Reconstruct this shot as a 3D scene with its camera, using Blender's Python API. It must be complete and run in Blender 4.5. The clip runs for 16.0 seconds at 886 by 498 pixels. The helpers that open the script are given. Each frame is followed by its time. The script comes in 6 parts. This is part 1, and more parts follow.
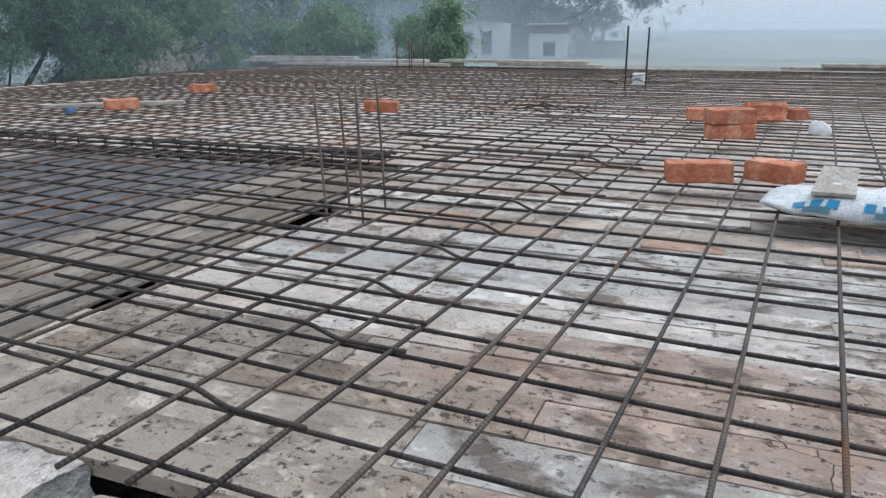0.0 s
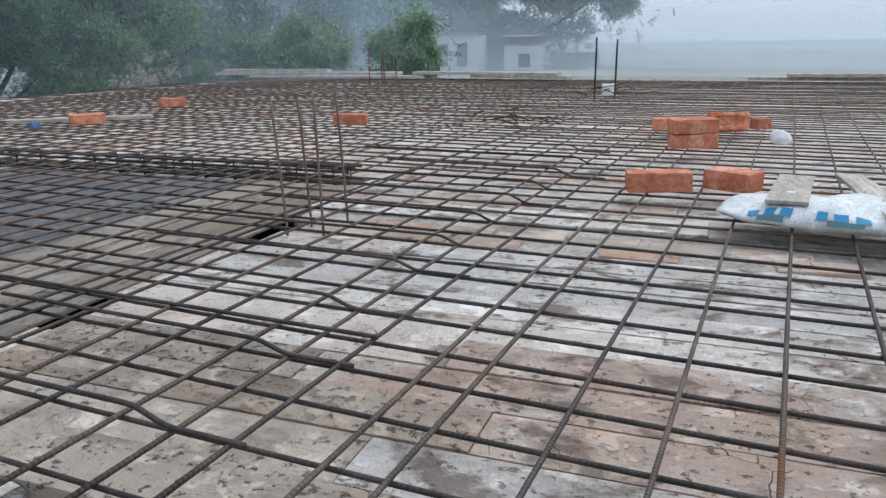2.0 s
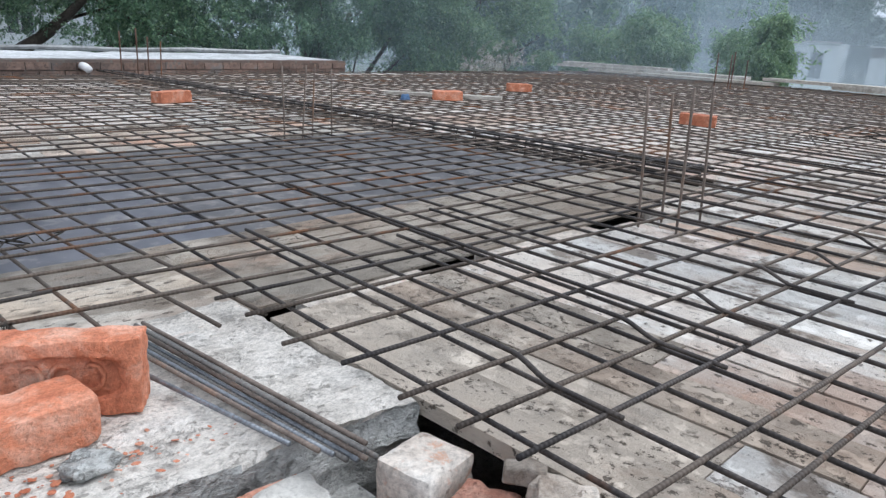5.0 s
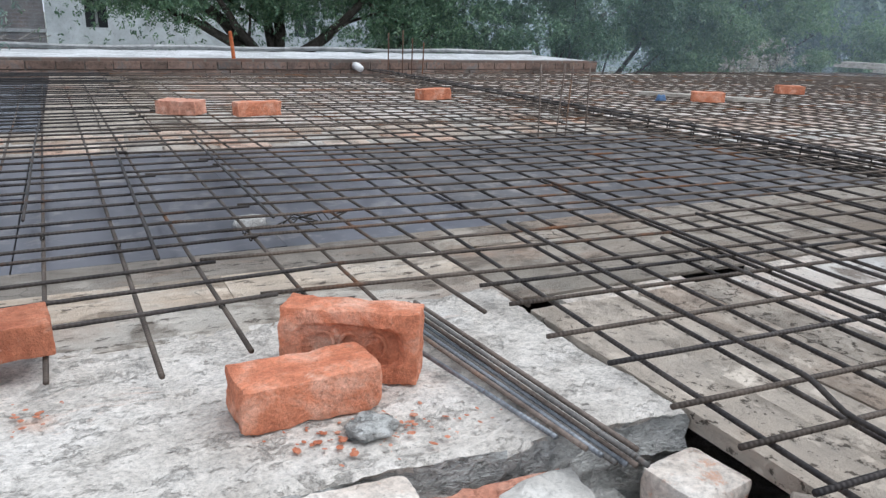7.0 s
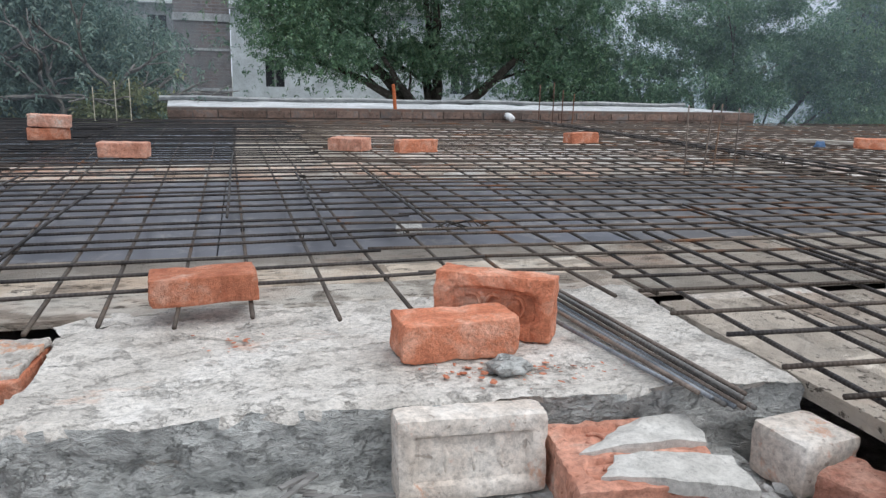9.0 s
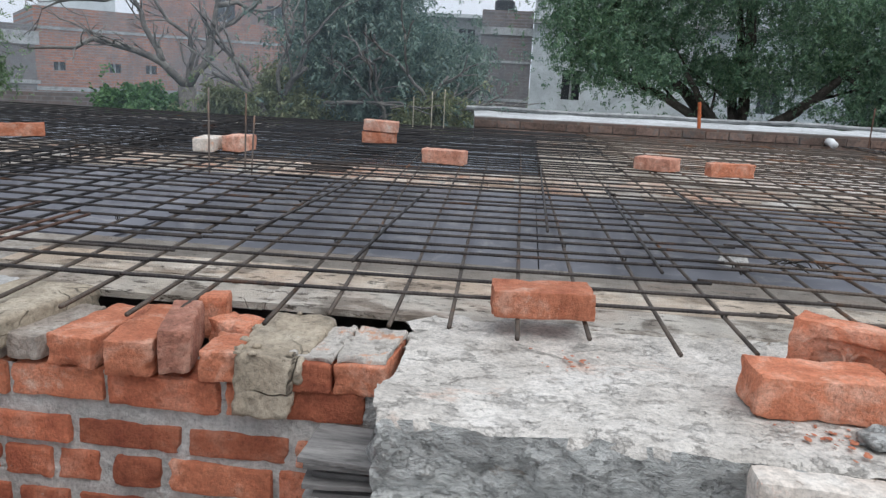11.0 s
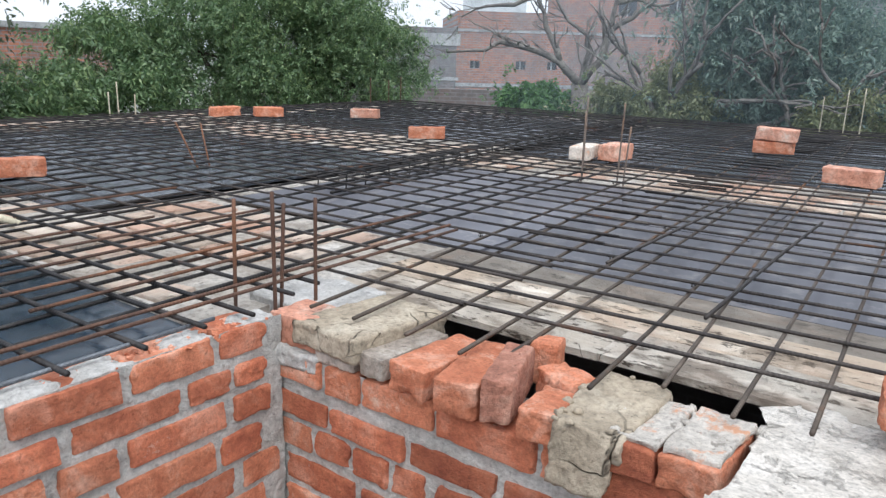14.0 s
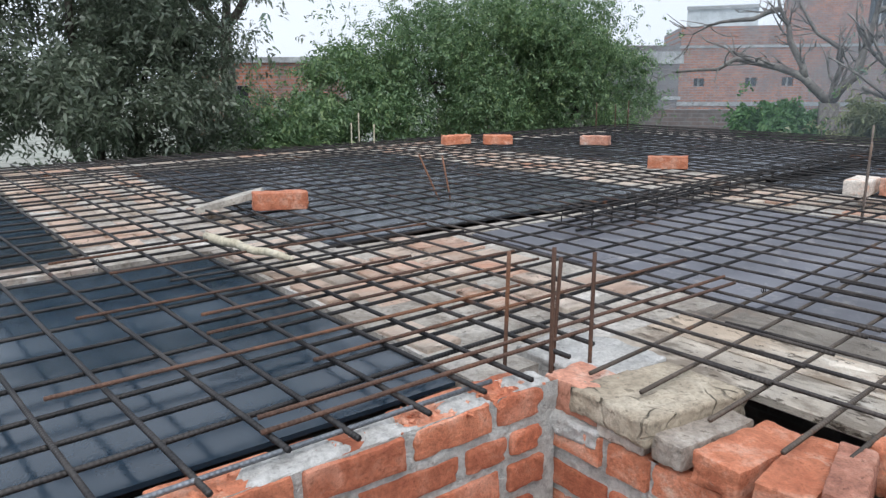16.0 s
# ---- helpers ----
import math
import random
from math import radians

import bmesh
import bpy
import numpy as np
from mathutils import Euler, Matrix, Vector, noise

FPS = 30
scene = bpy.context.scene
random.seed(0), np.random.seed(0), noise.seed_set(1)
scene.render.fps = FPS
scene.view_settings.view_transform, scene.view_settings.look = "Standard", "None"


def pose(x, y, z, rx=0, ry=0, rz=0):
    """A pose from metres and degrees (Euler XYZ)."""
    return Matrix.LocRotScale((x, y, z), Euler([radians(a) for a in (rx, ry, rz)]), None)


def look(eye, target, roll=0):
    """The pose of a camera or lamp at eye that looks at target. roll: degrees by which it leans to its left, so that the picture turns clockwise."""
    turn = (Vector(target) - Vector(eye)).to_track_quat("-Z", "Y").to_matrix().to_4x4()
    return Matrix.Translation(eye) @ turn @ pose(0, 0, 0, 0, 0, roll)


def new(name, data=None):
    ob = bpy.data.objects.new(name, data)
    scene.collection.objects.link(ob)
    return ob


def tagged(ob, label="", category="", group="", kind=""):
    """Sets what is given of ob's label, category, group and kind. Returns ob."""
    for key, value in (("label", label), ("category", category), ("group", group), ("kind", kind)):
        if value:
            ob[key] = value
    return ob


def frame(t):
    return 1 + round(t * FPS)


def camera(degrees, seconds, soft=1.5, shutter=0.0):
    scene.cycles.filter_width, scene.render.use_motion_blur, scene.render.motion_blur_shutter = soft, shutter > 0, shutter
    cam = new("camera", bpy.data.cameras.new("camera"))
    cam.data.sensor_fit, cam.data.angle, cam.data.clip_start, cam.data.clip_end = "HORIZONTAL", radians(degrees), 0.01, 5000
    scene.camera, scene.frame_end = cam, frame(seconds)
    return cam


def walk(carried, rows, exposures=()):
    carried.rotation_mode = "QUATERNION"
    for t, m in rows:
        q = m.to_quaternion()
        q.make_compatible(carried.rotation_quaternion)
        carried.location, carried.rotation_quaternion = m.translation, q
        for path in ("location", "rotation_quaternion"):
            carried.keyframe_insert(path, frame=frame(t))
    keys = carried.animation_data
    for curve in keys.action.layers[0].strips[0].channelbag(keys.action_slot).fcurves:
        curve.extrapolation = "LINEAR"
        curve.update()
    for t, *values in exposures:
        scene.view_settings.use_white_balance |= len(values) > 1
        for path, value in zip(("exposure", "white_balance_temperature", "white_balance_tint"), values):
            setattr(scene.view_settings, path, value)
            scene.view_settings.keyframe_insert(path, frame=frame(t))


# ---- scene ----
cam = camera(62.3, 16.0, 1.4)
PATH = [
    (0, (0.273, 0.041, 0.599), (2.051, 0.758, 0.029), -0.4),
    (0.5, (0.297, -0.028, 0.6), (2.104, 0.609, 0.026), -0.2),
    (1, (0.326, -0.043, 0.6), (2.154, 0.528, 0.027), -0.6),
    (1.5, (0.309, -0.031, 0.608), (2.142, 0.539, 0.046), -0.7),
    (2, (0.294, -0.012, 0.601), (2.101, 0.654, 0.06), -0.7),
    (2.5, (0.283, 0.0, 0.597), (2.047, 0.771, 0.054), -0.1),
    (3, (0.271, 0.006, 0.597), (1.967, 0.912, 0.047), 0.3),
    (3.2, (0.257, 0.018, 0.602), (1.912, 0.996, 0.049), 0.1),
    (5.3, (0.187, 0.113, 0.57), (1.503, 1.507, 0.002), 2.8),
    (5.5, (0.18, 0.113, 0.569), (1.446, 1.551, -0.002), 2.6),
    (6, (0.176, 0.119, 0.568), (1.338, 1.641, -0.009), 2.9),
    (6.5, (0.178, 0.132, 0.565), (1.226, 1.733, -0.017), 2.8),
    (7, (0.15, 0.164, 0.553), (1.026, 1.864, -0.032), 2.0),
    (7.5, (0.148, 0.145, 0.548), (0.892, 1.911, -0.024), 3.0),
    (8, (0.136, 0.096, 0.526), (0.833, 1.896, -0.001), 2.5),
    (8.5, (0.101, 0.027, 0.492), (0.758, 1.855, 0.015), 2.0),
    (9, (0.073, -0.05, 0.466), (0.593, 1.829, 0.019), 1.4),
    (9.5, (0.048, -0.069, 0.466), (0.418, 1.843, 0.012), 1.2),
    (9.7, (0.021, -0.06, 0.474), (0.229, 1.876, 0.015), 2.0),
    (11.8, (-0.066, 0.027, 0.488), (-0.478, 1.938, 0.065), 1.3),
    (12, (-0.057, 0.053, 0.497), (-0.573, 1.938, 0.073), 0.7),
    (12.5, (-0.03, 0.092, 0.503), (-0.766, 1.901, 0.074), 0.8),
    (13, (-0.013, 0.133, 0.522), (-0.935, 1.849, 0.072), 1.0),
    (13.5, (-0.027, 0.133, 0.549), (-1.067, 1.773, 0.07), 1.2),
    (14, (-0.05, 0.131, 0.568), (-1.183, 1.7, 0.064), 1.6),
    (14.5, (-0.111, 0.135, 0.587), (-1.301, 1.66, 0.079), 2.1),
    (15, (-0.204, 0.123, 0.605), (-1.506, 1.556, 0.103), 1.2),
    (15.5, (-0.253, 0.103, 0.608), (-1.647, 1.451, 0.117), 0.9),
    (16, (-0.264, 0.124, 0.613), (-1.805, 1.315, 0.155), -0.3),
]
walk(cam, [(t, look(e, g, r)) for t, e, g, r in PATH], exposures=((0, -0.03, 6250, 10), (3, 0.0, 6250, 10), (5.5, 0.27, 6250, 10), (7, 0.18, 6350, 10), (8, 0.13, 6450, 10), (8.5, 0.03, 6500, 10), (9.5, 0.1, 6450, 10), (12, -0.02, 6500, 10), (13, 0.3, 6500, 10), (14, 0.5, 6500, 10), (15, 0.42, 6450, 10), (16, 0.32, 6450, 10)))


# ---- light: an overcast, hazy winter sky with a faint wide sun ----
world = bpy.data.worlds.new("world")
scene.world = world
world.use_nodes = True
wt = world.node_tree
sky = wt.nodes.new("ShaderNodeTexSky")
sky.sky_type, sky.sun_disc = "NISHITA", False
sky.sun_elevation, sky.sun_rotation = radians(61), radians(129)
sky.air_density, sky.dust_density, sky.ozone_density = 1.0, 4.0, 1.0
pale = wt.nodes.new("ShaderNodeHueSaturation")
pale.inputs["Saturation"].default_value = 0.3
wt.links.new(sky.outputs[0], pale.inputs["Color"])
cloud = wt.nodes.new("ShaderNodeMix")
cloud.data_type = "RGBA"
cloud.inputs[0].default_value = 0.9
cloud.inputs[7].default_value = (6.75, 7.35, 8.35, 1)
wt.links.new(pale.outputs[0], cloud.inputs[6])
wt.links.new(cloud.outputs[2], wt.nodes["Background"].inputs[0])
wt.nodes["Background"].inputs[1].default_value = 0.12
sun = new("sun", bpy.data.lights.new("sun", "SUN"))
sun.data.energy, sun.data.angle, sun.data.color = 1.62, radians(60), (1.0, 0.995, 0.985)
sun.matrix_world = look((5.2, -4.2, 12.0), (0, 0, 0))

# ---- materials ----
def shader(name, rough=0.8, metal=0.0):
    m = bpy.data.materials.new(name)
    m.use_nodes = True
    b = m.node_tree.nodes["Principled BSDF"]
    b.inputs["Roughness"].default_value = rough
    b.inputs["Metallic"].default_value = metal
    b.inputs["Specular IOR Level"].default_value = 0.35
    return m, m.node_tree, b


def place(nt, stretch=(1, 1, 1), local=False):
    """Real-world coordinates, stretched along an axis where the grain runs."""
    mp = nt.nodes.new("ShaderNodeMapping")
    mp.inputs["Scale"].default_value = stretch
    if local:
        nt.links.new(nt.nodes.new("ShaderNodeTexCoord").outputs["Object"], mp.inputs[0])
    else:
        nt.links.new(nt.nodes.new("ShaderNodeNewGeometry").outputs["Position"], mp.inputs[0])
    return mp.outputs[0]


def fuzz(nt, vec, scale, detail=4.0, rough=0.6, warp=0.0):
    n = nt.nodes.new("ShaderNodeTexNoise")
    n.inputs["Scale"].default_value, n.inputs["Detail"].default_value = scale, detail
    n.inputs["Roughness"].default_value, n.inputs["Distortion"].default_value = rough, warp
    nt.links.new(vec, n.inputs["Vector"])
    return n.outputs["Fac"]


def ramp(nt, fac, stops):
    r = nt.nodes.new("ShaderNodeValToRGB")
    e = r.color_ramp.elements
    while len(e) < len(stops):
        e.new(0.5)
    for k, (p, c) in enumerate(stops):
        e[k].position = p
        e[k].color = (c[0], c[1], c[2], 1) if len(c) > 1 else (c[0], c[0], c[0], 1)
    nt.links.new(fac, r.inputs[0])
    return r.outputs[0]


def blend(nt, fac, a, b, how="MIX"):
    m = nt.nodes.new("ShaderNodeMix")
    m.data_type, m.blend_type = "RGBA", how
    for sock, v in ((m.inputs[0], fac), (m.inputs[6], a), (m.inputs[7], b)):
        if isinstance(v, (int, float)):
            sock.default_value = v
        elif isinstance(v, tuple):
            sock.default_value = (*v, 1)
        else:
            nt.links.new(v, sock)
    return m.outputs[2]


def sums(nt, how, a, b=0.0):
    m = nt.nodes.new("ShaderNodeMath")
    m.operation = how
    for sock, v in zip(m.inputs, (a, b)):
        if isinstance(v, (int, float)):
            sock.default_value = v
        else:
            nt.links.new(v, sock)
    return m.outputs[0]


def by_object(nt, colour, spread):
    """Every object a little lighter or darker than its neighbours."""
    h = nt.nodes.new("ShaderNodeHueSaturation")
    info = nt.nodes.new("ShaderNodeObjectInfo")
    v = sums(nt, "ADD", sums(nt, "MULTIPLY", info.outputs["Random"], spread), 1 - spread / 2)
    nt.links.new(v, h.inputs["Value"])
    nt.links.new(colour, h.inputs["Color"])
    return h.outputs[0]


def relief(nt, bsdf, height, strength=0.4, depth=0.004):
    b = nt.nodes.new("ShaderNodeBump")
    b.inputs["Strength"].default_value, b.inputs["Distance"].default_value = strength, depth
    nt.links.new(height, b.inputs["Height"])
    nt.links.new(b.outputs[0], bsdf.inputs["Normal"])


def cells(nt, vec, scale, feature="DISTANCE_TO_EDGE"):
    v = nt.nodes.new("ShaderNodeTexVoronoi")
    v.feature = feature
    v.inputs["Scale"].default_value = scale
    nt.links.new(vec, v.inputs["Vector"])
    return v.outputs[0]


def stone(name, dark, mid, light, coarse=4.0, fine=70.0, rough=0.9, spread=0.25, bump=0.5, depth=0.004, stain=None, stain_at=0.6,
          stain_scale=6.0, stretch=(1, 1, 1), pits=0.0, cracks=0.0, grit=1.0, dust=None, crust=0.0):
    """A dull mineral or dusty surface: three tones, grain, stains with an outline of their own, pits and cracks."""
    m, nt, b = shader(name, rough)
    vec = place(nt, stretch)
    big, small = fuzz(nt, vec, coarse, 6, 0.65, 0.4), fuzz(nt, vec, fine, 4, 0.75)
    mid_scale = fuzz(nt, vec, coarse * 4.3, 5, 0.7, 0.5)
    c = ramp(nt, big, [(0.32, dark), (0.5, mid), (0.66, light)])
    c = blend(nt, 0.6, c, ramp(nt, mid_scale, [(0.36, (0.66,)), (0.56, (1.0,)), (0.7, (1.15,))]), "MULTIPLY")
    c = blend(nt, 0.8 * grit, c, ramp(nt, small, [(0.3, (0.5,)), (0.52, (1.0,)), (0.75, (1.25,))]), "MULTIPLY")
    speck = ramp(nt, fuzz(nt, vec, fine * 0.6, 3, 0.6, 0.4), [(0.63, (0.0,)), (0.68, (0.75 * grit,))])
    c = blend(nt, speck, c, tuple(v * 0.55 for v in dark))
    if stain:
        f = ramp(nt, fuzz(nt, vec, stain_scale, 7, 0.74, 0.3), [(stain_at, (0.0,)), (stain_at + 0.07, (0.9,))])
        c = blend(nt, f, c, stain)
    if dust:
        tint, at, scale = dust
        c = blend(nt, ramp(nt, fuzz(nt, place(nt, (0.6, 1.3, 1)), scale, 6, 0.72, 0.5), [(at, (0.0,)), (at + 0.1, (0.6,))]), c, tint)
    h = sums(nt, "ADD", sums(nt, "ADD", sums(nt, "MULTIPLY", big, 0.3), sums(nt, "MULTIPLY", mid_scale, 0.9)), sums(nt, "MULTIPLY", small, 0.9))
    if crust:
        # a skin with broken edges, and small dark holes in it
        skin = ramp(nt, fuzz(nt, place(nt, (0.8, 1.15, 1.1)), crust, 7, 0.76, 0.2), [(0.40, (0.0,)), (0.45, (1.0,))])
        hole = ramp(nt, fuzz(nt, place(nt, (0.75, 1.25, 1.1)), crust * 3.2, 5, 0.7, 0.2), [(0.30, (0.0,)), (0.35, (1.0,))])
        c = blend(nt, 0.35, c, ramp(nt, skin, [(0.0, (0.78,)), (1.0, (1.06,))]), "MULTIPLY")
        c = blend(nt, 0.6, c, ramp(nt, hole, [(0.0, (0.42,)), (1.0, (1.0,))]), "MULTIPLY")
        h = sums(nt, "ADD", h, sums(nt, "ADD", sums(nt, "MULTIPLY", skin, 0.5), sums(nt, "MULTIPLY", hole, 0.6)))
    if pits:
        p = ramp(nt, cells(nt, vec, pits, "F1"), [(0.1, (0.0,)), (0.3, (1.0,))])
        c = blend(nt, 0.5, c, p, "MULTIPLY")
        h = sums(nt, "ADD", h, sums(nt, "MULTIPLY", p, 0.7))
    if cracks:
        warp = nt.nodes.new("ShaderNodeVectorMath")
        warp.operation = "ADD"
        wob = nt.nodes.new("ShaderNodeTexNoise")
        wob.inputs["Scale"].default_value = cracks * 1.3
        nt.links.new(vec, wob.inputs["Vector"])
        soft = nt.nodes.new("ShaderNodeVectorMath")
        soft.operation = "SCALE"
        soft.inputs["Scale"].default_value = 0.5 / cracks
        nt.links.new(wob.outputs["Color"], soft.inputs[0])
        nt.links.new(vec, warp.inputs[0])
        nt.links.new(soft.outputs[0], warp.inputs[1])
        k = ramp(nt, cells(nt, warp.outputs[0], cracks), [(0.0, (0.0,)), (0.018, (1.0,))])
        whole = ramp(nt, fuzz(nt, vec, cracks * 0.6, 3), [(0.46, (0.0,)), (0.54, (1.0,))])
        k = sums(nt, "MAXIMUM", k, whole)
        c = blend(nt, 0.7, c, k, "MULTIPLY")
        h = sums(nt, "ADD", h, sums(nt, "MULTIPLY", k, 1.2))
    nt.links.new(by_object(nt, c, spread), b.inputs["Base Color"])
    nt.links.new(ramp(nt, small, [(0.2, (rough - 0.1,)), (0.8, (min(1, rough + 0.1),))]), b.inputs["Roughness"])
    relief(nt, b, h, bump, depth)
    return m


def plank_stuff(name, along, tones, stain, rough=0.85, spread=0.3, dirt=0.0, streak=0.42, marks=1.0):
    """Shuttering boards under a flaking skin of lime and cement: streaks along the board, flakes, oval damp marks, short cracks."""
    m, nt, b = shader(name, rough)
    turn = (lambda q: q) if along == "y" else (lambda q: (q[1], q[0], q[2]))
    info = nt.nodes.new("ShaderNodeObjectInfo")

    def run(stretch, step):
        """Coordinates that differ from board to board."""
        v = nt.nodes.new("ShaderNodeVectorMath")
        v.operation = "ADD"
        nt.links.new(place(nt, turn(stretch)), v.inputs[0])
        nt.links.new(sums(nt, "MULTIPLY", info.outputs["Random"], step), v.inputs[1])
        return v.outputs[0]

    even, streaky, long_run = place(nt), run((1.0, streak, 1.0), 37.0), run((1.0, 0.13, 1.0), 53.0)
    grain, broad = fuzz(nt, long_run, 120, 5, 0.75, 0.15), fuzz(nt, streaky, 5, 6, 0.7, 0.4)
    tone = ramp(nt, info.outputs["Random"], [(0.0, tones[0]), (0.25, tones[1]), (0.5, tones[2]), (0.75, tones[3]), (1.0, tones[4])])
    c = blend(nt, ramp(nt, broad, [(0.46, (0.0,)), (0.6, (0.45,))]), tone, tones[1])
    # lime skin, worn off in long ragged strips
    area = ramp(nt, fuzz(nt, even, 1.6, 5, 0.6, 0.2), [(0.4 + dirt, (0.0,)), (0.54 + dirt, (1.0,))])
    skin = ramp(nt, fuzz(nt, streaky, 13, 9, 0.78), [(0.41, (0.0,)), (0.57, (1.0,))])
    c = blend(nt, sums(nt, "MULTIPLY", sums(nt, "MULTIPLY", skin, area), 0.75), c, tones[0])
    c = blend(nt, 0.3, c, ramp(nt, grain, [(0.34, (0.5,)), (0.46, (0.97,)), (0.7, (1.1,))]), "MULTIPLY")
    # rusty water and mud
    rusty = ramp(nt, fuzz(nt, run((1.0, 0.6, 1.0), 11.0), 2.8, 6, 0.7, 0.3), [(0.53, (0.0,)), (0.68, (0.5,))])
    c = blend(nt, rusty, c, (0.36, 0.2, 0.125))
    damp = ramp(nt, fuzz(nt, run((1.0, 0.7, 1.0), 5.0), 8.0, 5, 0.62, 0.3), [(0.57 - dirt, (0.0,)), (0.65 - dirt, (0.62 * marks,))])
    c = blend(nt, damp, c, stain)
    # dark flecks where the skin is broken, drawn out along the grain
    torn = ramp(nt, fuzz(nt, even, 2.3, 4, 0.6), [(0.44 - dirt, (0.0,)), (0.56 - dirt, (1.0,))])
    fleck = ramp(nt, fuzz(nt, streaky, 48, 4, 0.7), [(0.60 - dirt * 0.5, (0.0,)), (0.65 - dirt * 0.5, (0.85,))])
    c = blend(nt, sums(nt, "MULTIPLY", fleck, torn), c, tuple(v * 0.55 for v in stain))
    # a web of fine cracks in some places only
    bits = nt.nodes.new("ShaderNodeVectorMath")
    bits.operation = "ADD"
    drift = nt.nodes.new("ShaderNodeTexNoise")
    drift.inputs["Scale"].default_value = 14
    nt.links.new(even, drift.inputs["Vector"])
    small = nt.nodes.new("ShaderNodeVectorMath")
    small.operation = "SCALE"
    small.inputs["Scale"].default_value = 0.05
    nt.links.new(drift.outputs["Color"], small.inputs[0])
    nt.links.new(even, bits.inputs[0])
    nt.links.new(small.outputs[0], bits.inputs[1])
    crack = ramp(nt, cells(nt, bits.outputs[0], 11), [(0.0, (1.0,)), (0.016, (0.0,))])
    flaked = ramp(nt, fuzz(nt, even, 2.6, 4, 0.6), [(0.57, (0.0,)), (0.61, (0.95,))])
    crack = sums(nt, "MULTIPLY", crack, flaked)
    c = blend(nt, crack, c, tuple(v * 0.4 for v in stain))
    nt.links.new(by_object(nt, c, spread), b.inputs["Base Color"])
    h = sums(nt, "ADD", sums(nt, "ADD", sums(nt, "MULTIPLY", grain, 0.7), skin), sums(nt, "MULTIPLY", sums(nt, "MAXIMUM", fleck, crack), -1.5))
    relief(nt, b, h, 0.9, 0.004)
    return m


def sheet_stuff(name, dark, worn, dust, dust_at, rough, gloss=0.65, dents=0.06, deep=0.002):
    """Steel shuttering plates, oiled, scuffed and dusted with cement."""
    m, nt, b = shader(name, rough, 0.0)
    b.inputs["Specular IOR Level"].default_value = gloss
    vec = place(nt)
    scuff = fuzz(nt, vec, 2.2, 6, 0.7, 0.8)
    c = ramp(nt, scuff, [(0.3, dark), (0.7, worn)])
    d = ramp(nt, fuzz(nt, vec, 9, 7, 0.75, 0.6), [(dust_at, (0.0,)), (dust_at + 0.16, (1.0,))])
    c = blend(nt, sums(nt, "MULTIPLY", d, 0.8), c, dust)
    nt.links.new(by_object(nt, c, 0.35), b.inputs["Base Color"])
    nt.links.new(ramp(nt, scuff, [(0.3, (rough - 0.06,)), (0.7, (rough + 0.12,))]), b.inputs["Roughness"])
    relief(nt, b, scuff, dents, deep)
    return m


def rib_stuff(name, dark, mid, rust, rust_at, rough=0.55, metal=0.55):
    """Ribbed reinforcing steel, ribs across the bar's own length."""
    m, nt, b = shader(name, rough, metal)
    vec, own = place(nt), place(nt, (1, 1, 1), True)
    c = ramp(nt, fuzz(nt, vec, 9, 4), [(0.35, dark), (0.65, mid)])
    r = ramp(nt, fuzz(nt, vec, 2.6, 5, 0.7), [(rust_at, (0.0,)), (rust_at + 0.1, (1.0,))])
    c = blend(nt, r, c, rust)
    c = blend(nt, 0.5, c, ramp(nt, fuzz(nt, vec, 120, 2), [(0.3, (0.5,)), (0.6, (1.0,))]), "MULTIPLY")
    nt.links.new(by_object(nt, c, 0.3), b.inputs["Base Color"])
    nt.links.new(ramp(nt, r, [(0.0, (rough,)), (1.0, (0.9,))]), b.inputs["Roughness"])
    w = nt.nodes.new("ShaderNodeTexWave")
    w.inputs["Scale"].default_value = 34
    nt.links.new(own, w.inputs["Vector"])
    relief(nt, b, w.outputs["Fac"], 0.45, 0.002)
    return m


def leaf_stuff(name, tones, rough=0.55):
    m, nt, b = shader(name, rough)
    g = nt.nodes.new("ShaderNodeNewGeometry")
    c = ramp(nt, g.outputs["Random Per Island"], [(0.0, tones[0]), (0.5, tones[1]), (0.9, tones[2]), (1.0, tones[3])])
    c = blend(nt, ramp(nt, fuzz(nt, place(nt), 0.8, 3), [(0.35, (0.0,)), (0.65, (0.5,))]), c, tones[0])
    b.inputs["Specular IOR Level"].default_value = 0.6
    nt.links.new(c, b.inputs["Base Color"])
    t = nt.nodes.new("ShaderNodeBsdfTranslucent")
    nt.links.new(c, t.inputs["Color"])
    mx = nt.nodes.new("ShaderNodeMixShader")
    mx.inputs[0].default_value = 0.3
    nt.links.new(b.outputs[0], mx.inputs[1])
    nt.links.new(t.outputs[0], mx.inputs[2])
    nt.links.new(mx.outputs[0], nt.nodes["Material Output"].inputs["Surface"])
    return m


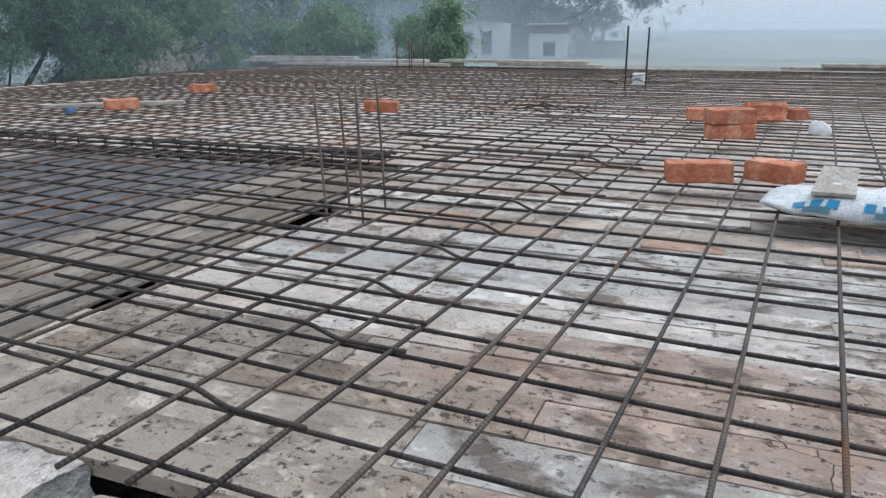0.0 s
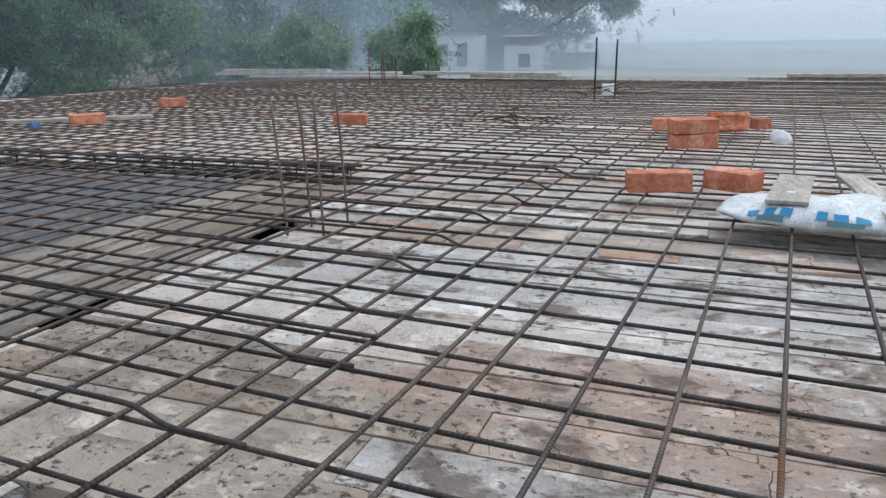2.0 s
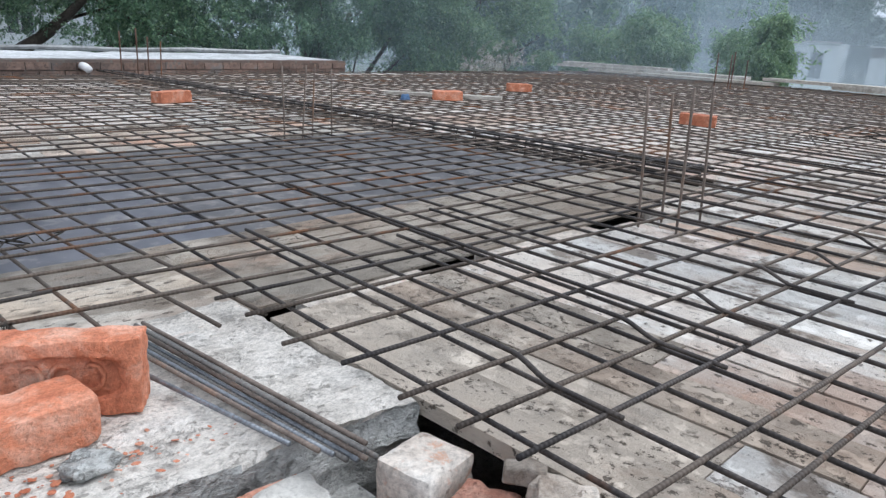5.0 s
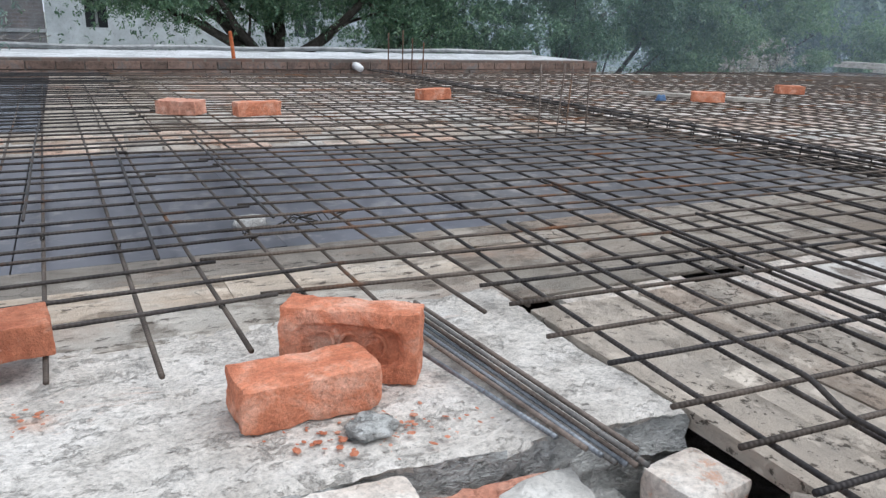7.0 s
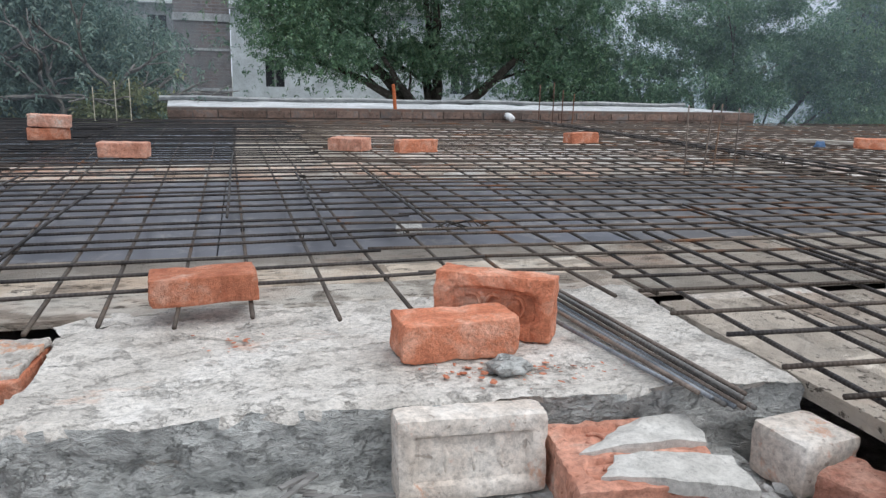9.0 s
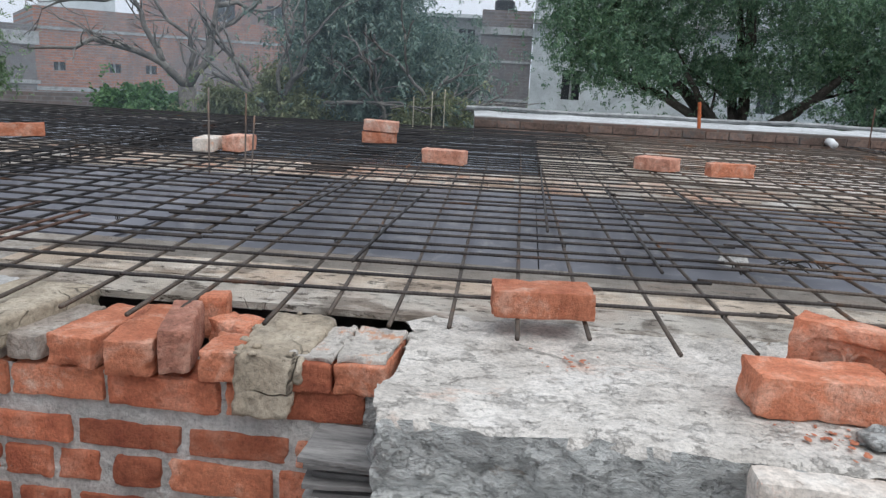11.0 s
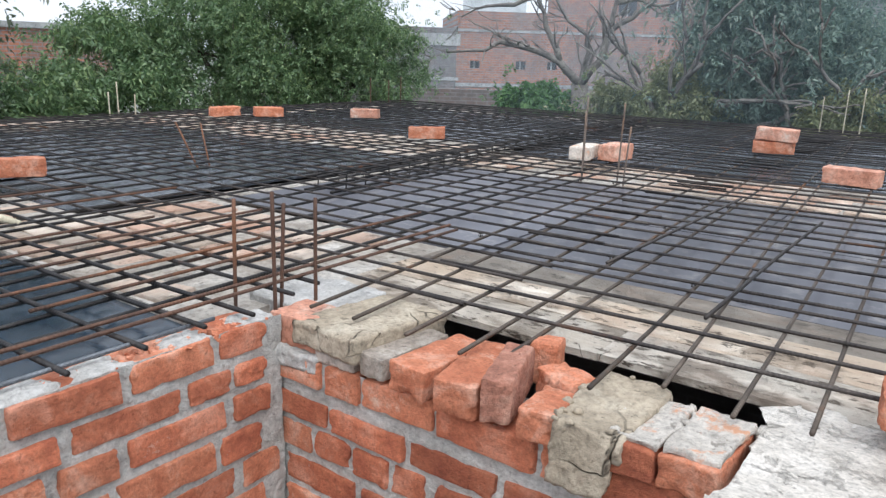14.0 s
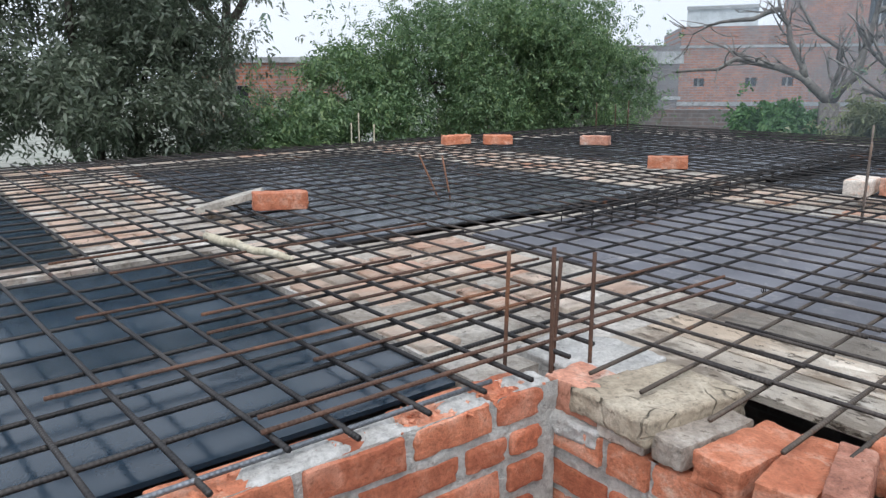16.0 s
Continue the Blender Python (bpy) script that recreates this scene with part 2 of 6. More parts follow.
def facade_brick(name, c1, c2, mortar, wash, wash_at):
    """A far brick front: courses of real brick size, weathered."""
    m, nt, b = shader(name, 0.9)
    tc = nt.nodes.new("ShaderNodeTexCoord")
    mp = nt.nodes.new("ShaderNodeMapping")
    mp.inputs["Rotation"].default_value = (radians(90), 0, 0)
    nt.links.new(tc.outputs["Object"], mp.inputs[0])
    bt = nt.nodes.new("ShaderNodeTexBrick")
    for key, v in (("Color1", c1), ("Color2", c2), ("Mortar", mortar)):
        bt.inputs[key].default_value = (*v, 1)
    for key, v in (("Scale", 1.0), ("Mortar Size", 0.012), ("Brick Width", 0.24), ("Row Height", 0.085)):
        bt.inputs[key].default_value = v
    nt.links.new(mp.outputs[0], bt.inputs["Vector"])
    w = ramp(nt, fuzz(nt, place(nt), 0.5, 6, 0.7, 0.5), [(wash_at, (0.0,)), (wash_at + 0.2, (0.8,))])
    c = blend(nt, w, bt.outputs["Color"], wash)
    c = blend(nt, ramp(nt, fuzz(nt, place(nt, (1, 1, 0.25)), 1.3, 5, 0.7, 0.3), [(0.5, (0.0,)), (0.66, (0.5,))]), c, tuple(v * 0.55 for v in wash))
    c = blend(nt, 0.5, c, ramp(nt, fuzz(nt, place(nt), 5, 5), [(0.3, (0.6,)), (0.6, (1.0,))]), "MULTIPLY")
    nt.links.new(c, b.inputs["Base Color"])
    relief(nt, b, bt.outputs["Fac"], 0.4, -0.01)
    return m


BRICK = stone("fired_brick", (0.47, 0.15, 0.08), (0.64, 0.24, 0.135), (0.77, 0.42, 0.3), 13, 160, 0.92, 0.3, 1.0, 0.005, (0.70, 0.47, 0.36), 0.61, 9, grit=0.7)
# deeper tones than the loose brick's
BRICK_LAID = stone("laid_brick", (0.36, 0.105, 0.06), (0.53, 0.175, 0.095), (0.66, 0.3, 0.2), 11, 150, 0.92, 0.5, 1.0, 0.005, (0.54, 0.46, 0.40), 0.63, 9, grit=0.75)
BRICK_DARK = stone("overburnt_brick", (0.30, 0.13, 0.09), (0.44, 0.2, 0.14), (0.55, 0.31, 0.23), 14, 120, 0.9, 0.2, 1.0, 0.006)
BRICK_PALE = stone("limed_brick", (0.55, 0.46, 0.385), (0.7, 0.625, 0.55), (0.79, 0.74, 0.675), 9, 90, 0.92, 0.15, 0.6, 0.003, (0.62, 0.37, 0.26), 0.56, 13)
BRICK_DUSTY = stone("cement_dusted_brick", (0.30, 0.24, 0.19), (0.52, 0.46, 0.40), (0.68, 0.63, 0.57), 6, 90, 0.93, 0.5, 0.9, 0.006, (0.44, 0.25, 0.18), 0.6, 6)
MORTAR_DUSTY = stone("brick_dusted_mortar", (0.42, 0.38, 0.33), (0.58, 0.54, 0.49), (0.68, 0.62, 0.55), 9, 90, 0.95, 0.1, 1.0, 0.008, (0.62, 0.31, 0.18), 0.54, 9)
MORTAR = stone("grey_mortar", (0.42, 0.41, 0.39), (0.57, 0.56, 0.54), (0.68, 0.67, 0.65), 9, 90, 0.95, 0.1, 1.0, 0.008, grit=0.7)
MORTAR_PALE = stone("smoothed_pale_mortar", (0.48, 0.46, 0.425), (0.57, 0.55, 0.51), (0.65, 0.63, 0.59), 7, 120, 0.95, 0.05, 0.8, 0.004, grit=0.6)
WALL_MORTAR = stone("wall_joint_mortar", (0.46, 0.45, 0.425), (0.59, 0.58, 0.55), (0.68, 0.67, 0.64), 11, 80, 0.95, 0.1, 1.0, 0.01, grit=0.7)
BRICK_ROSE = stone("lime_washed_rose_brick", (0.47, 0.2, 0.13), (0.62, 0.31, 0.22), (0.72, 0.48, 0.38), 9, 90, 0.92, 0.1, 0.6, 0.003, (0.66, 0.59, 0.52), 0.61, 9)
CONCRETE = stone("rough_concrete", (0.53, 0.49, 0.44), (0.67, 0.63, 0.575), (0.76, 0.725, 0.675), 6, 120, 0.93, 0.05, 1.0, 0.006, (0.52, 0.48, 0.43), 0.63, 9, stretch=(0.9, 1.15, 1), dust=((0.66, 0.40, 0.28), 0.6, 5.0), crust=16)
CONCRETE_RAW = stone("broken_darkened_concrete", (0.38, 0.385, 0.37), (0.51, 0.515, 0.495), (0.62, 0.62, 0.595), 11, 60, 0.95, 0.05, 1.0, 0.012, (0.34, 0.3, 0.26), 0.64, 14, stretch=(0.8, 1, 1.7), crust=24)
CLAY = stone("drying_mud_mortar", (0.3, 0.25, 0.185), (0.42, 0.355, 0.27), (0.52, 0.455, 0.36), 6, 90, 0.95, 0.1, 1.0, 0.005, cracks=8)
TROD = stone("trodden_mortar_bed", (0.28, 0.24, 0.2), (0.48, 0.44, 0.39), (0.64, 0.61, 0.57), 4, 60, 0.95, 0.1, 1.0, 0.008, (0.16, 0.135, 0.11), 0.6, 5)
TONES = [(0.80, 0.785, 0.75), (0.63, 0.575, 0.505), (0.56, 0.395, 0.31), (0.75, 0.72, 0.67), (0.61, 0.485, 0.395)]
PLANK_Y = plank_stuff("shuttering_board_lengthwise", "y", TONES, (0.20, 0.155, 0.12), dirt=0.035, streak=0.75, marks=1.3)
PLANK_MUD = plank_stuff("mud_caked_board", "y", [(0.61, 0.545, 0.465), (0.51, 0.44, 0.365), (0.45, 0.355, 0.28), (0.56, 0.495, 0.42), (0.48, 0.395, 0.315)], (0.14, 0.11, 0.085), dirt=0.06, streak=0.85, marks=0.55)
PLANK_MUD_X = plank_stuff("mud_caked_crossboard", "x", [(0.433, 0.394, 0.34), (0.332, 0.289, 0.238), (0.274, 0.217, 0.169), (0.368, 0.325, 0.274), (0.304, 0.249, 0.199)], (0.108, 0.0869, 0.0686), dirt=0.02)
PLANK_DARK = plank_stuff("oil_dark_crossboard", "x", [(0.34, 0.31, 0.27), (0.235, 0.205, 0.175), (0.2, 0.165, 0.135), (0.27, 0.24, 0.205), (0.22, 0.185, 0.155)], (0.1, 0.085, 0.07), 0.7, 0.15)
PLANK_X = plank_stuff("shuttering_board_crosswise", "x", TONES, (0.20, 0.17, 0.14), dirt=0.02, streak=0.7)
PLANK_TROD = plank_stuff("trodden_crossboard", "x", [(0.76, 0.71, 0.63), (0.55, 0.46, 0.365), (0.46, 0.33, 0.24), (0.65, 0.58, 0.485), (0.52, 0.41, 0.31)], (0.17, 0.13, 0.095), dirt=0.05)
BRICK_TOP = plank_stuff("limed_wall_top_brick", "y", [(0.66, 0.59, 0.51), (0.54, 0.42, 0.33), (0.60, 0.32, 0.22), (0.6, 0.52, 0.44), (0.46, 0.28, 0.205)], (0.18, 0.14, 0.11), 0.9, 0.5)
SHEET_GREY = sheet_stuff("oiled_steel_grey", (0.072, 0.074, 0.092), (0.16, 0.162, 0.185), (0.34, 0.32, 0.31), 0.53, 0.34, 0.45)
SHEET_BLACK = sheet_stuff("oiled_steel_black", (0.05, 0.058, 0.075), (0.115, 0.128, 0.15), (0.3, 0.3, 0.3), 0.57, 0.2, 0.75)
SHEET_BLUE = sheet_stuff("oiled_steel_blue", (0.015, 0.03, 0.048), (0.035, 0.057, 0.082), (0.12, 0.14, 0.16), 0.64, 0.13, 0.45, 0.3, 0.006)
REBAR = rib_stuff("mesh_bar_steel", (0.038, 0.035, 0.036), (0.095, 0.082, 0.074), (0.15, 0.076, 0.042), 0.6)
REBAR_BROWN = rib_stuff("brown_mesh_bar_steel", (0.07, 0.058, 0.05), (0.15, 0.12, 0.098), (0.22, 0.11, 0.06), 0.56, 0.6, 0.4)
REBAR_WEST = rib_stuff("black_mesh_bar_steel", (0.03, 0.03, 0.032), (0.065, 0.06, 0.058), (0.17, 0.07, 0.035), 0.64)
REBAR_RUST = rib_stuff("rusty_bar_steel", (0.095, 0.058, 0.045), (0.16, 0.09, 0.064), (0.22, 0.105, 0.06), 0.52, 0.8, 0.2)
REBAR_BLUE = rib_stuff("fresh_bar_steel", (0.17, 0.185, 0.205), (0.29, 0.31, 0.335), (0.2, 0.13, 0.09), 0.58, 0.45, 0.6)
REBAR_GREY = rib_stuff("grey_cut_bar_steel", (0.14, 0.135, 0.13), (0.235, 0.225, 0.21), (0.24, 0.15, 0.1), 0.55, 0.55, 0.4)
REBAR_COLUMN = rib_stuff("brown_column_bar_steel", (0.15, 0.118, 0.1), (0.24, 0.195, 0.165), (0.27, 0.165, 0.11), 0.55, 0.7, 0.2)
WIRE = shader("binding_wire_steel", 0.6, 0.5)[0]
WIRE.node_tree.nodes["Principled BSDF"].inputs["Base Color"].default_value = (0.04, 0.035, 0.03, 1)
BOARD = stone("weathered_board", (0.32, 0.29, 0.25), (0.46, 0.43, 0.38), (0.56, 0.53, 0.48), 9, 80, 0.9, 0.15, 0.6, 0.003, stretch=(0.2, 1, 1))
BOARD_OLD = stone("grey_split_wood", (0.14, 0.135, 0.13), (0.24, 0.23, 0.22), (0.34, 0.33, 0.31), 9, 80, 0.9, 0.3, 0.8, 0.003, stretch=(0.2, 1, 1))
BAMBOO = stone("dry_pole", (0.42, 0.37, 0.27), (0.55, 0.5, 0.38), (0.62, 0.58, 0.47), 6, 60, 0.85, 0.1, 0.5, 0.003)
BARK = stone("dark_bark", (0.05, 0.042, 0.036), (0.09, 0.078, 0.066), (0.14, 0.125, 0.105), 5, 40, 0.95, 0.1, 1.0, 0.02)
BARK_PALE = stone("pale_bark", (0.13, 0.12, 0.115), (0.21, 0.195, 0.18), (0.3, 0.28, 0.255), 4, 30, 0.93, 0.1, 0.8, 0.01)
WALL_WHITE = stone("whitewashed_plaster", (0.525, 0.566, 0.582), (0.582, 0.623, 0.64), (0.623, 0.656, 0.664), 0.7, 12, 0.9, 0.05, 0.3, 0.004, (0.41, 0.443, 0.451), 0.7, 0.9, grit=0.2)
WALL_GREY = stone("bare_render", (0.26, 0.27, 0.27), (0.36, 0.37, 0.37), (0.44, 0.45, 0.45), 0.6, 9, 0.92, 0.1, 0.4, 0.006, (0.22, 0.22, 0.22), 0.62, 0.8)
ROOF_LIME = stone("limewashed_roof", (0.40, 0.41, 0.41), (0.58, 0.60, 0.61), (0.7, 0.72, 0.73), 1.6, 20, 0.75, 0.05, 0.3, 0.004, (0.3, 0.3, 0.29), 0.62, 1.2)
FRONT_RED = facade_brick("weathered_red_front", (0.45, 0.175, 0.1), (0.3, 0.12, 0.078), (0.27, 0.24, 0.225), (0.2, 0.185, 0.18), 0.47)
FRONT_DULL = facade_brick("dull_dark_front", (0.21, 0.15, 0.135), (0.15, 0.12, 0.115), (0.23, 0.215, 0.21), (0.19, 0.19, 0.195), 0.4)
PARAPET = facade_brick("stained_parapet", (0.21, 0.12, 0.09), (0.13, 0.09, 0.075), (0.19, 0.17, 0.15), (0.13, 0.12, 0.11), 0.36)
DARK = shader("dark_opening", 0.6)[0]
DARK.node_tree.nodes["Principled BSDF"].inputs["Base Color"].default_value = (0.02, 0.022, 0.025, 1)
FIELD = stone("pale_winter_field", (0.20, 0.23, 0.20), (0.27, 0.29, 0.25), (0.33, 0.33, 0.3), 0.02, 0.6, 0.97, 0.0, 0.2, 0.02)
SACK = stone("woven_sack", (0.55, 0.6, 0.62), (0.68, 0.72, 0.73), (0.76, 0.79, 0.8), 9, 160, 0.55, 0.0, 0.3, 0.002, (0.42, 0.42, 0.4), 0.66, 9)
INK = shader("blue_print", 0.6)[0]
INK.node_tree.nodes["Principled BSDF"].inputs["Base Color"].default_value = (0.02, 0.22, 0.42, 1)
INK_DARK = shader("slate_print", 0.6)[0]
INK_DARK.node_tree.nodes["Principled BSDF"].inputs["Base Color"].default_value = (0.10, 0.22, 0.26, 1)
ORANGE = stone("orange_primer", (0.42, 0.1, 0.03), (0.52, 0.14, 0.05), (0.6, 0.2, 0.08), 8, 60, 0.7, 0.0, 0.3, 0.002)
PLASTIC = shader("white_plastic", 0.4)[0]
PLASTIC.node_tree.nodes["Principled BSDF"].inputs["Base Color"].default_value = (0.75, 0.76, 0.76, 1)
BLUE_CLOTH = stone("faded_blue_plastic", (0.05, 0.11, 0.22), (0.08, 0.16, 0.3), (0.12, 0.22, 0.36), 8, 60, 0.7, 0.0, 0.4, 0.003)
NEEM = leaf_stuff("neem_leaf", [(0.0757, 0.145, 0.095), (0.12, 0.226, 0.126), (0.189, 0.315, 0.164), (0.277, 0.39, 0.214)], 0.4)
MANGO = leaf_stuff("mango_leaf", [(0.1, 0.17, 0.15), (0.165, 0.25, 0.205), (0.255, 0.345, 0.27), (0.4, 0.47, 0.37)], 0.4)
BUSH = leaf_stuff("bush_leaf", [(0.092, 0.172, 0.069), (0.144, 0.265, 0.098), (0.207, 0.345, 0.127), (0.299, 0.437, 0.184)], 0.42)
# darker than the other leaves: the tree's shade is put into the colour
SHADY = leaf_stuff("shade_toned_broad_leaf", [(0.0648, 0.09, 0.0612), (0.108, 0.14, 0.09), (0.173, 0.209, 0.144), (0.302, 0.331, 0.259)], 0.4)
OLIVE = leaf_stuff("olive_green_leaf", [(0.078, 0.145, 0.07), (0.135, 0.225, 0.1), (0.215, 0.32, 0.135), (0.34, 0.43, 0.19)], 0.42)
CREEPER = leaf_stuff("creeper_leaf", [(0.05, 0.13, 0.04), (0.08, 0.19, 0.055), (0.12, 0.26, 0.08), (0.18, 0.32, 0.1)])
# leaf tones paled and blued: distance haze mixed into the colour
HAZY = leaf_stuff("haze_tinted_leaf", [(0.13, 0.195, 0.175), (0.18, 0.255, 0.22), (0.245, 0.325, 0.275), (0.325, 0.39, 0.34)])
def haze_sheet_stuff(name, foot, top, dense, thin, colour, ends=()):
    """Haze painted on a see-through sheet: a pale matt colour, thick at the foot and thinning out upwards and at the
    sheet's ends.
    """
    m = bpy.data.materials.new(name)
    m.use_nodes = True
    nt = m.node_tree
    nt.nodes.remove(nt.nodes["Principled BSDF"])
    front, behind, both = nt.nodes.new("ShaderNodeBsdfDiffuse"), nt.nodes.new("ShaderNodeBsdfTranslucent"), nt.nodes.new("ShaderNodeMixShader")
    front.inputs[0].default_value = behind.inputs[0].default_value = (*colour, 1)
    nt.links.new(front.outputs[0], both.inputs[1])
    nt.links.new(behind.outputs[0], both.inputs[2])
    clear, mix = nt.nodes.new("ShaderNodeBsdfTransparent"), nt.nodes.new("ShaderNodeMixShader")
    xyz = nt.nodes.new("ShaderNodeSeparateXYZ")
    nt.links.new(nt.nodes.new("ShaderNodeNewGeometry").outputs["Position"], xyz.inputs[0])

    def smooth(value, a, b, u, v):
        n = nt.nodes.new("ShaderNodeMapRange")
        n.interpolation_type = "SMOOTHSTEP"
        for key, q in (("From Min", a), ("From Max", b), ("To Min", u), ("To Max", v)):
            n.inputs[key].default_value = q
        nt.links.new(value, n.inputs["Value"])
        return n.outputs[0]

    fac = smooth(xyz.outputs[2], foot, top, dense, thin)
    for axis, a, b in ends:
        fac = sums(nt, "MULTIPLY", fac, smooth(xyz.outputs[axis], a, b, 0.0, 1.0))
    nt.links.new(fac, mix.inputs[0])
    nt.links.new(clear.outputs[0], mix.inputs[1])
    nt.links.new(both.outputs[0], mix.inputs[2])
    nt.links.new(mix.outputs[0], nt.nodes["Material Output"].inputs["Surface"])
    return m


BRICK_STAINED = stone("stained_parapet_brick", (0.10, 0.08, 0.07), (0.19, 0.13, 0.105), (0.28, 0.19, 0.15), 3, 40, 0.93, 0.5, 0.8, 0.005, (0.13, 0.12, 0.115), 0.52, 3)
ROUND = leaf_stuff("round_tree_leaf", [(0.12, 0.21, 0.115), (0.18, 0.3, 0.15), (0.265, 0.39, 0.18), (0.36, 0.48, 0.24)])
BLOOM = leaf_stuff("pale_seed_head", [(0.3, 0.27, 0.2), (0.42, 0.38, 0.31), (0.55, 0.51, 0.45), (0.7, 0.66, 0.6)])
DRY = leaf_stuff("dry_leaf", [(0.14, 0.17, 0.08), (0.22, 0.25, 0.12), (0.31, 0.32, 0.16), (0.42, 0.4, 0.24)])

# ---- building blocks ----
rng = random.Random(7)


def mesh_of(name, bm, material, smooth=False):
    me = bpy.data.meshes.new(name)
    if smooth:
        for f in bm.faces:
            f.smooth = True
    bm.to_mesh(me)
    bm.free()
    me.materials.append(material)
    return me


def part(name, bm, material, parent, label="", smooth=False):
    ob = new(name, mesh_of(name, bm, material, smooth))
    ob.parent = parent
    return tagged(ob, label)


def piece(name, me, parent, m):
    """An object of its own on a shared mesh, under its parent."""
    ob = new(name, me)
    ob.parent = parent
    ob.matrix_local = m
    return ob


def thing(name, label, category, m=None, bm=None, material=None, group="", kind="", smooth=False):
    ob = new(name, mesh_of(name, bm, material, smooth) if bm else None)
    if m is not None:
        ob.matrix_world = m
    return tagged(ob, label, category, group, kind)


def structure(name, bm, material, label, category, m=None, kind="structure"):
    return thing(name, label, category, m, bm, material, kind=kind)


def add_box(bm, x0, y0, z0, x1, y1, z1):
    return bmesh.ops.create_cube(bm, size=1, matrix=Matrix.Translation(((x0 + x1) / 2, (y0 + y1) / 2, (z0 + z1) / 2))
                                 @ Matrix.Diagonal((x1 - x0, y1 - y0, z1 - z0, 1)))["verts"]


def box(x0, y0, z0, x1, y1, z1):
    bm = bmesh.new()
    add_box(bm, x0, y0, z0, x1, y1, z1)
    return bm


def worn_box(sx, sy, sz, bevel=0.006, cuts=2, rough=0.003, seed=0, chips=3):
    """A block with rounded, chipped edges and uneven faces; its base rests at z = 0."""
    bm = box(-sx / 2, -sy / 2, 0, sx / 2, sy / 2, sz)
    r = random.Random(seed)
    if bevel:
        bmesh.ops.bevel(bm, geom=list(bm.edges), offset=bevel, segments=2, profile=0.6, affect="EDGES")
    long_edges = [e for e in bm.edges if e.calc_length() > min(sx, sy, sz) * 0.55]
    if cuts:
        bmesh.ops.subdivide_edges(bm, edges=long_edges, cuts=cuts, use_grid_fill=True)
    off = Vector((r.random() * 50, r.random() * 50, r.random() * 50))
    spots = []
    for _ in range(chips * 2):
        c = [r.choice((-0.5, 0.5)) for _ in range(3)]
        c[r.randint(0, 2)] = r.uniform(-0.5, 0.5)
        spots.append((Vector((c[0] * sx, c[1] * sy, (c[2] + 0.5) * sz)), r.uniform(0.06, 0.2) * min(sx, sy, sz)))
    for v in bm.verts:
        d = noise.noise_vector(v.co * 22 + off) * rough + noise.noise_vector(v.co * 7 + off) * rough * 0.8
        if cuts >= 6:
            d += noise.noise_vector(v.co * 70 + off) * min(rough, 0.006) * 0.7
        v.co += d
        for c, k in spots:
            w = max(0, 1 - (v.co - c).length / (k * 1.6))
            v.co += (Vector((0, 0, sz / 2)) - c).normalized() * w * k * 0.6
        v.co.z = max(v.co.z, 0.0)
    return bm


def tube(bm, pts, radii, sides=6):
    """A round bar or limb along a run of points."""
    rings = []
    n = len(pts)
    for i in range(n):
        t = (pts[min(i + 1, n - 1)] - pts[max(i - 1, 0)]).normalized()
        u = t.orthogonal().normalized() if i == 0 else (rings[-1][1] - t * rings[-1][1].dot(t)).normalized()
        w = t.cross(u)
        ring = [bm.verts.new(pts[i] + (u * math.cos(2 * math.pi * k / sides) + w * math.sin(2 * math.pi * k / sides)) * radii[i]) for k in range(sides)]
        rings.append((ring, u))
    for (a, _), (b, _) in zip(rings, rings[1:]):
        for k in range(sides):
            bm.faces.new((a[k], a[(k + 1) % sides], b[(k + 1) % sides], b[k]))
    bm.faces.new(list(reversed(rings[0][0])))
    bm.faces.new(rings[-1][0])


def blob(sx, sy, sz, seed, rough=0.25, level=3):
    """A lump of mortar, clay or stone, flat underneath."""
    bm = bmesh.new()
    bmesh.ops.create_icosphere(bm, subdivisions=level, radius=1)
    off = Vector((seed * 3.7, seed * 1.9, seed * 0.7))
    for v in bm.verts:
        k = 1 + noise.noise(v.co * 1.6 + off) * rough + noise.noise(v.co * 5 + off) * rough * 0.35
        v.co = Vector((v.co.x * sx / 2 * k, v.co.y * sy / 2 * k, max(v.co.z, -0.15) * sz * k + 0.1 * sz))
        v.co.z = max(v.co.z, 0)
    return bm


# ---- the setting ----
GROUND_Z = -3.5
bm = bmesh.new()
for x0, y0, x1, y1 in ((-3000, -3000, 3000, 3000),):
    vs = [bm.verts.new((x, y, GROUND_Z)) for x, y in ((x0, y0), (x1, y0), (x1, y1), (x0, y1))]
    bm.faces.new(vs)
structure("ground", bm, FIELD, "pale winter field running back under the haze sheets", "ground")

# the storey below: unseen walls added all round to block light, so that gaps in the shuttering look down into the dark
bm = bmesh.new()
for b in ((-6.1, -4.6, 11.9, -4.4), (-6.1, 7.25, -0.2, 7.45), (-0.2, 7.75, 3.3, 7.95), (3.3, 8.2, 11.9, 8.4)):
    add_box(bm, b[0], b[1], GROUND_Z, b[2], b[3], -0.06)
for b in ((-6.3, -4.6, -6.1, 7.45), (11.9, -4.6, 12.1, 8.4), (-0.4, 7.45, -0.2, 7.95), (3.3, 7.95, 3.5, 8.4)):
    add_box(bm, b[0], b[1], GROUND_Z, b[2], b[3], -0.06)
structure("wall_outer", bm, FRONT_DULL, "unseen outer walls added to keep the storey below dark", "wall")
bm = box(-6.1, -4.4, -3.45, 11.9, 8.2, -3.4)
structure("floor_below", bm, TROD, "floor added to close the dark storey below", "floor")

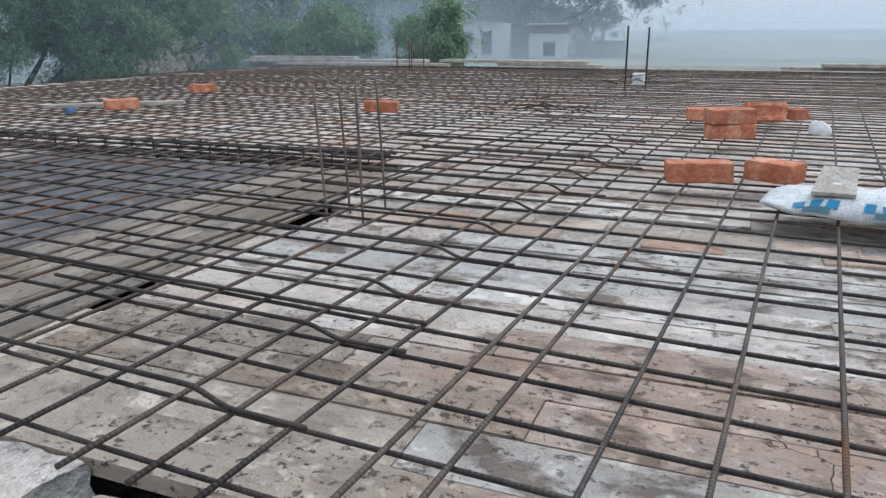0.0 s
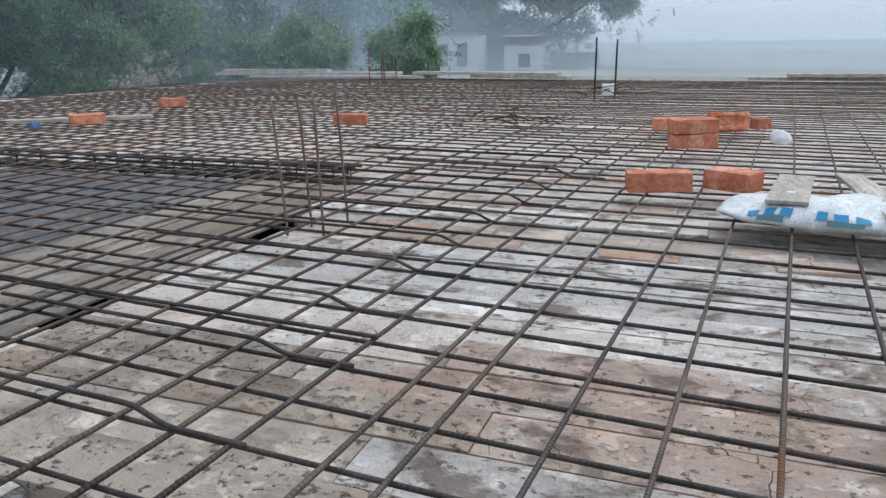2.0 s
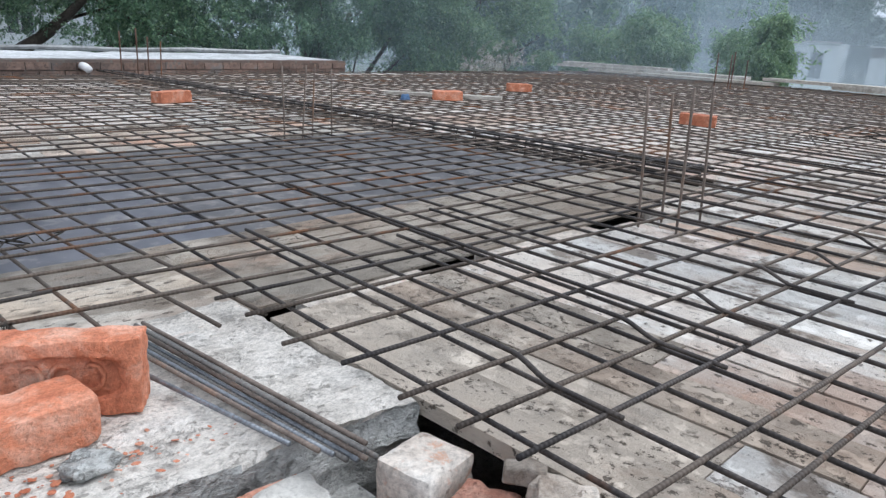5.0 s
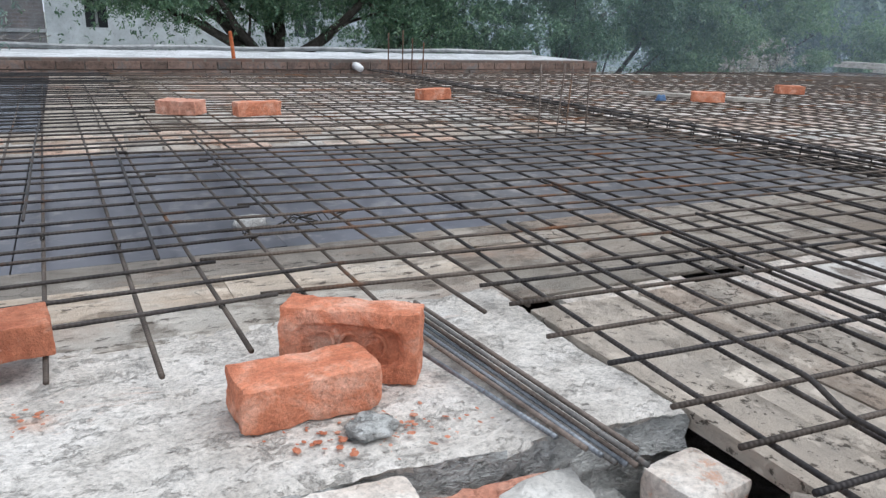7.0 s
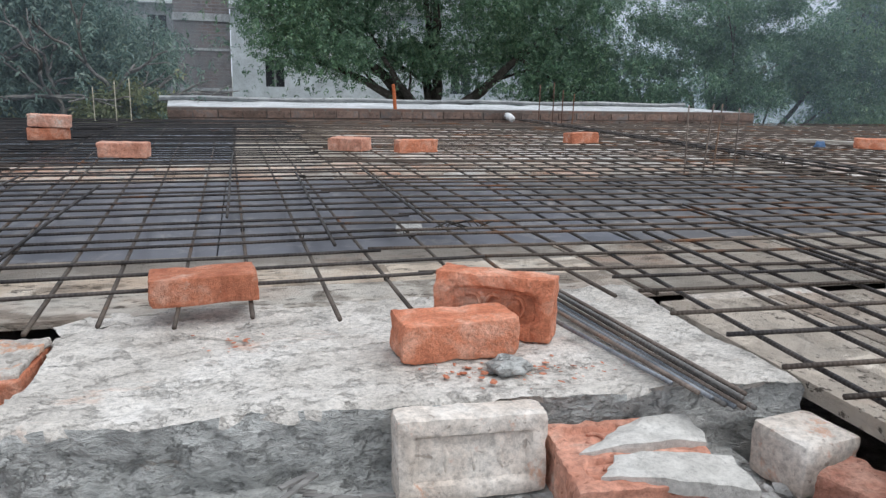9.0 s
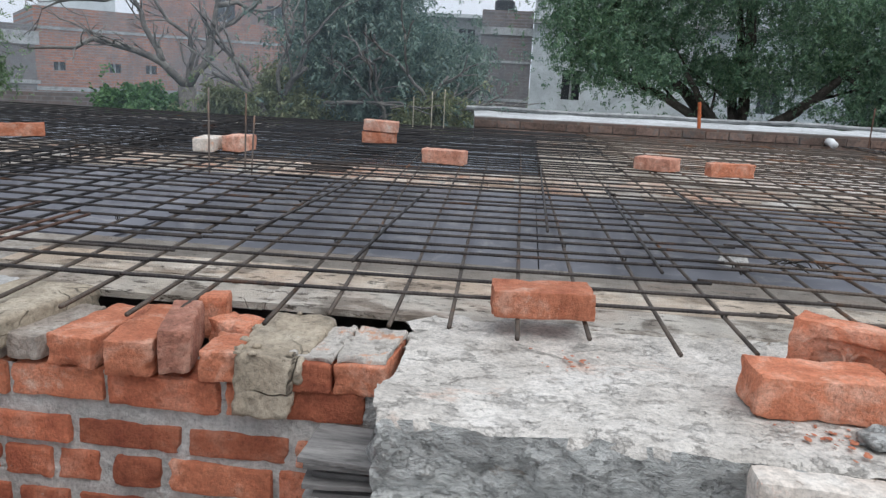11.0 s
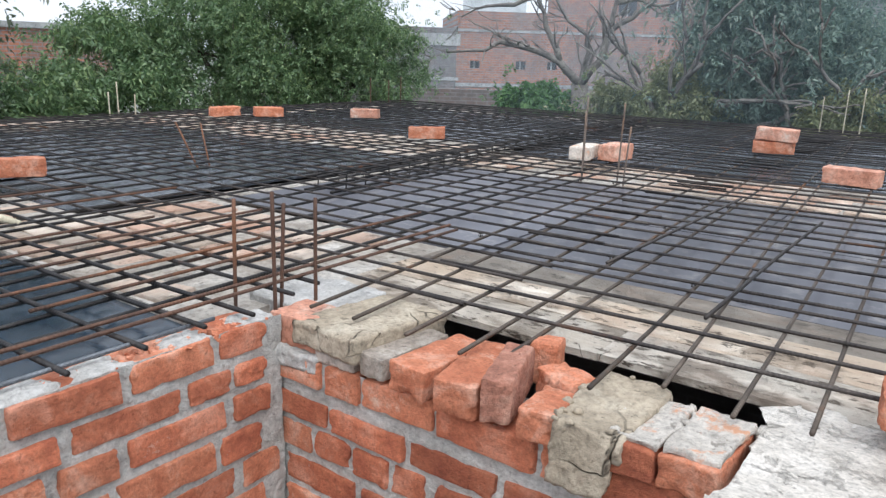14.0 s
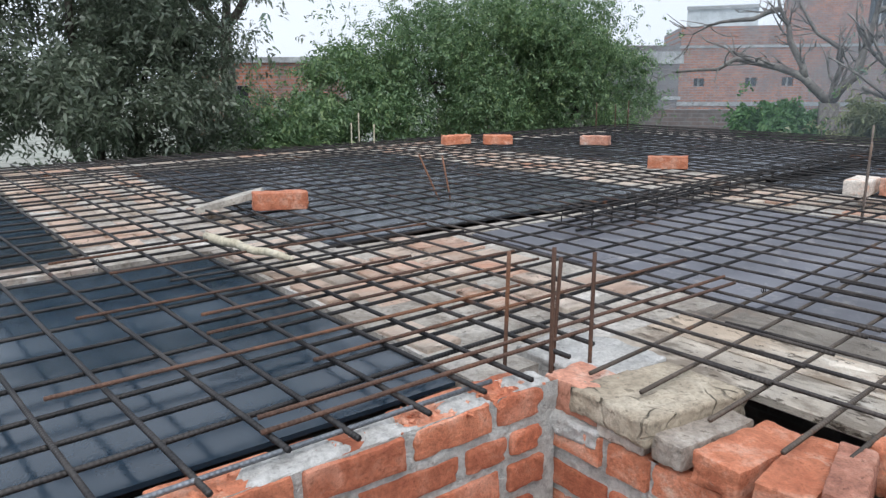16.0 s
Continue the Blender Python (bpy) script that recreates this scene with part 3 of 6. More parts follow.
# stair well: landing, the walls below and the strip behind the camera
structure("landing", box(-1.2, -2.0, -1.2, 0.84, 1.1, -1.05), CONCRETE_RAW, "rough concrete stair landing", "landing")
structure("wall_south", box(-1.34, -2.2, -3.4, 0.97, -2.0, -0.01), MORTAR, "mortared wall closing the stair well", "wall")
structure("floor_strip_south", box(-1.41, -4.4, -0.05, 0.95, -2.2, -0.012), TROD, "mortar bed behind the stair well", "floor")
structure("wall_east", box(0.84, -2.0, -3.4, 0.9, 0.84, -0.115), MORTAR, "low mortared wall beside the stair well", "wall")

# the cast concrete ledge
def ledge_mesh():
    nx, ny, nz = 150, 40, 14
    bm = bmesh.new()
    grid = {}

    def at(i, j, k):
        key = (i, j, k)
        if key not in grid:
            u, v, w = i / nx, j / ny, k / nz
            x = -0.262 + 1.212 * u
            front = 0.955 - 0.01 * u - 0.06 * u * u
            y = front + (1.47 - front) * v
            z = -0.30 * (1 - w)
            p = Vector((x, y, z))
            edge = min(u * nx, (1 - u) * nx, v * ny, (1 - v) * ny)
            rim = 1 if edge < 1 else 0
            d = noise.noise_vector(p * 9) * 0.014 + noise.noise_vector(p * 26) * 0.009
            d += noise.noise_vector(p * 60) * 0.006
            p += d * ((1.5 if u < 0.01 or u > 0.99 else 1.1) if (w < 1 and rim) else (1.5 if u < 0.01 else 0.55) if rim else 0.3)
            if j == 0 and w < 1:
                layer = noise.noise(Vector((p.x * 5, 3, p.z * 26))) * 0.014 + noise.noise(Vector((p.x * 30, 7, p.z * 40))) * 0.008
                p.y += layer * min(1, (1 - w) * 5)
            if w == 1:
                p.z += noise.noise(p * 5) * 0.006 - 0.006 * rim
                if u < 0.06 and v > 0.8:
                    p.x += 0.03 * noise.noise(p * 30)
            bm_v = bm.verts.new(p)
            grid[key] = bm_v
        return grid[key]

    for i in range(nx):
        for j in range(ny):
            bm.faces.new((at(i, j, nz), at(i + 1, j, nz), at(i + 1, j + 1, nz), at(i, j + 1, nz)))
    for k in range(nz):
        for i in range(nx):
            bm.faces.new((at(i, 0, k), at(i + 1, 0, k), at(i + 1, 0, k + 1), at(i, 0, k + 1)))
            bm.faces.new((at(i + 1, ny, k), at(i, ny, k), at(i, ny, k + 1), at(i + 1, ny, k + 1)))
        for j in range(ny):
            bm.faces.new((at(0, j + 1, k), at(0, j, k), at(0, j, k + 1), at(0, j + 1, k + 1)))
            bm.faces.new((at(nx, j, k), at(nx, j + 1, k), at(nx, j + 1, k + 1), at(nx, j, k + 1)))
    bm.normal_update()
    return bm


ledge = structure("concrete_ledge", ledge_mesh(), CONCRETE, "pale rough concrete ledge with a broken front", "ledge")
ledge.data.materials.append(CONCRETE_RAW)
# side faces: broken concrete, its tone also darkened to carry their shade
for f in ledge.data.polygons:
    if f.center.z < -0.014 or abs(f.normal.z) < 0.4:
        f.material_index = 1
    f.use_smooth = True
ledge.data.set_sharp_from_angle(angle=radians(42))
# the wall under it, whose top stands proud in front
structure("wall_under_ledge", box(-0.25, 0.66, -3.4, 0.84, 1.25, -0.118), CONCRETE_RAW, "crumbling masonry below the concrete ledge", "wall")

# zones of the shuttering: x0, x1, y0, y1, height
ZONES_BOARD = [  # with the way that the boards run
    (0.955, 1.1, 0.12, 1.33, 0.0, "y", 0.145, 1), (0.955, 1.1, -4.4, 0.12, 0.0, "y", 0.145), (1.1, 1.24, 0.46, 1.33, 0.0, "y", 0.14, 1), (1.1, 1.24, -4.4, 0.46, 0.0, "y", 0.14),
    (1.24, 1.38, 0.3, 1.33, 0.0, "y", 0.14, 1), (1.24, 1.38, -4.4, 0.3, 0.0, "y", 0.14), (1.38, 1.52, 0.7, 1.33, 0.0, "y", 0.14, 1), (1.38, 1.52, -4.4, 0.7, 0.0, "y", 0.14), (1.52, 2.36, -4.4, 1.33, 0.0, "y", 0.14), (2.70, 5.8, -4.4, 1.45, 0.0, "y", 0.2), (5.8, 11.85, -4.4, 8.15, 0.0, "y", 0.3),
    (3.36, 5.8, 1.45, 8.15, -0.002, "x", 0.26), (0.955, 3.16, 1.405, 1.95, -0.002, "x", 0.18, 1), (-1.34, 0.955, 1.432, 1.77, 0.0, "x", 0.169, 2), (-1.34, 0.955, 1.775, 1.955, -0.002, "x", 0.18, 3),
    (0.03, 0.8, 4.2, 7.7, 0.0, "y", 0.24, 1), (0.8, 3.16, 4.2, 7.7, 0.0, "y", 0.24), (-3.05, -2.88, -4.4, 0.67, -0.006, "y", 0.17)]
ZONES_SHEET = [
    (-1.88, 1.25, 1.96, 3.48, -0.008, 0.62, 0.76, 0), (-2.5, -1.885, 2.0, 3.48, -0.01, 0.62, 0.74, 0), (1.26, 3.16, 1.96, 3.48, -0.008, 0.63, 0.76, 3), (-2.5, 0.02, 4.24, 7.25, -0.008, 0.76, 0.75, 1),
    (-5.5, -2.73, 1.46, 3.55, -0.01, 0.69, 0.7, 1), (-5.75, -2.6, 4.46, 7.0, -0.01, 0.78, 0.84, 1), (-2.87, -1.41, -2.6, 1.045, -0.022, 0.73, 0.9, 2),
    (-5.75, -3.06, -2.6, 0.66, -0.022, 0.67, 0.8, 2)]
ZONES_BRICK = [
    (-2.5, 2.3, 3.49, 4.19), (2.305, 2.75, 3.62, 4.19), (2.755, 3.16, 3.49, 4.19), (-2.62, -2.51, 1.96, 3.48), (-2.62, -1.35, 1.055, 1.95), (-5.75, -2.51, 3.56, 4.23), (-5.75, -2.6, 4.24, 4.45), (-5.75, -2.89, 0.67, 1.45),
    (-6.08, -5.76, -2.6, 7.2), (2.37, 2.69, -4.4, 1.33), (-2.88, -2.63, 1.055, 1.45)]
wall_tops = [structure("floor_wall_top", box(x0, y0, -0.12, x1, y1, -0.012), TROD, "mortar-covered top of a brick wall between shuttering panels", "wall top") for x0, x1, y0, y1 in ZONES_BRICK]
boards = structure("floor_boards", box(1.3, -4.3, -0.09, 1.34, 1.2, -0.04), BARK, "cement-stained wooden shuttering boards", "boards")
sheets = structure("floor_sheets", box(-2.5, -2.6, -0.12, -2.44, 0.9, -0.08), BARK, "oiled dark steel shuttering plates", "plates")
structure("floor_trough", box(3.162, 1.46, -0.12, 3.358, 7.9, -0.035), TROD, "mortar-splashed bed under the beam cage", "floor")
structure("floor_rim_north", box(-5.75, 7.01, -0.06, -2.6, 7.26, -0.01), TROD, "mortar rim along the roof edge", "floor")
structure("floor_rim_west", box(-6.08, -4.4, -0.06, -1.42, -2.61, -0.012), TROD, "mortar bed along the roof edge", "floor")

# the neighbour's roof behind, a few degrees askew
NEXT = Matrix.Translation((-0.62, 7.72, 0)) @ Matrix.Rotation(radians(4.5), 4, "Z")
parapet = structure("parapet", box(0, 0, GROUND_Z, 7.2, 0.22, 0.15), PARAPET, "stained low brick parapet of the next roof", "parapet", NEXT)
bm = bmesh.new()
nx = 40
low = [bm.verts.new((7.2 * i / nx, 0.225, 0.152 + noise.noise(Vector((i * 0.6, 0, 0))) * 0.01)) for i in range(nx + 1)]
top = [bm.verts.new((7.2 * i / nx, 1.5 + noise.noise(Vector((i * 0.4, 3, 0))) * 0.12, 0.165 + noise.noise(Vector((i * 0.7, 5, 0))) * 0.02)) for i in range(nx + 1)]
back = [bm.verts.new((v.co.x, v.co.y + 0.02, -0.2)) for v in top]
fore = [bm.verts.new((v.co.x, v.co.y, -0.2)) for v in low]
for i in range(nx):
    bm.faces.new((low[i], low[i + 1], top[i + 1], top[i]))
    bm.faces.new((top[i], top[i + 1], back[i + 1], back[i]))
    bm.faces.new((fore[i], fore[i + 1], low[i + 1], low[i]))
structure("roof_next_door", bm, ROOF_LIME, "white limewashed flat roof next door", "roof", NEXT)
bm = bmesh.new()
tube(bm, [Vector((-0.1 + i * 0.5, 1.7, 0.19 + 0.01 * math.sin(i * 1.7))) for i in range(16)], [0.03] * 16, 6)
structure("roof_edge_pipe", bm, WALL_GREY, "grey pipe along the far roof edge", "pipe", NEXT)

# see-through sheets that paint distance haze: over the field, and thinner ones among the trees
def haze_sheet(dist, a0, a1, height, dense, thin, ends=(), label="see-through sheet painting haze over the field", colour=(0.72, 0.83, 0.93)):
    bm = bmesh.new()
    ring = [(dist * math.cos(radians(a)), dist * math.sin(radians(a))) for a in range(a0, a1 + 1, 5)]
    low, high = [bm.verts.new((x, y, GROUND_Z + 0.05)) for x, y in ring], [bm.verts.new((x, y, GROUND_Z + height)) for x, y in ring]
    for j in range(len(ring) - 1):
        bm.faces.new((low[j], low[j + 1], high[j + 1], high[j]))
    structure("backdrop_mist", bm, haze_sheet_stuff("painted_haze", GROUND_Z, GROUND_Z + height, dense, thin, colour, ends), label, "mist").visible_shadow = False


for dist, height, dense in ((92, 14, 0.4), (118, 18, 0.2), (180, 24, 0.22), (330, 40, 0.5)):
    haze_sheet(dist, -70, 65, height, dense, 0.0)
AMONG = "thin see-through sheet painting haze between the trees"
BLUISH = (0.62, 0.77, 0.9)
haze_sheet(9.4, 80, 130, 14, 0.08, 0.06, ((0, 0.5, -1.5), (0, -6.0, -4.0)), AMONG, BLUISH)
haze_sheet(12.6, 15, 75, 14, 0.14, 0.13, ((0, 4.5, 9.5), (1, 3.6, 6.0)), AMONG, BLUISH)
haze_sheet(16.3, 30, 80, 16, 0.24, 0.2, ((0, 3.5, 8.5), (1, 8.6, 10.4)), AMONG, BLUISH)
haze_sheet(19.3, 10, 80, 18, 0.3, 0.25, ((0, 3.0, 9.0), (1, 4.2, 8.0)), AMONG, BLUISH)
haze_sheet(18.5, 80, 170, 18, 0.15, 0.12, ((1, 5.0, 13.0), (0, 2.0, -5.0)), AMONG)

# ---- reinforcement ----
def bar_mesh(length, seed, radius=0.0047, wave=0.006, step=0.22, cranks=(), sides=6):
    """A mesh bar along its own x: slightly wavy; cranks: (from, to, rise) stretches that lie higher."""
    bm = bmesh.new()
    xs = {round(length * i / max(2, int(length / step)), 4) for i in range(max(2, int(length / step)) + 1)}
    for a, b, _ in cranks:
        xs |= {round(a + (b - a) * q / 6, 4) for q in range(7)}
    pts = []
    for x in sorted(v for v in xs if 0 <= v <= length + 0.001):
        d = noise.noise_vector(Vector((x * 0.9, seed * 5.3, 0.5))) * wave + noise.noise_vector(Vector((x * 0.25, seed * 2.1, 7.5))) * wave * 1.5
        z = d.z * 0.7
        for a, b, rise in cranks:
            k = min(max((x - a) / (b - a), 0), 1)
            k = k * k * (3 - 2 * k)
            z += rise * (1 - k)
        pts.append(Vector((x, d.y, z)))
    tube(bm, pts, [radius] * len(pts), sides)
    return bm


BAR_NAME, BAR_GROUP = "reinforcing_bar", "bars of the slab mesh"


def lay_bar(p0, p1, z, material, label, seed, radius=0.0047, cranks=(), wave=0.006):
    """One bar of the mesh from p0 to p1."""
    d = Vector((p1[0] - p0[0], p1[1] - p0[1], 0))
    return thing(BAR_NAME, label, "rebar", Matrix.Translation((p0[0], p0[1], z)) @ Matrix.Rotation(math.atan2(d.y, d.x), 4, "Z"),
                 bar_mesh(d.length, seed, radius, wave, cranks=cranks), material, BAR_GROUP, smooth=True)


Y_BARS_MID = [-1.165, -1.05, -0.895, -0.77, -0.69, -0.515, -0.414, -0.295, -0.178, -0.05, 0.08, 0.236, 0.373, 0.52, 0.65, 0.815, 0.915]
Y_ENDS_MID = [1.19, 1.2, 1.185, 1.18, 1.25, 1.2, 1.28, 1.25, 1.27, 1.24, 1.28, 1.23, 1.265, 1.32, 1.3, 1.272, 1.27]
Y_LEAN_MID = [-0.09, -0.085, -0.065, -0.06, -0.05, -0.06, -0.08, -0.045, -0.035, -0.012, -0.015, -0.018, -0.02, -0.01, 0.0, -0.04, -0.02]
Y_BARS_EAST = [0.895, 1.055, 1.2, 1.337, 1.463, 1.604, 1.745, 1.898, 2.02, 2.195]
X_BARS_EAST = [1.375, 1.265, 1.105, 0.99, 0.84, 0.72, 0.61, 0.47, 0.363, 0.198, 0.052, -0.10, -0.26]
Y_BARS_WEST = [-1.275, -1.375, -1.5, -1.675, -1.83, -1.98, -2.165]
X_BARS_MID = [1.474, 1.606, 1.73, 1.884, 1.95, 2.07, 2.205, 2.318, 2.455, 2.57, 2.69, 2.81, 2.95]
W_BARS = [1.3, 1.2, 1.07, 0.95, 0.82, 0.675, 0.565, 0.43, 0.29, 0.15]
L_Y, L_X = "dark ribbed steel bar of the slab reinforcement mesh", "dark ribbed steel cross bar lying on the mesh"
LEAN_Y = 0.06
k = 0
for x, y, lean in zip(Y_BARS_MID, Y_ENDS_MID, Y_LEAN_MID):
    k += 1
    lay_bar((x, y), (x + lean * (7.4 - y), 7.4), 0.037, REBAR_BROWN, L_Y, k)
while Y_BARS_WEST[-1] > -5.85:
    Y_BARS_WEST.append(Y_BARS_WEST[-1] - 0.145 + rng.uniform(-0.015, 0.015))
for x in Y_BARS_WEST:
    k += 1
    lay_bar((x, -2.5), (max(x - 0.45, -6.02), 7.2), 0.033, REBAR_WEST, L_Y, k, 0.0056)
while Y_BARS_EAST[-1] < 11.6:
    Y_BARS_EAST.append(Y_BARS_EAST[-1] + 0.15 + rng.uniform(-0.02, 0.02))
for x in Y_BARS_EAST:
    k += 1
    top = 8.0 if x > 3.2 else 7.6
    # far bars take the lighter steel: haze put into their colour
    lay_bar((x - LEAN_Y * 4.2, -4.2), (x + LEAN_Y * top, top), 0.037, REBAR_BROWN if x > 2.6 else REBAR, L_Y, k)
while X_BARS_EAST[-1] > -4.0:
    X_BARS_EAST.append(X_BARS_EAST[-1] - 0.155 + rng.uniform(-0.015, 0.015))
for y in X_BARS_EAST:
    k += 1
    x0 = 0.86 + rng.uniform(-0.02, 0.02)
    lay_bar((x0, y), (11.8, y + (0.025 * max(y, -0.8) - 0.083) * (11.8 - x0)), 0.049, REBAR_BROWN if k % 3 else REBAR, L_X, k)
while X_BARS_MID[-1] < 7.3:
    X_BARS_MID.append(X_BARS_MID[-1] + 0.132 + rng.uniform(-0.02, 0.02))
for i, y in enumerate(X_BARS_MID):
    k += 1
    lap = rng.uniform(0.3, 0.62)
    black = REBAR_WEST if y > 3.9 else REBAR
    # the western half sinks a little towards the stair well's corner, then runs on straight
    lay_bar((-1.15, y - 0.09), (lap + 0.03, y), 0.047, black, L_X, k)
    lay_bar((-6.0, y - 0.14 + rng.uniform(-0.03, 0.03)), (-0.9, y - 0.085), 0.049, black, L_X, k + 0.3)
    # eastern lengths lighter as well, with the haze in their colour
    lay_bar((lap, y + 0.01), (11.8, y - (0.9 if i == 0 else 0.5) + rng.uniform(-0.04, 0.04)), 0.048, REBAR_BROWN, L_X, k + 0.5)
while W_BARS[-1] > -2.4:
    W_BARS.append(W_BARS[-1] - 0.145 + rng.uniform(-0.015, 0.02))
for y in W_BARS:
    k += 1
    lay_bar((-6.0, y - 4.8 * (0.055 if y < 0.6 else 0.022) + rng.uniform(-0.03, 0.03)), (-1.215 + rng.uniform(-0.04, 0.02), y), 0.045, REBAR_WEST, L_X, k, 0.0056)
# cranked bars that come down from the top layer into the mesh
for x, y0, y1, r in ((1.066, 0.7, 1.7, 0.04), (1.365, 0.68, 1.45, 0.035), (1.615, 0.67, 1.6, 0.04), (1.912, 0.64, 1.5, 0.04), (2.17, 0.61, 1.75, 0.045), (2.46, 0.6, 1.5, 0.045),
                     (2.77, 0.57, 1.6, 0.05), (3.04, 0.55, 1.5, 0.05), (3.34, 0.52, 1.4, 0.05), (3.7, 0.5, 1.7, 0.05), (4.1, 0.6, 1.8, 0.05)):
    k += 1
    ln = y1 - y0 + 0.13
    thing(BAR_NAME, "cranked steel bar bent down into the mesh", "rebar",
          Matrix.Translation((x + LEAN_Y * (y1 - y0), y1, 0.054)) @ Matrix.Rotation(math.atan2(-1, -LEAN_Y), 4, "Z"),
          bar_mesh(ln, k, 0.0047, 0.004, cranks=((y1 - y0 - 0.09, y1 - y0, r * 0.6),)), REBAR, BAR_GROUP, smooth=True)
# lapped bars lying beside those of the mesh
for x, y0, y1 in ((1.482, 0.56, 2.2),):
    k += 1
    lay_bar((x, y0), (x + LEAN_Y * (y1 - y0), y1), 0.058, REBAR, "lapped steel bar tied beside the mesh", k)
for x, y0 in ((-0.45, 1.62), (0.02, 2.2), (0.29, 1.75), (0.6, 2.0), (-0.8, 1.9)):
    k += 1
    lay_bar((x, y0), (x + 0.01, y0 + rng.uniform(1.2, 2.2)), 0.058, REBAR, "lapped steel bar tied beside the mesh", k)
# rusty lapped ends over the west plates
for x, y0, m in ((-1.29, 0.55, REBAR_RUST), (-1.35, 0.57, REBAR_RUST), (-1.53, 0.77, REBAR_RUST), (-1.83, 0.66, REBAR_RUST), (-1.95, 0.69, REBAR_RUST), (-2.3, 0.73, REBAR_WEST),
                 (-1.65, 0.30, REBAR_RUST), (-2.12, 0.45, REBAR_RUST), (-2.5, 0.62, REBAR_RUST), (-2.75, 0.5, REBAR_RUST)):
    k += 1
    lay_bar((x, y0), (x - 0.02, y0 + rng.uniform(0.9, 1.5)), 0.057, m, "rust-brown bar end lapped over the mesh", k)
# the thick edge bar on the west wall
lay_bar((-1.238, -1.9), (-1.249, 1.0), 0.037, REBAR_BLUE, "grey ribbed bar lying along the wall top", 801, 0.005)

# knots of binding wire
bm = bmesh.new()
wr = random.Random(3)
cross = [(x + lean * (y - 1.2), y - 0.09 * max(0, 0.45 - x) / 1.6, 0.043) for x, lean in zip(Y_BARS_MID, Y_LEAN_MID) for y in X_BARS_MID[:16]]
cross += [(x - 0.046 * (y + 2.5), y + (0.055 if y < 0.6 else 0.022) * (x + 1.215), 0.039) for x in Y_BARS_WEST[:14] for y in W_BARS[:14]]
for x, y, z in cross:
    if wr.random() < 0.08:
        c = Vector((x, y, z + 0.001))
        for a in (0.78, 2.36):
            a += wr.uniform(-0.3, 0.3)
            u, w = Vector((math.cos(a), math.sin(a), 0)), Vector((0, 0, 1))
            ring = [c + (u * math.cos(q) * 0.006 + w * math.sin(q) * 0.0065) for q in (-0.6, 0.4, 1.2, 2.0, 2.8, 3.7, 4.7, 5.4)]
            tail = ring[-1] + Vector((wr.uniform(-0.004, 0.004), wr.uniform(-0.004, 0.004), 0))
            tube(bm, ring + [tail], [0.0013] * 9, 4)
thing("binding_wire", "thin dark wire knots tying the crossing bars", "wire", None, bm, WIRE, kind="stuff")


# starter bars of the columns
def starter_bars(label, feet, group="column starter bars", material=REBAR_RUST, radius=0.0045):
    cage = thing("column_bars", label, "rebar", Matrix.Translation((feet[0][0], feet[0][1], 0)), group=group)
    for i, (x, y, h, lx, ly) in enumerate(feet):
        bm = bmesh.new()
        n = 7
        tube(bm, [Vector((x - feet[0][0] + lx * (j / n) ** 1.3, y - feet[0][1] + ly * (j / n) ** 1.3, -0.12 + (h + 0.12) * j / n)) for j in range(n + 1)], [radius] * (n + 1), 6)
        part("bar", bm, material, cage, smooth=True)
    return cage


starter_bars("four brown column bars standing out of the mesh", [(2.314, 1.273, 0.445, -0.05, 0.0), (2.475, 1.277, 0.425, -0.045, 0.0), (2.319, 1.144, 0.455, -0.045, -0.015), (2.576, 1.188, 0.45, -0.05, 0.0)], material=REBAR_COLUMN)
starter_bars("rusty column bars at the corner of the stair well", [(-1.38, 1.155, 0.25, 0.0, 0.01), (-1.24, 1.155, 0.285, 0.0, 0.0), (-1.245, 1.28, 0.25, -0.015, 0.02), (-1.31, 1.23, 0.24, 0.01, 0.01)])
starter_bars("column bars above a dark pocket in the slab", [(2.43, 3.5, 0.37, 0, 0.02), (2.62, 3.52, 0.38, 0.02, 0), (2.47, 3.4, 0.38, 0.03, 0), (2.66, 3.39, 0.36, 0.01, 0.02)], material=REBAR_COLUMN)
starter_bars("column bars beside two pale bricks", [(-1.65, 3.53, 0.40, 0, 0.01), (-1.47, 3.55, 0.38, 0.01, 0), (-1.6, 3.42, 0.34, 0.0, 0), (-1.4, 3.45, 0.28, 0.02, 0)], material=REBAR_COLUMN)
starter_bars("two tall dark column bars near the field side", [(8.15, 1.18, 0.64, 0, 0), (8.36, 1.0, 0.62, 0.02, 0)], material=REBAR, radius=0.010)
starter_bars("thin column bars at the far roof edge", [(9.9, 4.6, 0.5, 0, 0), (10.1, 4.5, 0.48, 0, 0), (9.95, 4.4, 0.52, 0.02, 0), (10.15, 4.3, 0.42, 0, 0)], radius=0.008)
starter_bars("brown column bars against the low parapet", [(3.3, 7.72, 0.45, 0, 0), (3.45, 7.68, 0.48, 0, 0), (3.58, 7.72, 0.4, 0, 0), (3.68, 7.66, 0.36, 0.01, 0)], radius=0.007)
starter_bars("pale cement-coated column bars at the west edge", [(-5.95, 3.5, 0.22, 0, 0), (-5.9, 3.7, 0.2, 0.01, 0), (-6.02, 3.62, 0.3, 0, 0)], material=BAMBOO, radius=0.006)
starter_bars("pale column bars at the far west corner", [(-5.9, 6.7, 0.32, 0, 0), (-5.75, 6.85, 0.3, 0, 0), (-5.65, 6.95, 0.34, 0, 0)], material=REBAR_RUST, radius=0.006)
starter_bars("thin pale column bars at the north roof edge", [(-1.0, 7.15, 0.4, 0, 0), (-0.88, 7.17, 0.42, 0, 0), (-1.18, 7.15, 0.34, 0, 0)], material=BAMBOO, radius=0.005)


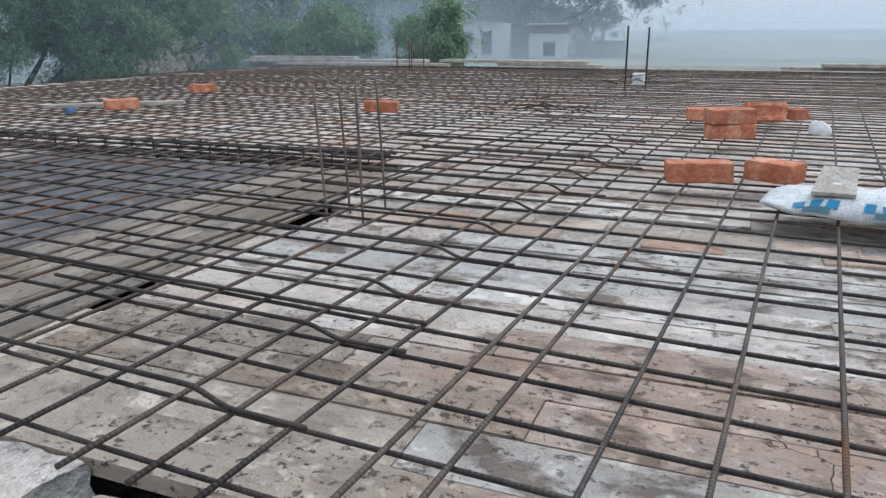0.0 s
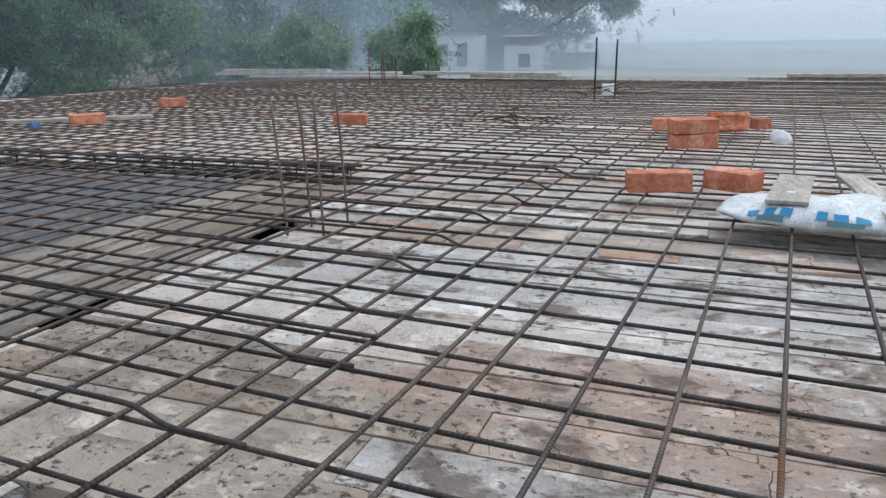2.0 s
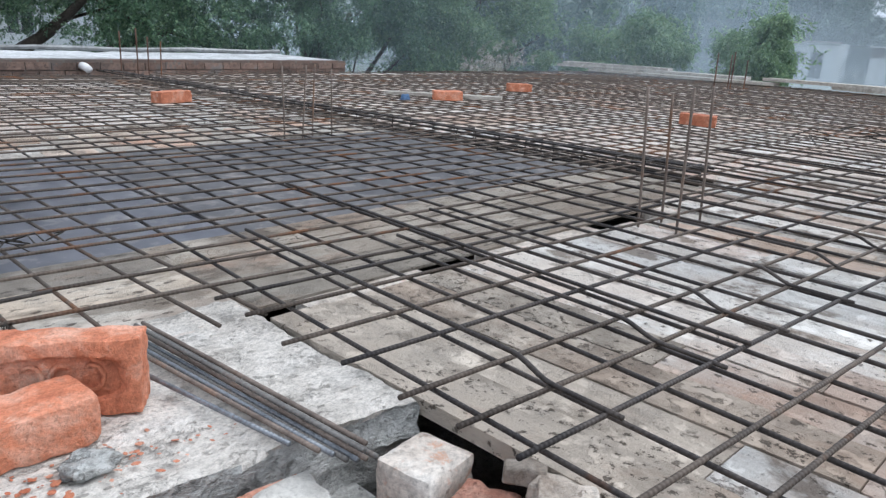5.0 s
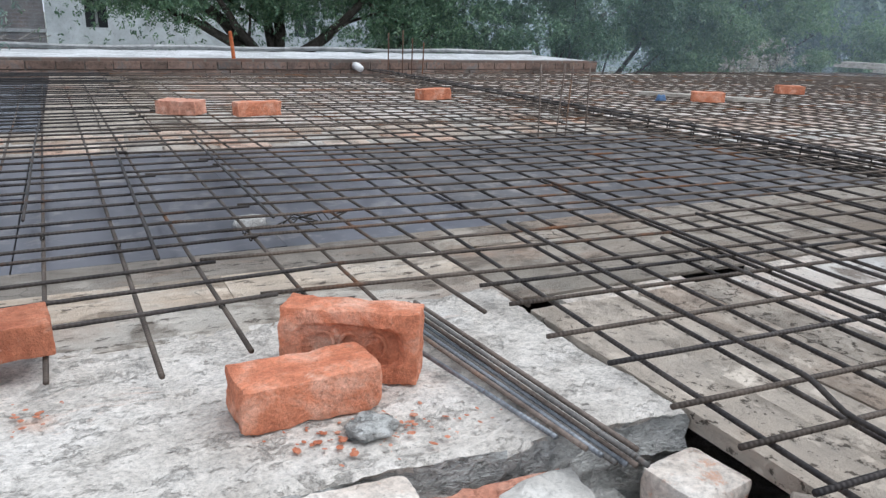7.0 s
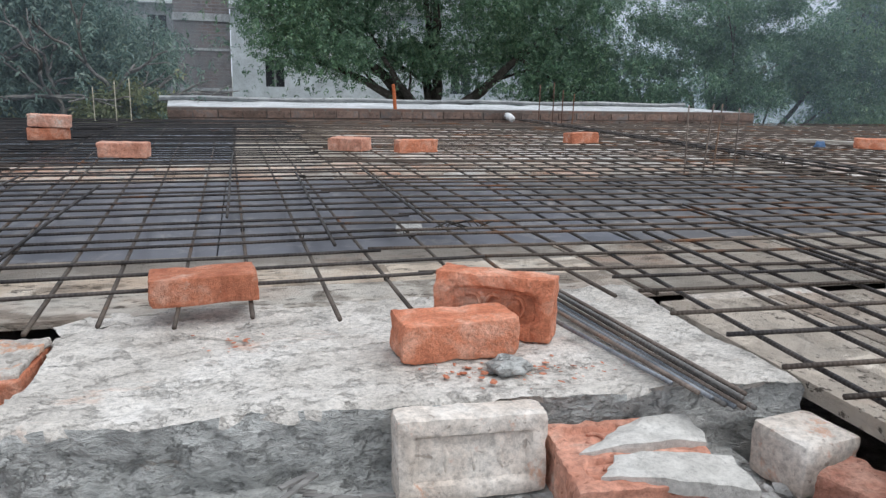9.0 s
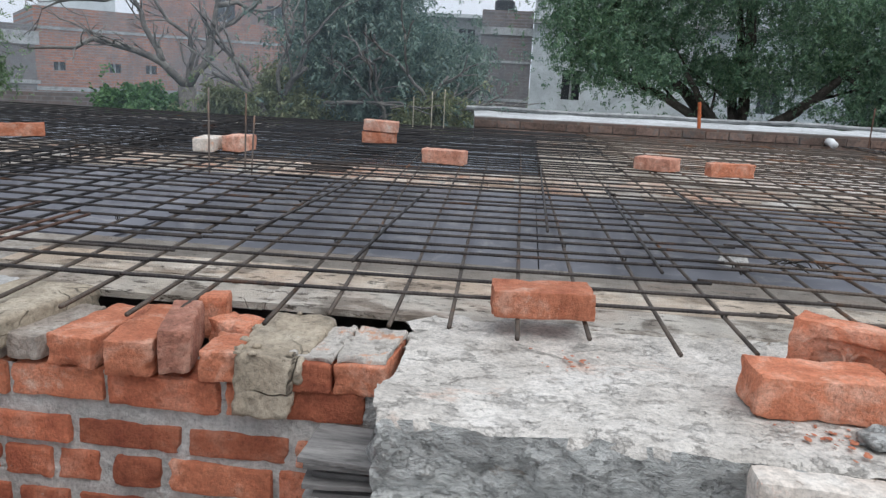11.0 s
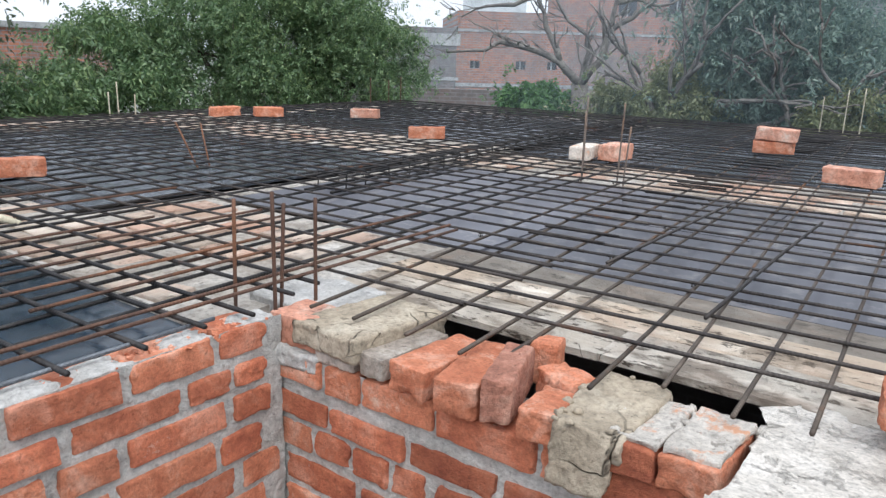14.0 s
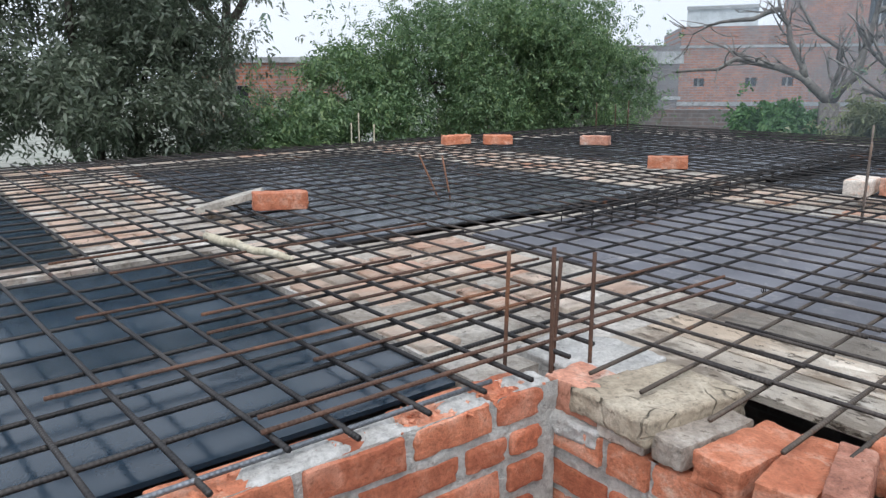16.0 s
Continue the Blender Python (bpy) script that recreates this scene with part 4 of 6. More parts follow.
def beam_cage(p0, p1, label, material):
    """A beam's cage lying in its trough: four long bars and the stirrups round them."""
    d = Vector((p1[0] - p0[0], p1[1] - p0[1], 0))
    cage = thing("beam_cage", label, "rebar cage", Matrix.Translation((p0[0], p0[1], 0.054)) @ Matrix.Rotation(math.atan2(d.y, d.x), 4, "Z"), group="beam cages")
    for yy, zz in ((-0.07, 0.0), (0.07, 0.0), (0.0, 0.004), (-0.07, -0.055), (0.07, -0.055)):
        ob = part("long_bar", bar_mesh(d.length, yy * 90 + zz * 31 + p0[0], 0.0065), material, cage, smooth=True)
        ob.location = (0, yy, zz)
    bm = bmesh.new()
    pts = [Vector((0, a, b)) for a, b in ((-0.08, 0.012), (0.08, 0.012), (0.08, -0.062), (-0.08, -0.062), (-0.08, 0.012))]
    tube(bm, pts, [0.0042] * 5, 5)
    loop = mesh_of("stirrup", bm, material)
    for i in range(int(d.length / 0.17)):
        piece("stirrup", loop, cage, pose(0.08 + 0.17 * i + rng.uniform(-0.02, 0.02), 0, 0, 0, rng.uniform(-6, 6), rng.uniform(-5, 5)))


beam_cage((-2.33, 2.35), (-2.7, 7.1), "rusty beam cage lying over the wall line", REBAR_WEST)
beam_cage((3.26, 1.5), (3.2, 7.9), "brown beam cage lying in its trough", REBAR)


# ---- loose bricks ----
def frog(w, h, marks, seed, curls=False):
    """The floor of a brick's sunk panel, with worn raised marks."""
    r = random.Random(seed)
    bm = bmesh.new()
    n = 8
    rows = [[bm.verts.new(((i / n - 0.5) * w, (j / n - 0.5) * h, noise.noise(Vector((i * 0.7, j * 0.7, seed))) * 0.0015)) for i in range(n + 1)] for j in range(n + 1)]
    for a, b in zip(rows, rows[1:]):
        for i in range(n):
            bm.faces.new((a[i], a[i + 1], b[i + 1], b[i]))
    for i in range(marks):
        cx = (i - (marks - 1) / 2) * w / marks * 0.8
        start, k = r.uniform(0.2, 1.2), 1.0 if i % 2 else -1.0
        if curls:
            arc = [Vector((cx + k * w * 0.1 * math.cos(start + 0.48 * j), h * 0.33 * math.sin(start + 0.48 * j), 0.002)) for j in range(11)]
        else:
            arc = [Vector((cx + r.uniform(-0.004, 0.004), (q / 3 - 0.5) * h * 0.66, -0.0015)) for q in range(4)]
        tube(bm, arc, [0.002] + [0.0038] * (len(arc) - 2) + [0.002], 6)
    return bm


def sink_panel(bm, size, face, deep, square):
    """Press a panel with rounded or square corners into one face of a finely cut brick."""
    sx, sy, sz = size
    w, h = sx * 0.72, (sy if face == "top" else sz) * 0.54
    for v in bm.verts:
        out = v.co.z - sz if face == "top" else -v.co.y - sy / 2
        if out < -0.008:
            continue
        a, b = abs(v.co.x) / (w / 2), abs(v.co.y if face == "top" else v.co.z - sz / 2) / (h / 2)
        d = max(a, b) if square else (a ** 4 + b ** 4) ** 0.25
        k = min(max((1.1 - d) / 0.1, 0), 1)
        if face == "top":
            v.co.z -= deep * k
        else:
            v.co.y += deep * k
    return w, h


def loose_brick(label, x, y, z, turn, material=BRICK, tilt=(0, 0), seed=1, size=(0.236, 0.113, 0.074), face=None, group="loose bricks", chips=4, rough=0.0035):
    """One brick; face: which side shows the sunk panel (top or front)."""
    square = material is BRICK_PALE
    bm = worn_box(*size, 0.0042 if not square else 0.011, 26 if face else 12, rough if not square else 0.0018, seed, chips)
    if face:
        w, h = sink_panel(bm, size, face, 0.009 if square else 0.011, square)
    ob = thing("brick", label, "brick", pose(x, y, z, tilt[0], tilt[1], turn), bm, material, group, smooth=True)
    ob.data.set_sharp_from_angle(angle=radians(34))
    if face:
        panel = part("frog", frog(w * 0.98, h * 0.96, 3, seed, not square), material, ob, "sunk panel with worn raised marks", smooth=True)
        panel.matrix_local = pose(0, 0, size[2] - (0.0085 if square else 0.0095)) if face == "top" else pose(0, -size[1] / 2 + (0.0085 if square else 0.0095), size[2] / 2, 90, 0, 0)
    return ob


RED = "orange-red clay brick lying on the bar mesh"
loose_brick("chipped orange brick lying on the concrete ledge", 0.418, 1.116, 0.004, 2, seed=11, size=(0.207, 0.1, 0.068), chips=9, rough=0.0026)
loose_brick("orange brick on edge with a sunk panel, on the ledge", 0.524, 1.196, 0.004, -33, seed=12, size=(0.222, 0.072, 0.117), face="front", tilt=(-3, 0))
loose_brick("orange brick resting on bar ends above the ledge", -0.008, 1.398, 0.041, 5, seed=13, size=(0.2, 0.112, 0.054), chips=9, rough=0.0022, tilt=(-2, -1))
loose_brick("whitewashed brick on edge leaning on the ledge", 0.376, 0.872, -0.118, -3, BRICK_PALE, seed=14, size=(0.222, 0.062, 0.125), face="front", tilt=(-4, 0))
loose_brick("rose-red limed brick lying flat below the ledge", 0.605, 0.848, -0.118, -4, BRICK_ROSE, seed=15, size=(0.225, 0.095, 0.078), face="top")
loose_brick("rose-red limed brick lying flat below the ledge", 0.59, 0.752, -0.118, -6, BRICK_ROSE, seed=16, size=(0.225, 0.108, 0.078), face="top")
loose_brick("pale cement-coated brick at the stair-well corner", 0.879, 0.785, -0.114, 8, BRICK_PALE, seed=17, size=(0.112, 0.104, 0.086))
loose_brick("dark broken red brick beside the dark gap", 0.872, 0.665, -0.114, 20, BRICK_DARK, seed=18, size=(0.09, 0.085, 0.07))
for i, (x, y, turn, s) in enumerate(((3.14, 0.165, -80, 21), (4.39, 0.085, -74, 23), (5.2, 0.24, -80, 24), (5.0, 2.41, -68, 25), (4.55, 4.36, -35, 26), (6.05, 4.83, -30, 27),
                                      (2.43, 4.82, 12, 28), (1.06, 4.16, 3, 29), (0.69, 4.30, -42, 30), (-0.5, 3.95, -6, 31), (-1.08, 5.03, 12, 32), (-3.0, 4.0, 35, 33), (-4.35, 4.89, 30, 34), (-4.94, 4.33, 60, 35),
                                      (-5.18, 4.07, 75, 36), (-3.21, 1.50, 68, 37))):
    loose_brick(RED, x, y, 0.054, turn, BRICK_ROSE if i in (8, 9, 12) else BRICK, (rng.uniform(-2, 2), rng.uniform(-2, 2)), s)
loose_brick("orange brick stacked on another", 4.39, 0.09, 0.131, -66, seed=38)
loose_brick("pale rose brick stacked on another", -1.07, 5.03, 0.131, 4, BRICK_ROSE, (0, 2), 39)
loose_brick("brick shortened to fit the camera's view, on the bar mesh", 3.235, -0.1, 0.054, 63, seed=22, size=(0.185, 0.113, 0.074))
loose_brick("brick on edge showing its sunk panel", 5.2, -0.1, 0.055, -70, seed=40, size=(0.236, 0.075, 0.113), face="front", tilt=(-18, 0))
loose_brick("brick standing tilted with its sunk panel showing", 1.54, -0.42, 0.058, -40, seed=41, face="top", tilt=(6, 12))
loose_brick("pale limed brick beside the column bars", -1.80, 3.86, 0.054, 100, BRICK_PALE, seed=42)
loose_brick("orange brick with a limed end", -1.66, 3.95, 0.054, 84, BRICK_ROSE, seed=43, size=(0.2, 0.113, 0.085))
loose_brick("broken half brick on the mesh", 5.36, -0.29, 0.054, 30, seed=44, size=(0.1, 0.1, 0.07))

# mortar and crumbs round the ledge
thing("mortar_lump", "grey lump of mortar against the brick", "mortar", pose(0.487, 1.018, 0.003, 0, 0, 10), blob(0.08, 0.055, 0.02, 5, 0.35, 4), CONCRETE_RAW, smooth=True)
def spread(corners, z, seed):
    """A flat slab of mortar, smoothed over a brick's end, with a torn rim."""
    mid = sum((Vector((x, y, 0)) for x, y in corners), Vector()) / 4
    c = [Vector((x, y, 0)) - mid for x, y in corners]
    bm = bmesh.new()
    n = 18
    rows = []
    for i in range(n + 1):
        row = []
        for j in range(n + 1):
            u, v = i / n, j / n
            p = (c[0] * (1 - u) + c[1] * u) * (1 - v) + (c[3] * (1 - u) + c[2] * u) * v
            rim = i in (0, n) or j in (0, n)
            p += noise.noise_vector(p * 38 + Vector((seed, 0, 0))) * (0.006 if rim else 0.003)
            p.z = 0.009 * min(1, u * 3) + 0.006 - 0.012 * max(0, u - 0.7) + noise.noise(p * 30 + Vector((0, 0, seed))) * 0.004 - (0.002 if rim else 0)
            row.append(bm.verts.new(p))
        rows.append(row)
    for p, q in zip(rows, rows[1:]):
        for j in range(n):
            bm.faces.new((p[j], q[j], q[j + 1], p[j + 1]))
    edge = [rows[i][0] for i in range(n + 1)] + rows[n][1:] + [rows[i][n] for i in range(n - 1, -1, -1)] + rows[0][n - 1:0:-1]
    low = [bm.verts.new((v.co.x, v.co.y, v.co.z - 0.02)) for v in edge]
    for i in range(len(edge)):
        k = (i + 1) % len(edge)
        bm.faces.new((edge[k], edge[i], low[i], low[k]))
    bmesh.ops.recalc_face_normals(bm, faces=bm.faces)
    ob = thing("mortar_spread", "smooth grey mortar spread over a brick end", "mortar", Matrix.Translation((mid.x, mid.y, z)), bm, MORTAR_PALE, "mortar spreads", smooth=True)
    ob.data.set_sharp_from_angle(angle=radians(40))


spread(((0.515, 0.80), (0.71, 0.785), (0.725, 0.872), (0.62, 0.87)), -0.042, 3)
spread(((0.515, 0.735), (0.695, 0.65), (0.715, 0.74), (0.56, 0.782)), -0.042, 5)
bm = bmesh.new()
cr = random.Random(5)
for _ in range(110):
    cx, cy = cr.choice(((0.545, 1.01), (0.42, 1.03), (0.57, 1.005), (0.05, 1.24), (0.47, 0.985), (0.62, 0.985)))
    s = cr.uniform(0.001, 0.0042) * cr.choice((0.5, 0.7, 1))
    q = Matrix.Translation((cx + cr.gauss(0, 0.035), cy + cr.gauss(0, 0.022), 0.004)) @ Matrix.Rotation(cr.random() * 6, 4, (cr.random() * 0.2, cr.random() * 0.2, 1)) @ Matrix.Diagonal((s * 2.4, s * 1.7, s * 0.35, 1))
    bmesh.ops.create_icosphere(bm, subdivisions=1, radius=1, matrix=q)
thing("brick_crumbs", "orange brick crumbs scattered on the ledge", "crumbs", None, bm, BRICK, kind="stuff")
bm = bmesh.new()
for _ in range(60):
    s = cr.uniform(0.004, 0.016)
    q = Matrix.Translation((cr.uniform(0.72, 0.93), cr.uniform(0.54, 0.78), -0.112)) @ Matrix.Rotation(cr.random() * 6, 4, (cr.random(), cr.random(), 1)) @ Matrix.Diagonal((s * 1.6, s * 1.2, s, 1))
    bmesh.ops.create_icosphere(bm, subdivisions=1, radius=1, matrix=q)
thing("rubble", "grey mortar rubble on the wall top", "rubble", None, bm, MORTAR, kind="stuff")
# the bundle of cut bars on the ledge
rods = [((0.70, 1.375), (0.752, 0.79)), ((0.69, 1.365), (0.741, 0.797)), ((0.712, 1.37), (0.762, 0.782)), ((0.68, 1.35), (0.731, 0.815)), ((0.724, 1.36), (0.772, 0.772)),
        ((0.668, 1.32), (0.722, 0.835)), ((0.645, 1.19), (0.70, 0.875)), ((0.705, 1.38), (0.756, 0.78)), ((0.718, 1.38), (0.767, 0.79))]
for i, (a, b) in enumerate(rods):
    d = Vector((b[0] - a[0], b[1] - a[1], 0))
    thing("cut_bar", "grey-blue cut reinforcing bar lying on the ledge", "rebar", Matrix.Translation((a[0], a[1], 0.014 + (0.011 if i > 6 else 0) + 0.001 * i)) @ Matrix.Rotation(math.atan2(d.y, d.x), 4, "Z"),
          bar_mesh(d.length, 900 + i, 0.004, 0.0015, 0.1, sides=8), (REBAR_BLUE, REBAR_GREY, REBAR_COLUMN)[i % 3], "bundle of cut bars", smooth=True)

# mud mortar on the wall top by the stair well
def mud(label, m, sx, sy, sz, seed, material=CLAY, rough=0.012):
    bed = thing("mud_mortar" if material == CLAY else "mortar_bed", label, "mortar", m, worn_box(sx, sy, sz, 0.008 if sz > 0.04 else 0.004, 14, rough * 0.6, seed, 5), material, smooth=True)
    r = random.Random(seed)
    for _ in range(6):
        side, along = r.choice((-0.48, 0.48)), r.uniform(-0.45, 0.45)
        x, y = (side, along) if r.random() < 0.5 else (along, side)
        q = r.uniform(0.006, 0.015)
        clod = part("clod", blob(q * 1.5, q * 1.2, q * 0.6, r.randint(1, 90), 0.5, 2), material, bed, smooth=True)
        clod.location = (x * sx, y * sy, sz - q * 0.25)


mud("cracked brown mud mortar capping the wall", pose(-1.055, 1.262, -0.03, 0, -2, -8), 0.205, 0.27, 0.052, 2, rough=0.006)
mud("cracked brown mud mortar slumping over the bricks", pose(-0.48, 1.235, -0.036, 5, 0, -4), 0.135, 0.21, 0.045, 3, rough=0.008)
mud("cracked mud mortar run down the wall face", pose(-0.485, 1.128, -0.105, -8, 0, 4), 0.10, 0.06, 0.115, 4)
mud("grey mortar over brick ends", pose(-0.41, 1.228, -0.007, 0, -2, -3), 0.094, 0.165, 0.014, 6, MORTAR_DUSTY, 0.009)
mud("grey mortar over brick ends", pose(-0.312, 1.228, -0.004, 0, -2, -3), 0.094, 0.165, 0.014, 7, MORTAR_DUSTY, 0.009)
mud("pale mortar round the column bars", pose(-1.29, 1.335, -0.06, 0, 0, 2), 0.27, 0.2, 0.068, 9, MORTAR, 0.012)
mud("grey mortar bedding the corner brick", pose(-1.175, 1.2, -0.088, 0, 0, 2), 0.16, 0.14, 0.042, 8, MORTAR, 0.012)
# thin wooden wedges under the ledge end
for i in range(7):
    thing("wood_wedge", "grey split wooden wedge stacked under the ledge", "wood wedge", pose(-0.30 + rng.uniform(-0.015, 0.01), 1.04 + rng.uniform(-0.02, 0.02), -0.16 + 0.0105 * i, rng.uniform(-2, 2), rng.uniform(-4, 4), rng.uniform(-8, 8)),
          worn_box(0.12, 0.12, 0.009, 0.0015, 2, 0.0015, 60 + i, 0), BOARD_OLD, "stacked wedges")
structure("wedge_shelf", box(-0.37, 0.98, -0.34, -0.25, 1.10, -0.162), MORTAR, "masonry step under the wedges", "wall")
# splinters on the wall top below the ledge
for i in range(9):
    thing("wood_splinter", "dry wood splinter on the wall top", "splinter", pose(0.16 + rng.uniform(-0.06, 0.09), 0.85 + rng.uniform(-0.05, 0.05), -0.112 + 0.004 * i, 0, rng.uniform(-6, 6), rng.uniform(-50, 50)),
          worn_box(rng.uniform(0.04, 0.1), 0.009, 0.004, 0, 1, 0.002, 80 + i, 0), BOARD_OLD, "splinters")
# plank ends beside the dark gap
for i, (x, y, a, b, t) in enumerate(((0.942, 0.645, 0.07, 0.04, -60), (0.935, 0.585, 0.09, 0.045, -75), (0.93, 0.50, 0.1, 0.04, -86), (0.915, 0.56, 0.09, 0.05, -60))):
    thing("board_end", "dusty broken lump of shuttering board", "board", pose(x, y, -0.03 + 0.003 * i, 3 * i - 4, 0, t), worn_box(a * 0.85, b, 0.026, 0.004, 5, 0.006, 50 + i, 5), BRICK_DUSTY, "board offcuts", smooth=True)


# ---- sack, boards, sticks ----
def sack_mesh():
    bm = bmesh.new()
    nu, nv = 40, 20
    rows = []
    for i in range(nu + 1):
        u = i / nu * 2 - 1
        w = 0.165 * (1 - abs(u) ** 5) ** 0.5 * (1 - 0.12 * u * u) + 0.045 * (abs(u) ** 6)
        h = 0.05 * (1 - abs(u) ** 3) ** 0.7 + 0.005
        ring = []
        for j in range(nv):
            a = 2 * math.pi * j / nv
            p = Vector((u * 0.32, math.cos(a) * w, math.sin(a) * h * (1.0 if math.sin(a) > 0 else 0.55)))
            p += noise.noise_vector(p * 9 + Vector((3, 1, 2))) * 0.018 + noise.noise_vector(p * 28) * 0.006
            p.z += 0.045
            ring.append(bm.verts.new(p))
        rows.append(ring)
    for a, b in zip(rows, rows[1:]):
        for j in range(nv):
            bm.faces.new((a[j], a[(j + 1) % nv], b[(j + 1) % nv], b[j]))
    bm.faces.new(list(reversed(rows[0])))
    bm.faces.new(rows[-1])
    return bm, rows


bm, rows = sack_mesh()
top_of = [[Vector(v.co) for v in r] for r in rows]
sack = thing("cement_sack", "white and blue woven cement sack, partly emptied, on the mesh", "sack", pose(2.74, -0.37, 0.036, 0, 0, -98), bm, SACK, smooth=True)


def printed(i0, i1, j0, j1, material, label):
    """A printed patch laid on the sack's skin."""
    bm = bmesh.new()
    grid = [[bm.verts.new(top_of[i][j % 20] + Vector((0, 0, 0.0025)) + (top_of[i][j % 20] - Vector((top_of[i][j % 20].x, 0, 0.04))).normalized() * 0.002) for j in range(j0, j1 + 1)] for i in range(i0, i1 + 1)]
    for a, b in zip(grid, grid[1:]):
        for j in range(j1 - j0):
            bm.faces.new((a[j], b[j], b[j + 1], a[j + 1]))
    part("print", bm, material, sack, label, smooth=True)


for i0 in (6, 9, 12, 18, 21, 24):
    printed(i0, i0 + 2, 8, 9, INK, "blue printed block")
for i0 in (8, 20):
    printed(i0, i0 + 5, 9, 10, INK_DARK, "slate printed line")
for m, size in ((pose(2.9, -0.27, 0.124, 0, 1, -8), (0.53, 0.115, 0.012)), (pose(2.82, -0.51, 0.118, 0, -2, 6), (0.72, 0.09, 0.012))):
    thing("board_offcut", "weathered grey board lying on the sack", "board", m, worn_box(*size, 0.002, 3, 0.003, 71, 2), BOARD, "boards on the sack")
for x, y, z, ln, w, t in ((11.5, -1.5, 0.06, 2.2, 0.3, 88), (11.4, -1.9, 0.11, 2.0, 0.28, 92), (11.5, 3.4, 0.12, 2.4, 0.25, 84), (11.4, 2.8, 0.075, 1.6, 0.25, 80), (11.6, 6.6, 0.11, 3.4, 0.22, 94), (11.5, 6.0, 0.06, 3.2, 0.22, 91), (11.6, 7.2, 0.155, 2.0, 0.2, 95)):
    thing("long_board", "pale long board stacked at the roof edge", "board", pose(x, y, z, 0, 0, t), worn_box(ln, w, 0.045, 0.003, 2, 0.006, int(y * 10) + 40, 1), BOARD, "stacked boards")
thing("thin_plank", "pale plank lying on the mesh behind a brick", "board", pose(4.75, 4.6, 0.054, 0, 0, -52), worn_box(1.0, 0.12, 0.025, 0.002, 2, 0.003, 91, 1), BOARD)
thing("thin_plank", "short grey plank beside a brick", "board", pose(-3.42, 1.36, 0.06, 0, -14, 62), worn_box(0.3, 0.11, 0.03, 0.003, 2, 0.004, 92, 2), BOARD)
bm = bmesh.new()
tube(bm, [Vector((-2.78 + 0.48 * i / 8, 1.01 + 0.09 * i / 8 + 0.006 * math.sin(i), 0.066 + 0.004 * math.cos(i * 2))) for i in range(9)], [0.014, 0.017, 0.016, 0.015, 0.014, 0.013, 0.013, 0.012, 0.008], 9)
thing("wood_pole", "cement-caked pale pole lying on the mesh", "pole", None, bm, BAMBOO, smooth=True)
for a, b in (((-3.2, 2.37, 0.0), (-3.44, 2.42, 0.21)), ((-3.17, 2.42, 0.0), (-3.38, 2.53, 0.2))):
    bm = bmesh.new()
    tube(bm, [Vector(a), Vector(a).lerp(Vector(b), 0.5), Vector(b)], [0.005] * 3, 6)
    thing("leaning_rod", "rusty rod leaning out of the mesh", "rod", None, bm, REBAR_RUST, "leaning rods", smooth=True)
thing("pale_stone", "pale lump of cement lying on the plates", "lump", pose(0.58, 2.2, -0.008), blob(0.1, 0.07, 0.028, 21, 0.4), MORTAR, smooth=True)
thing("pale_stone", "white plastic scrap on the mesh", "scrap", pose(4.72, -0.365, 0.05, 0, 0, 30), blob(0.16, 0.08, 0.07, 22, 0.35), PLASTIC, smooth=True)
thing("blue_rag", "small blue plastic rag on the mesh", "rag", pose(4.24, 4.53, 0.05), blob(0.1, 0.06, 0.04, 23, 0.4), BLUE_CLOTH, smooth=True)
bm = bmesh.new()
for i in range(12):
    a = cr.uniform(0, 6.28)
    c = Vector((5.4 + cr.gauss(0, 0.18), 1.42 + cr.gauss(0, 0.1), 0.06 + cr.uniform(0, 0.06)))
    tube(bm, [c, c + Vector((math.cos(a) * 0.15, math.sin(a) * 0.15, 0.03)), c + Vector((math.cos(a + 0.6) * 0.28, math.sin(a + 0.6) * 0.28, -0.01))], [0.004] * 3, 4)
thing("wire_tangle", "dark tangle of scrap wire on the mesh", "wire", None, bm, WIRE, kind="stuff")
bm = bmesh.new()
for i in range(7):
    a = cr.uniform(0, 6.28)
    c = Vector((0.71 + cr.gauss(0, 0.02), 1.97 + cr.gauss(0, 0.015), 0.05))
    tube(bm, [c, c + Vector((math.cos(a) * 0.05, math.sin(a) * 0.04, 0.012)), c + Vector((math.cos(a + 0.8) * 0.09, math.sin(a + 0.8) * 0.06, 0.0))], [0.002] * 3, 4)
thing("wire_tangle", "small coil of black binding wire", "wire", None, bm, WIRE, kind="stuff")
bm = bmesh.new()
for i in range(12):
    p = Vector((-2.9 + cr.uniform(-0.1, 0.1), 0.25 + cr.uniform(-0.12, 0.12), 0.06))
    tube(bm, [p, p + Vector((-0.25, cr.uniform(-0.08, 0.08), 0.05)), p + Vector((-0.5, cr.uniform(-0.12, 0.12), 0.03))], [0.006] * 3, 5)
thing("bar_offcuts", "heap of rusty bar offcuts", "rebar", None, bm, REBAR_RUST, kind="stuff")
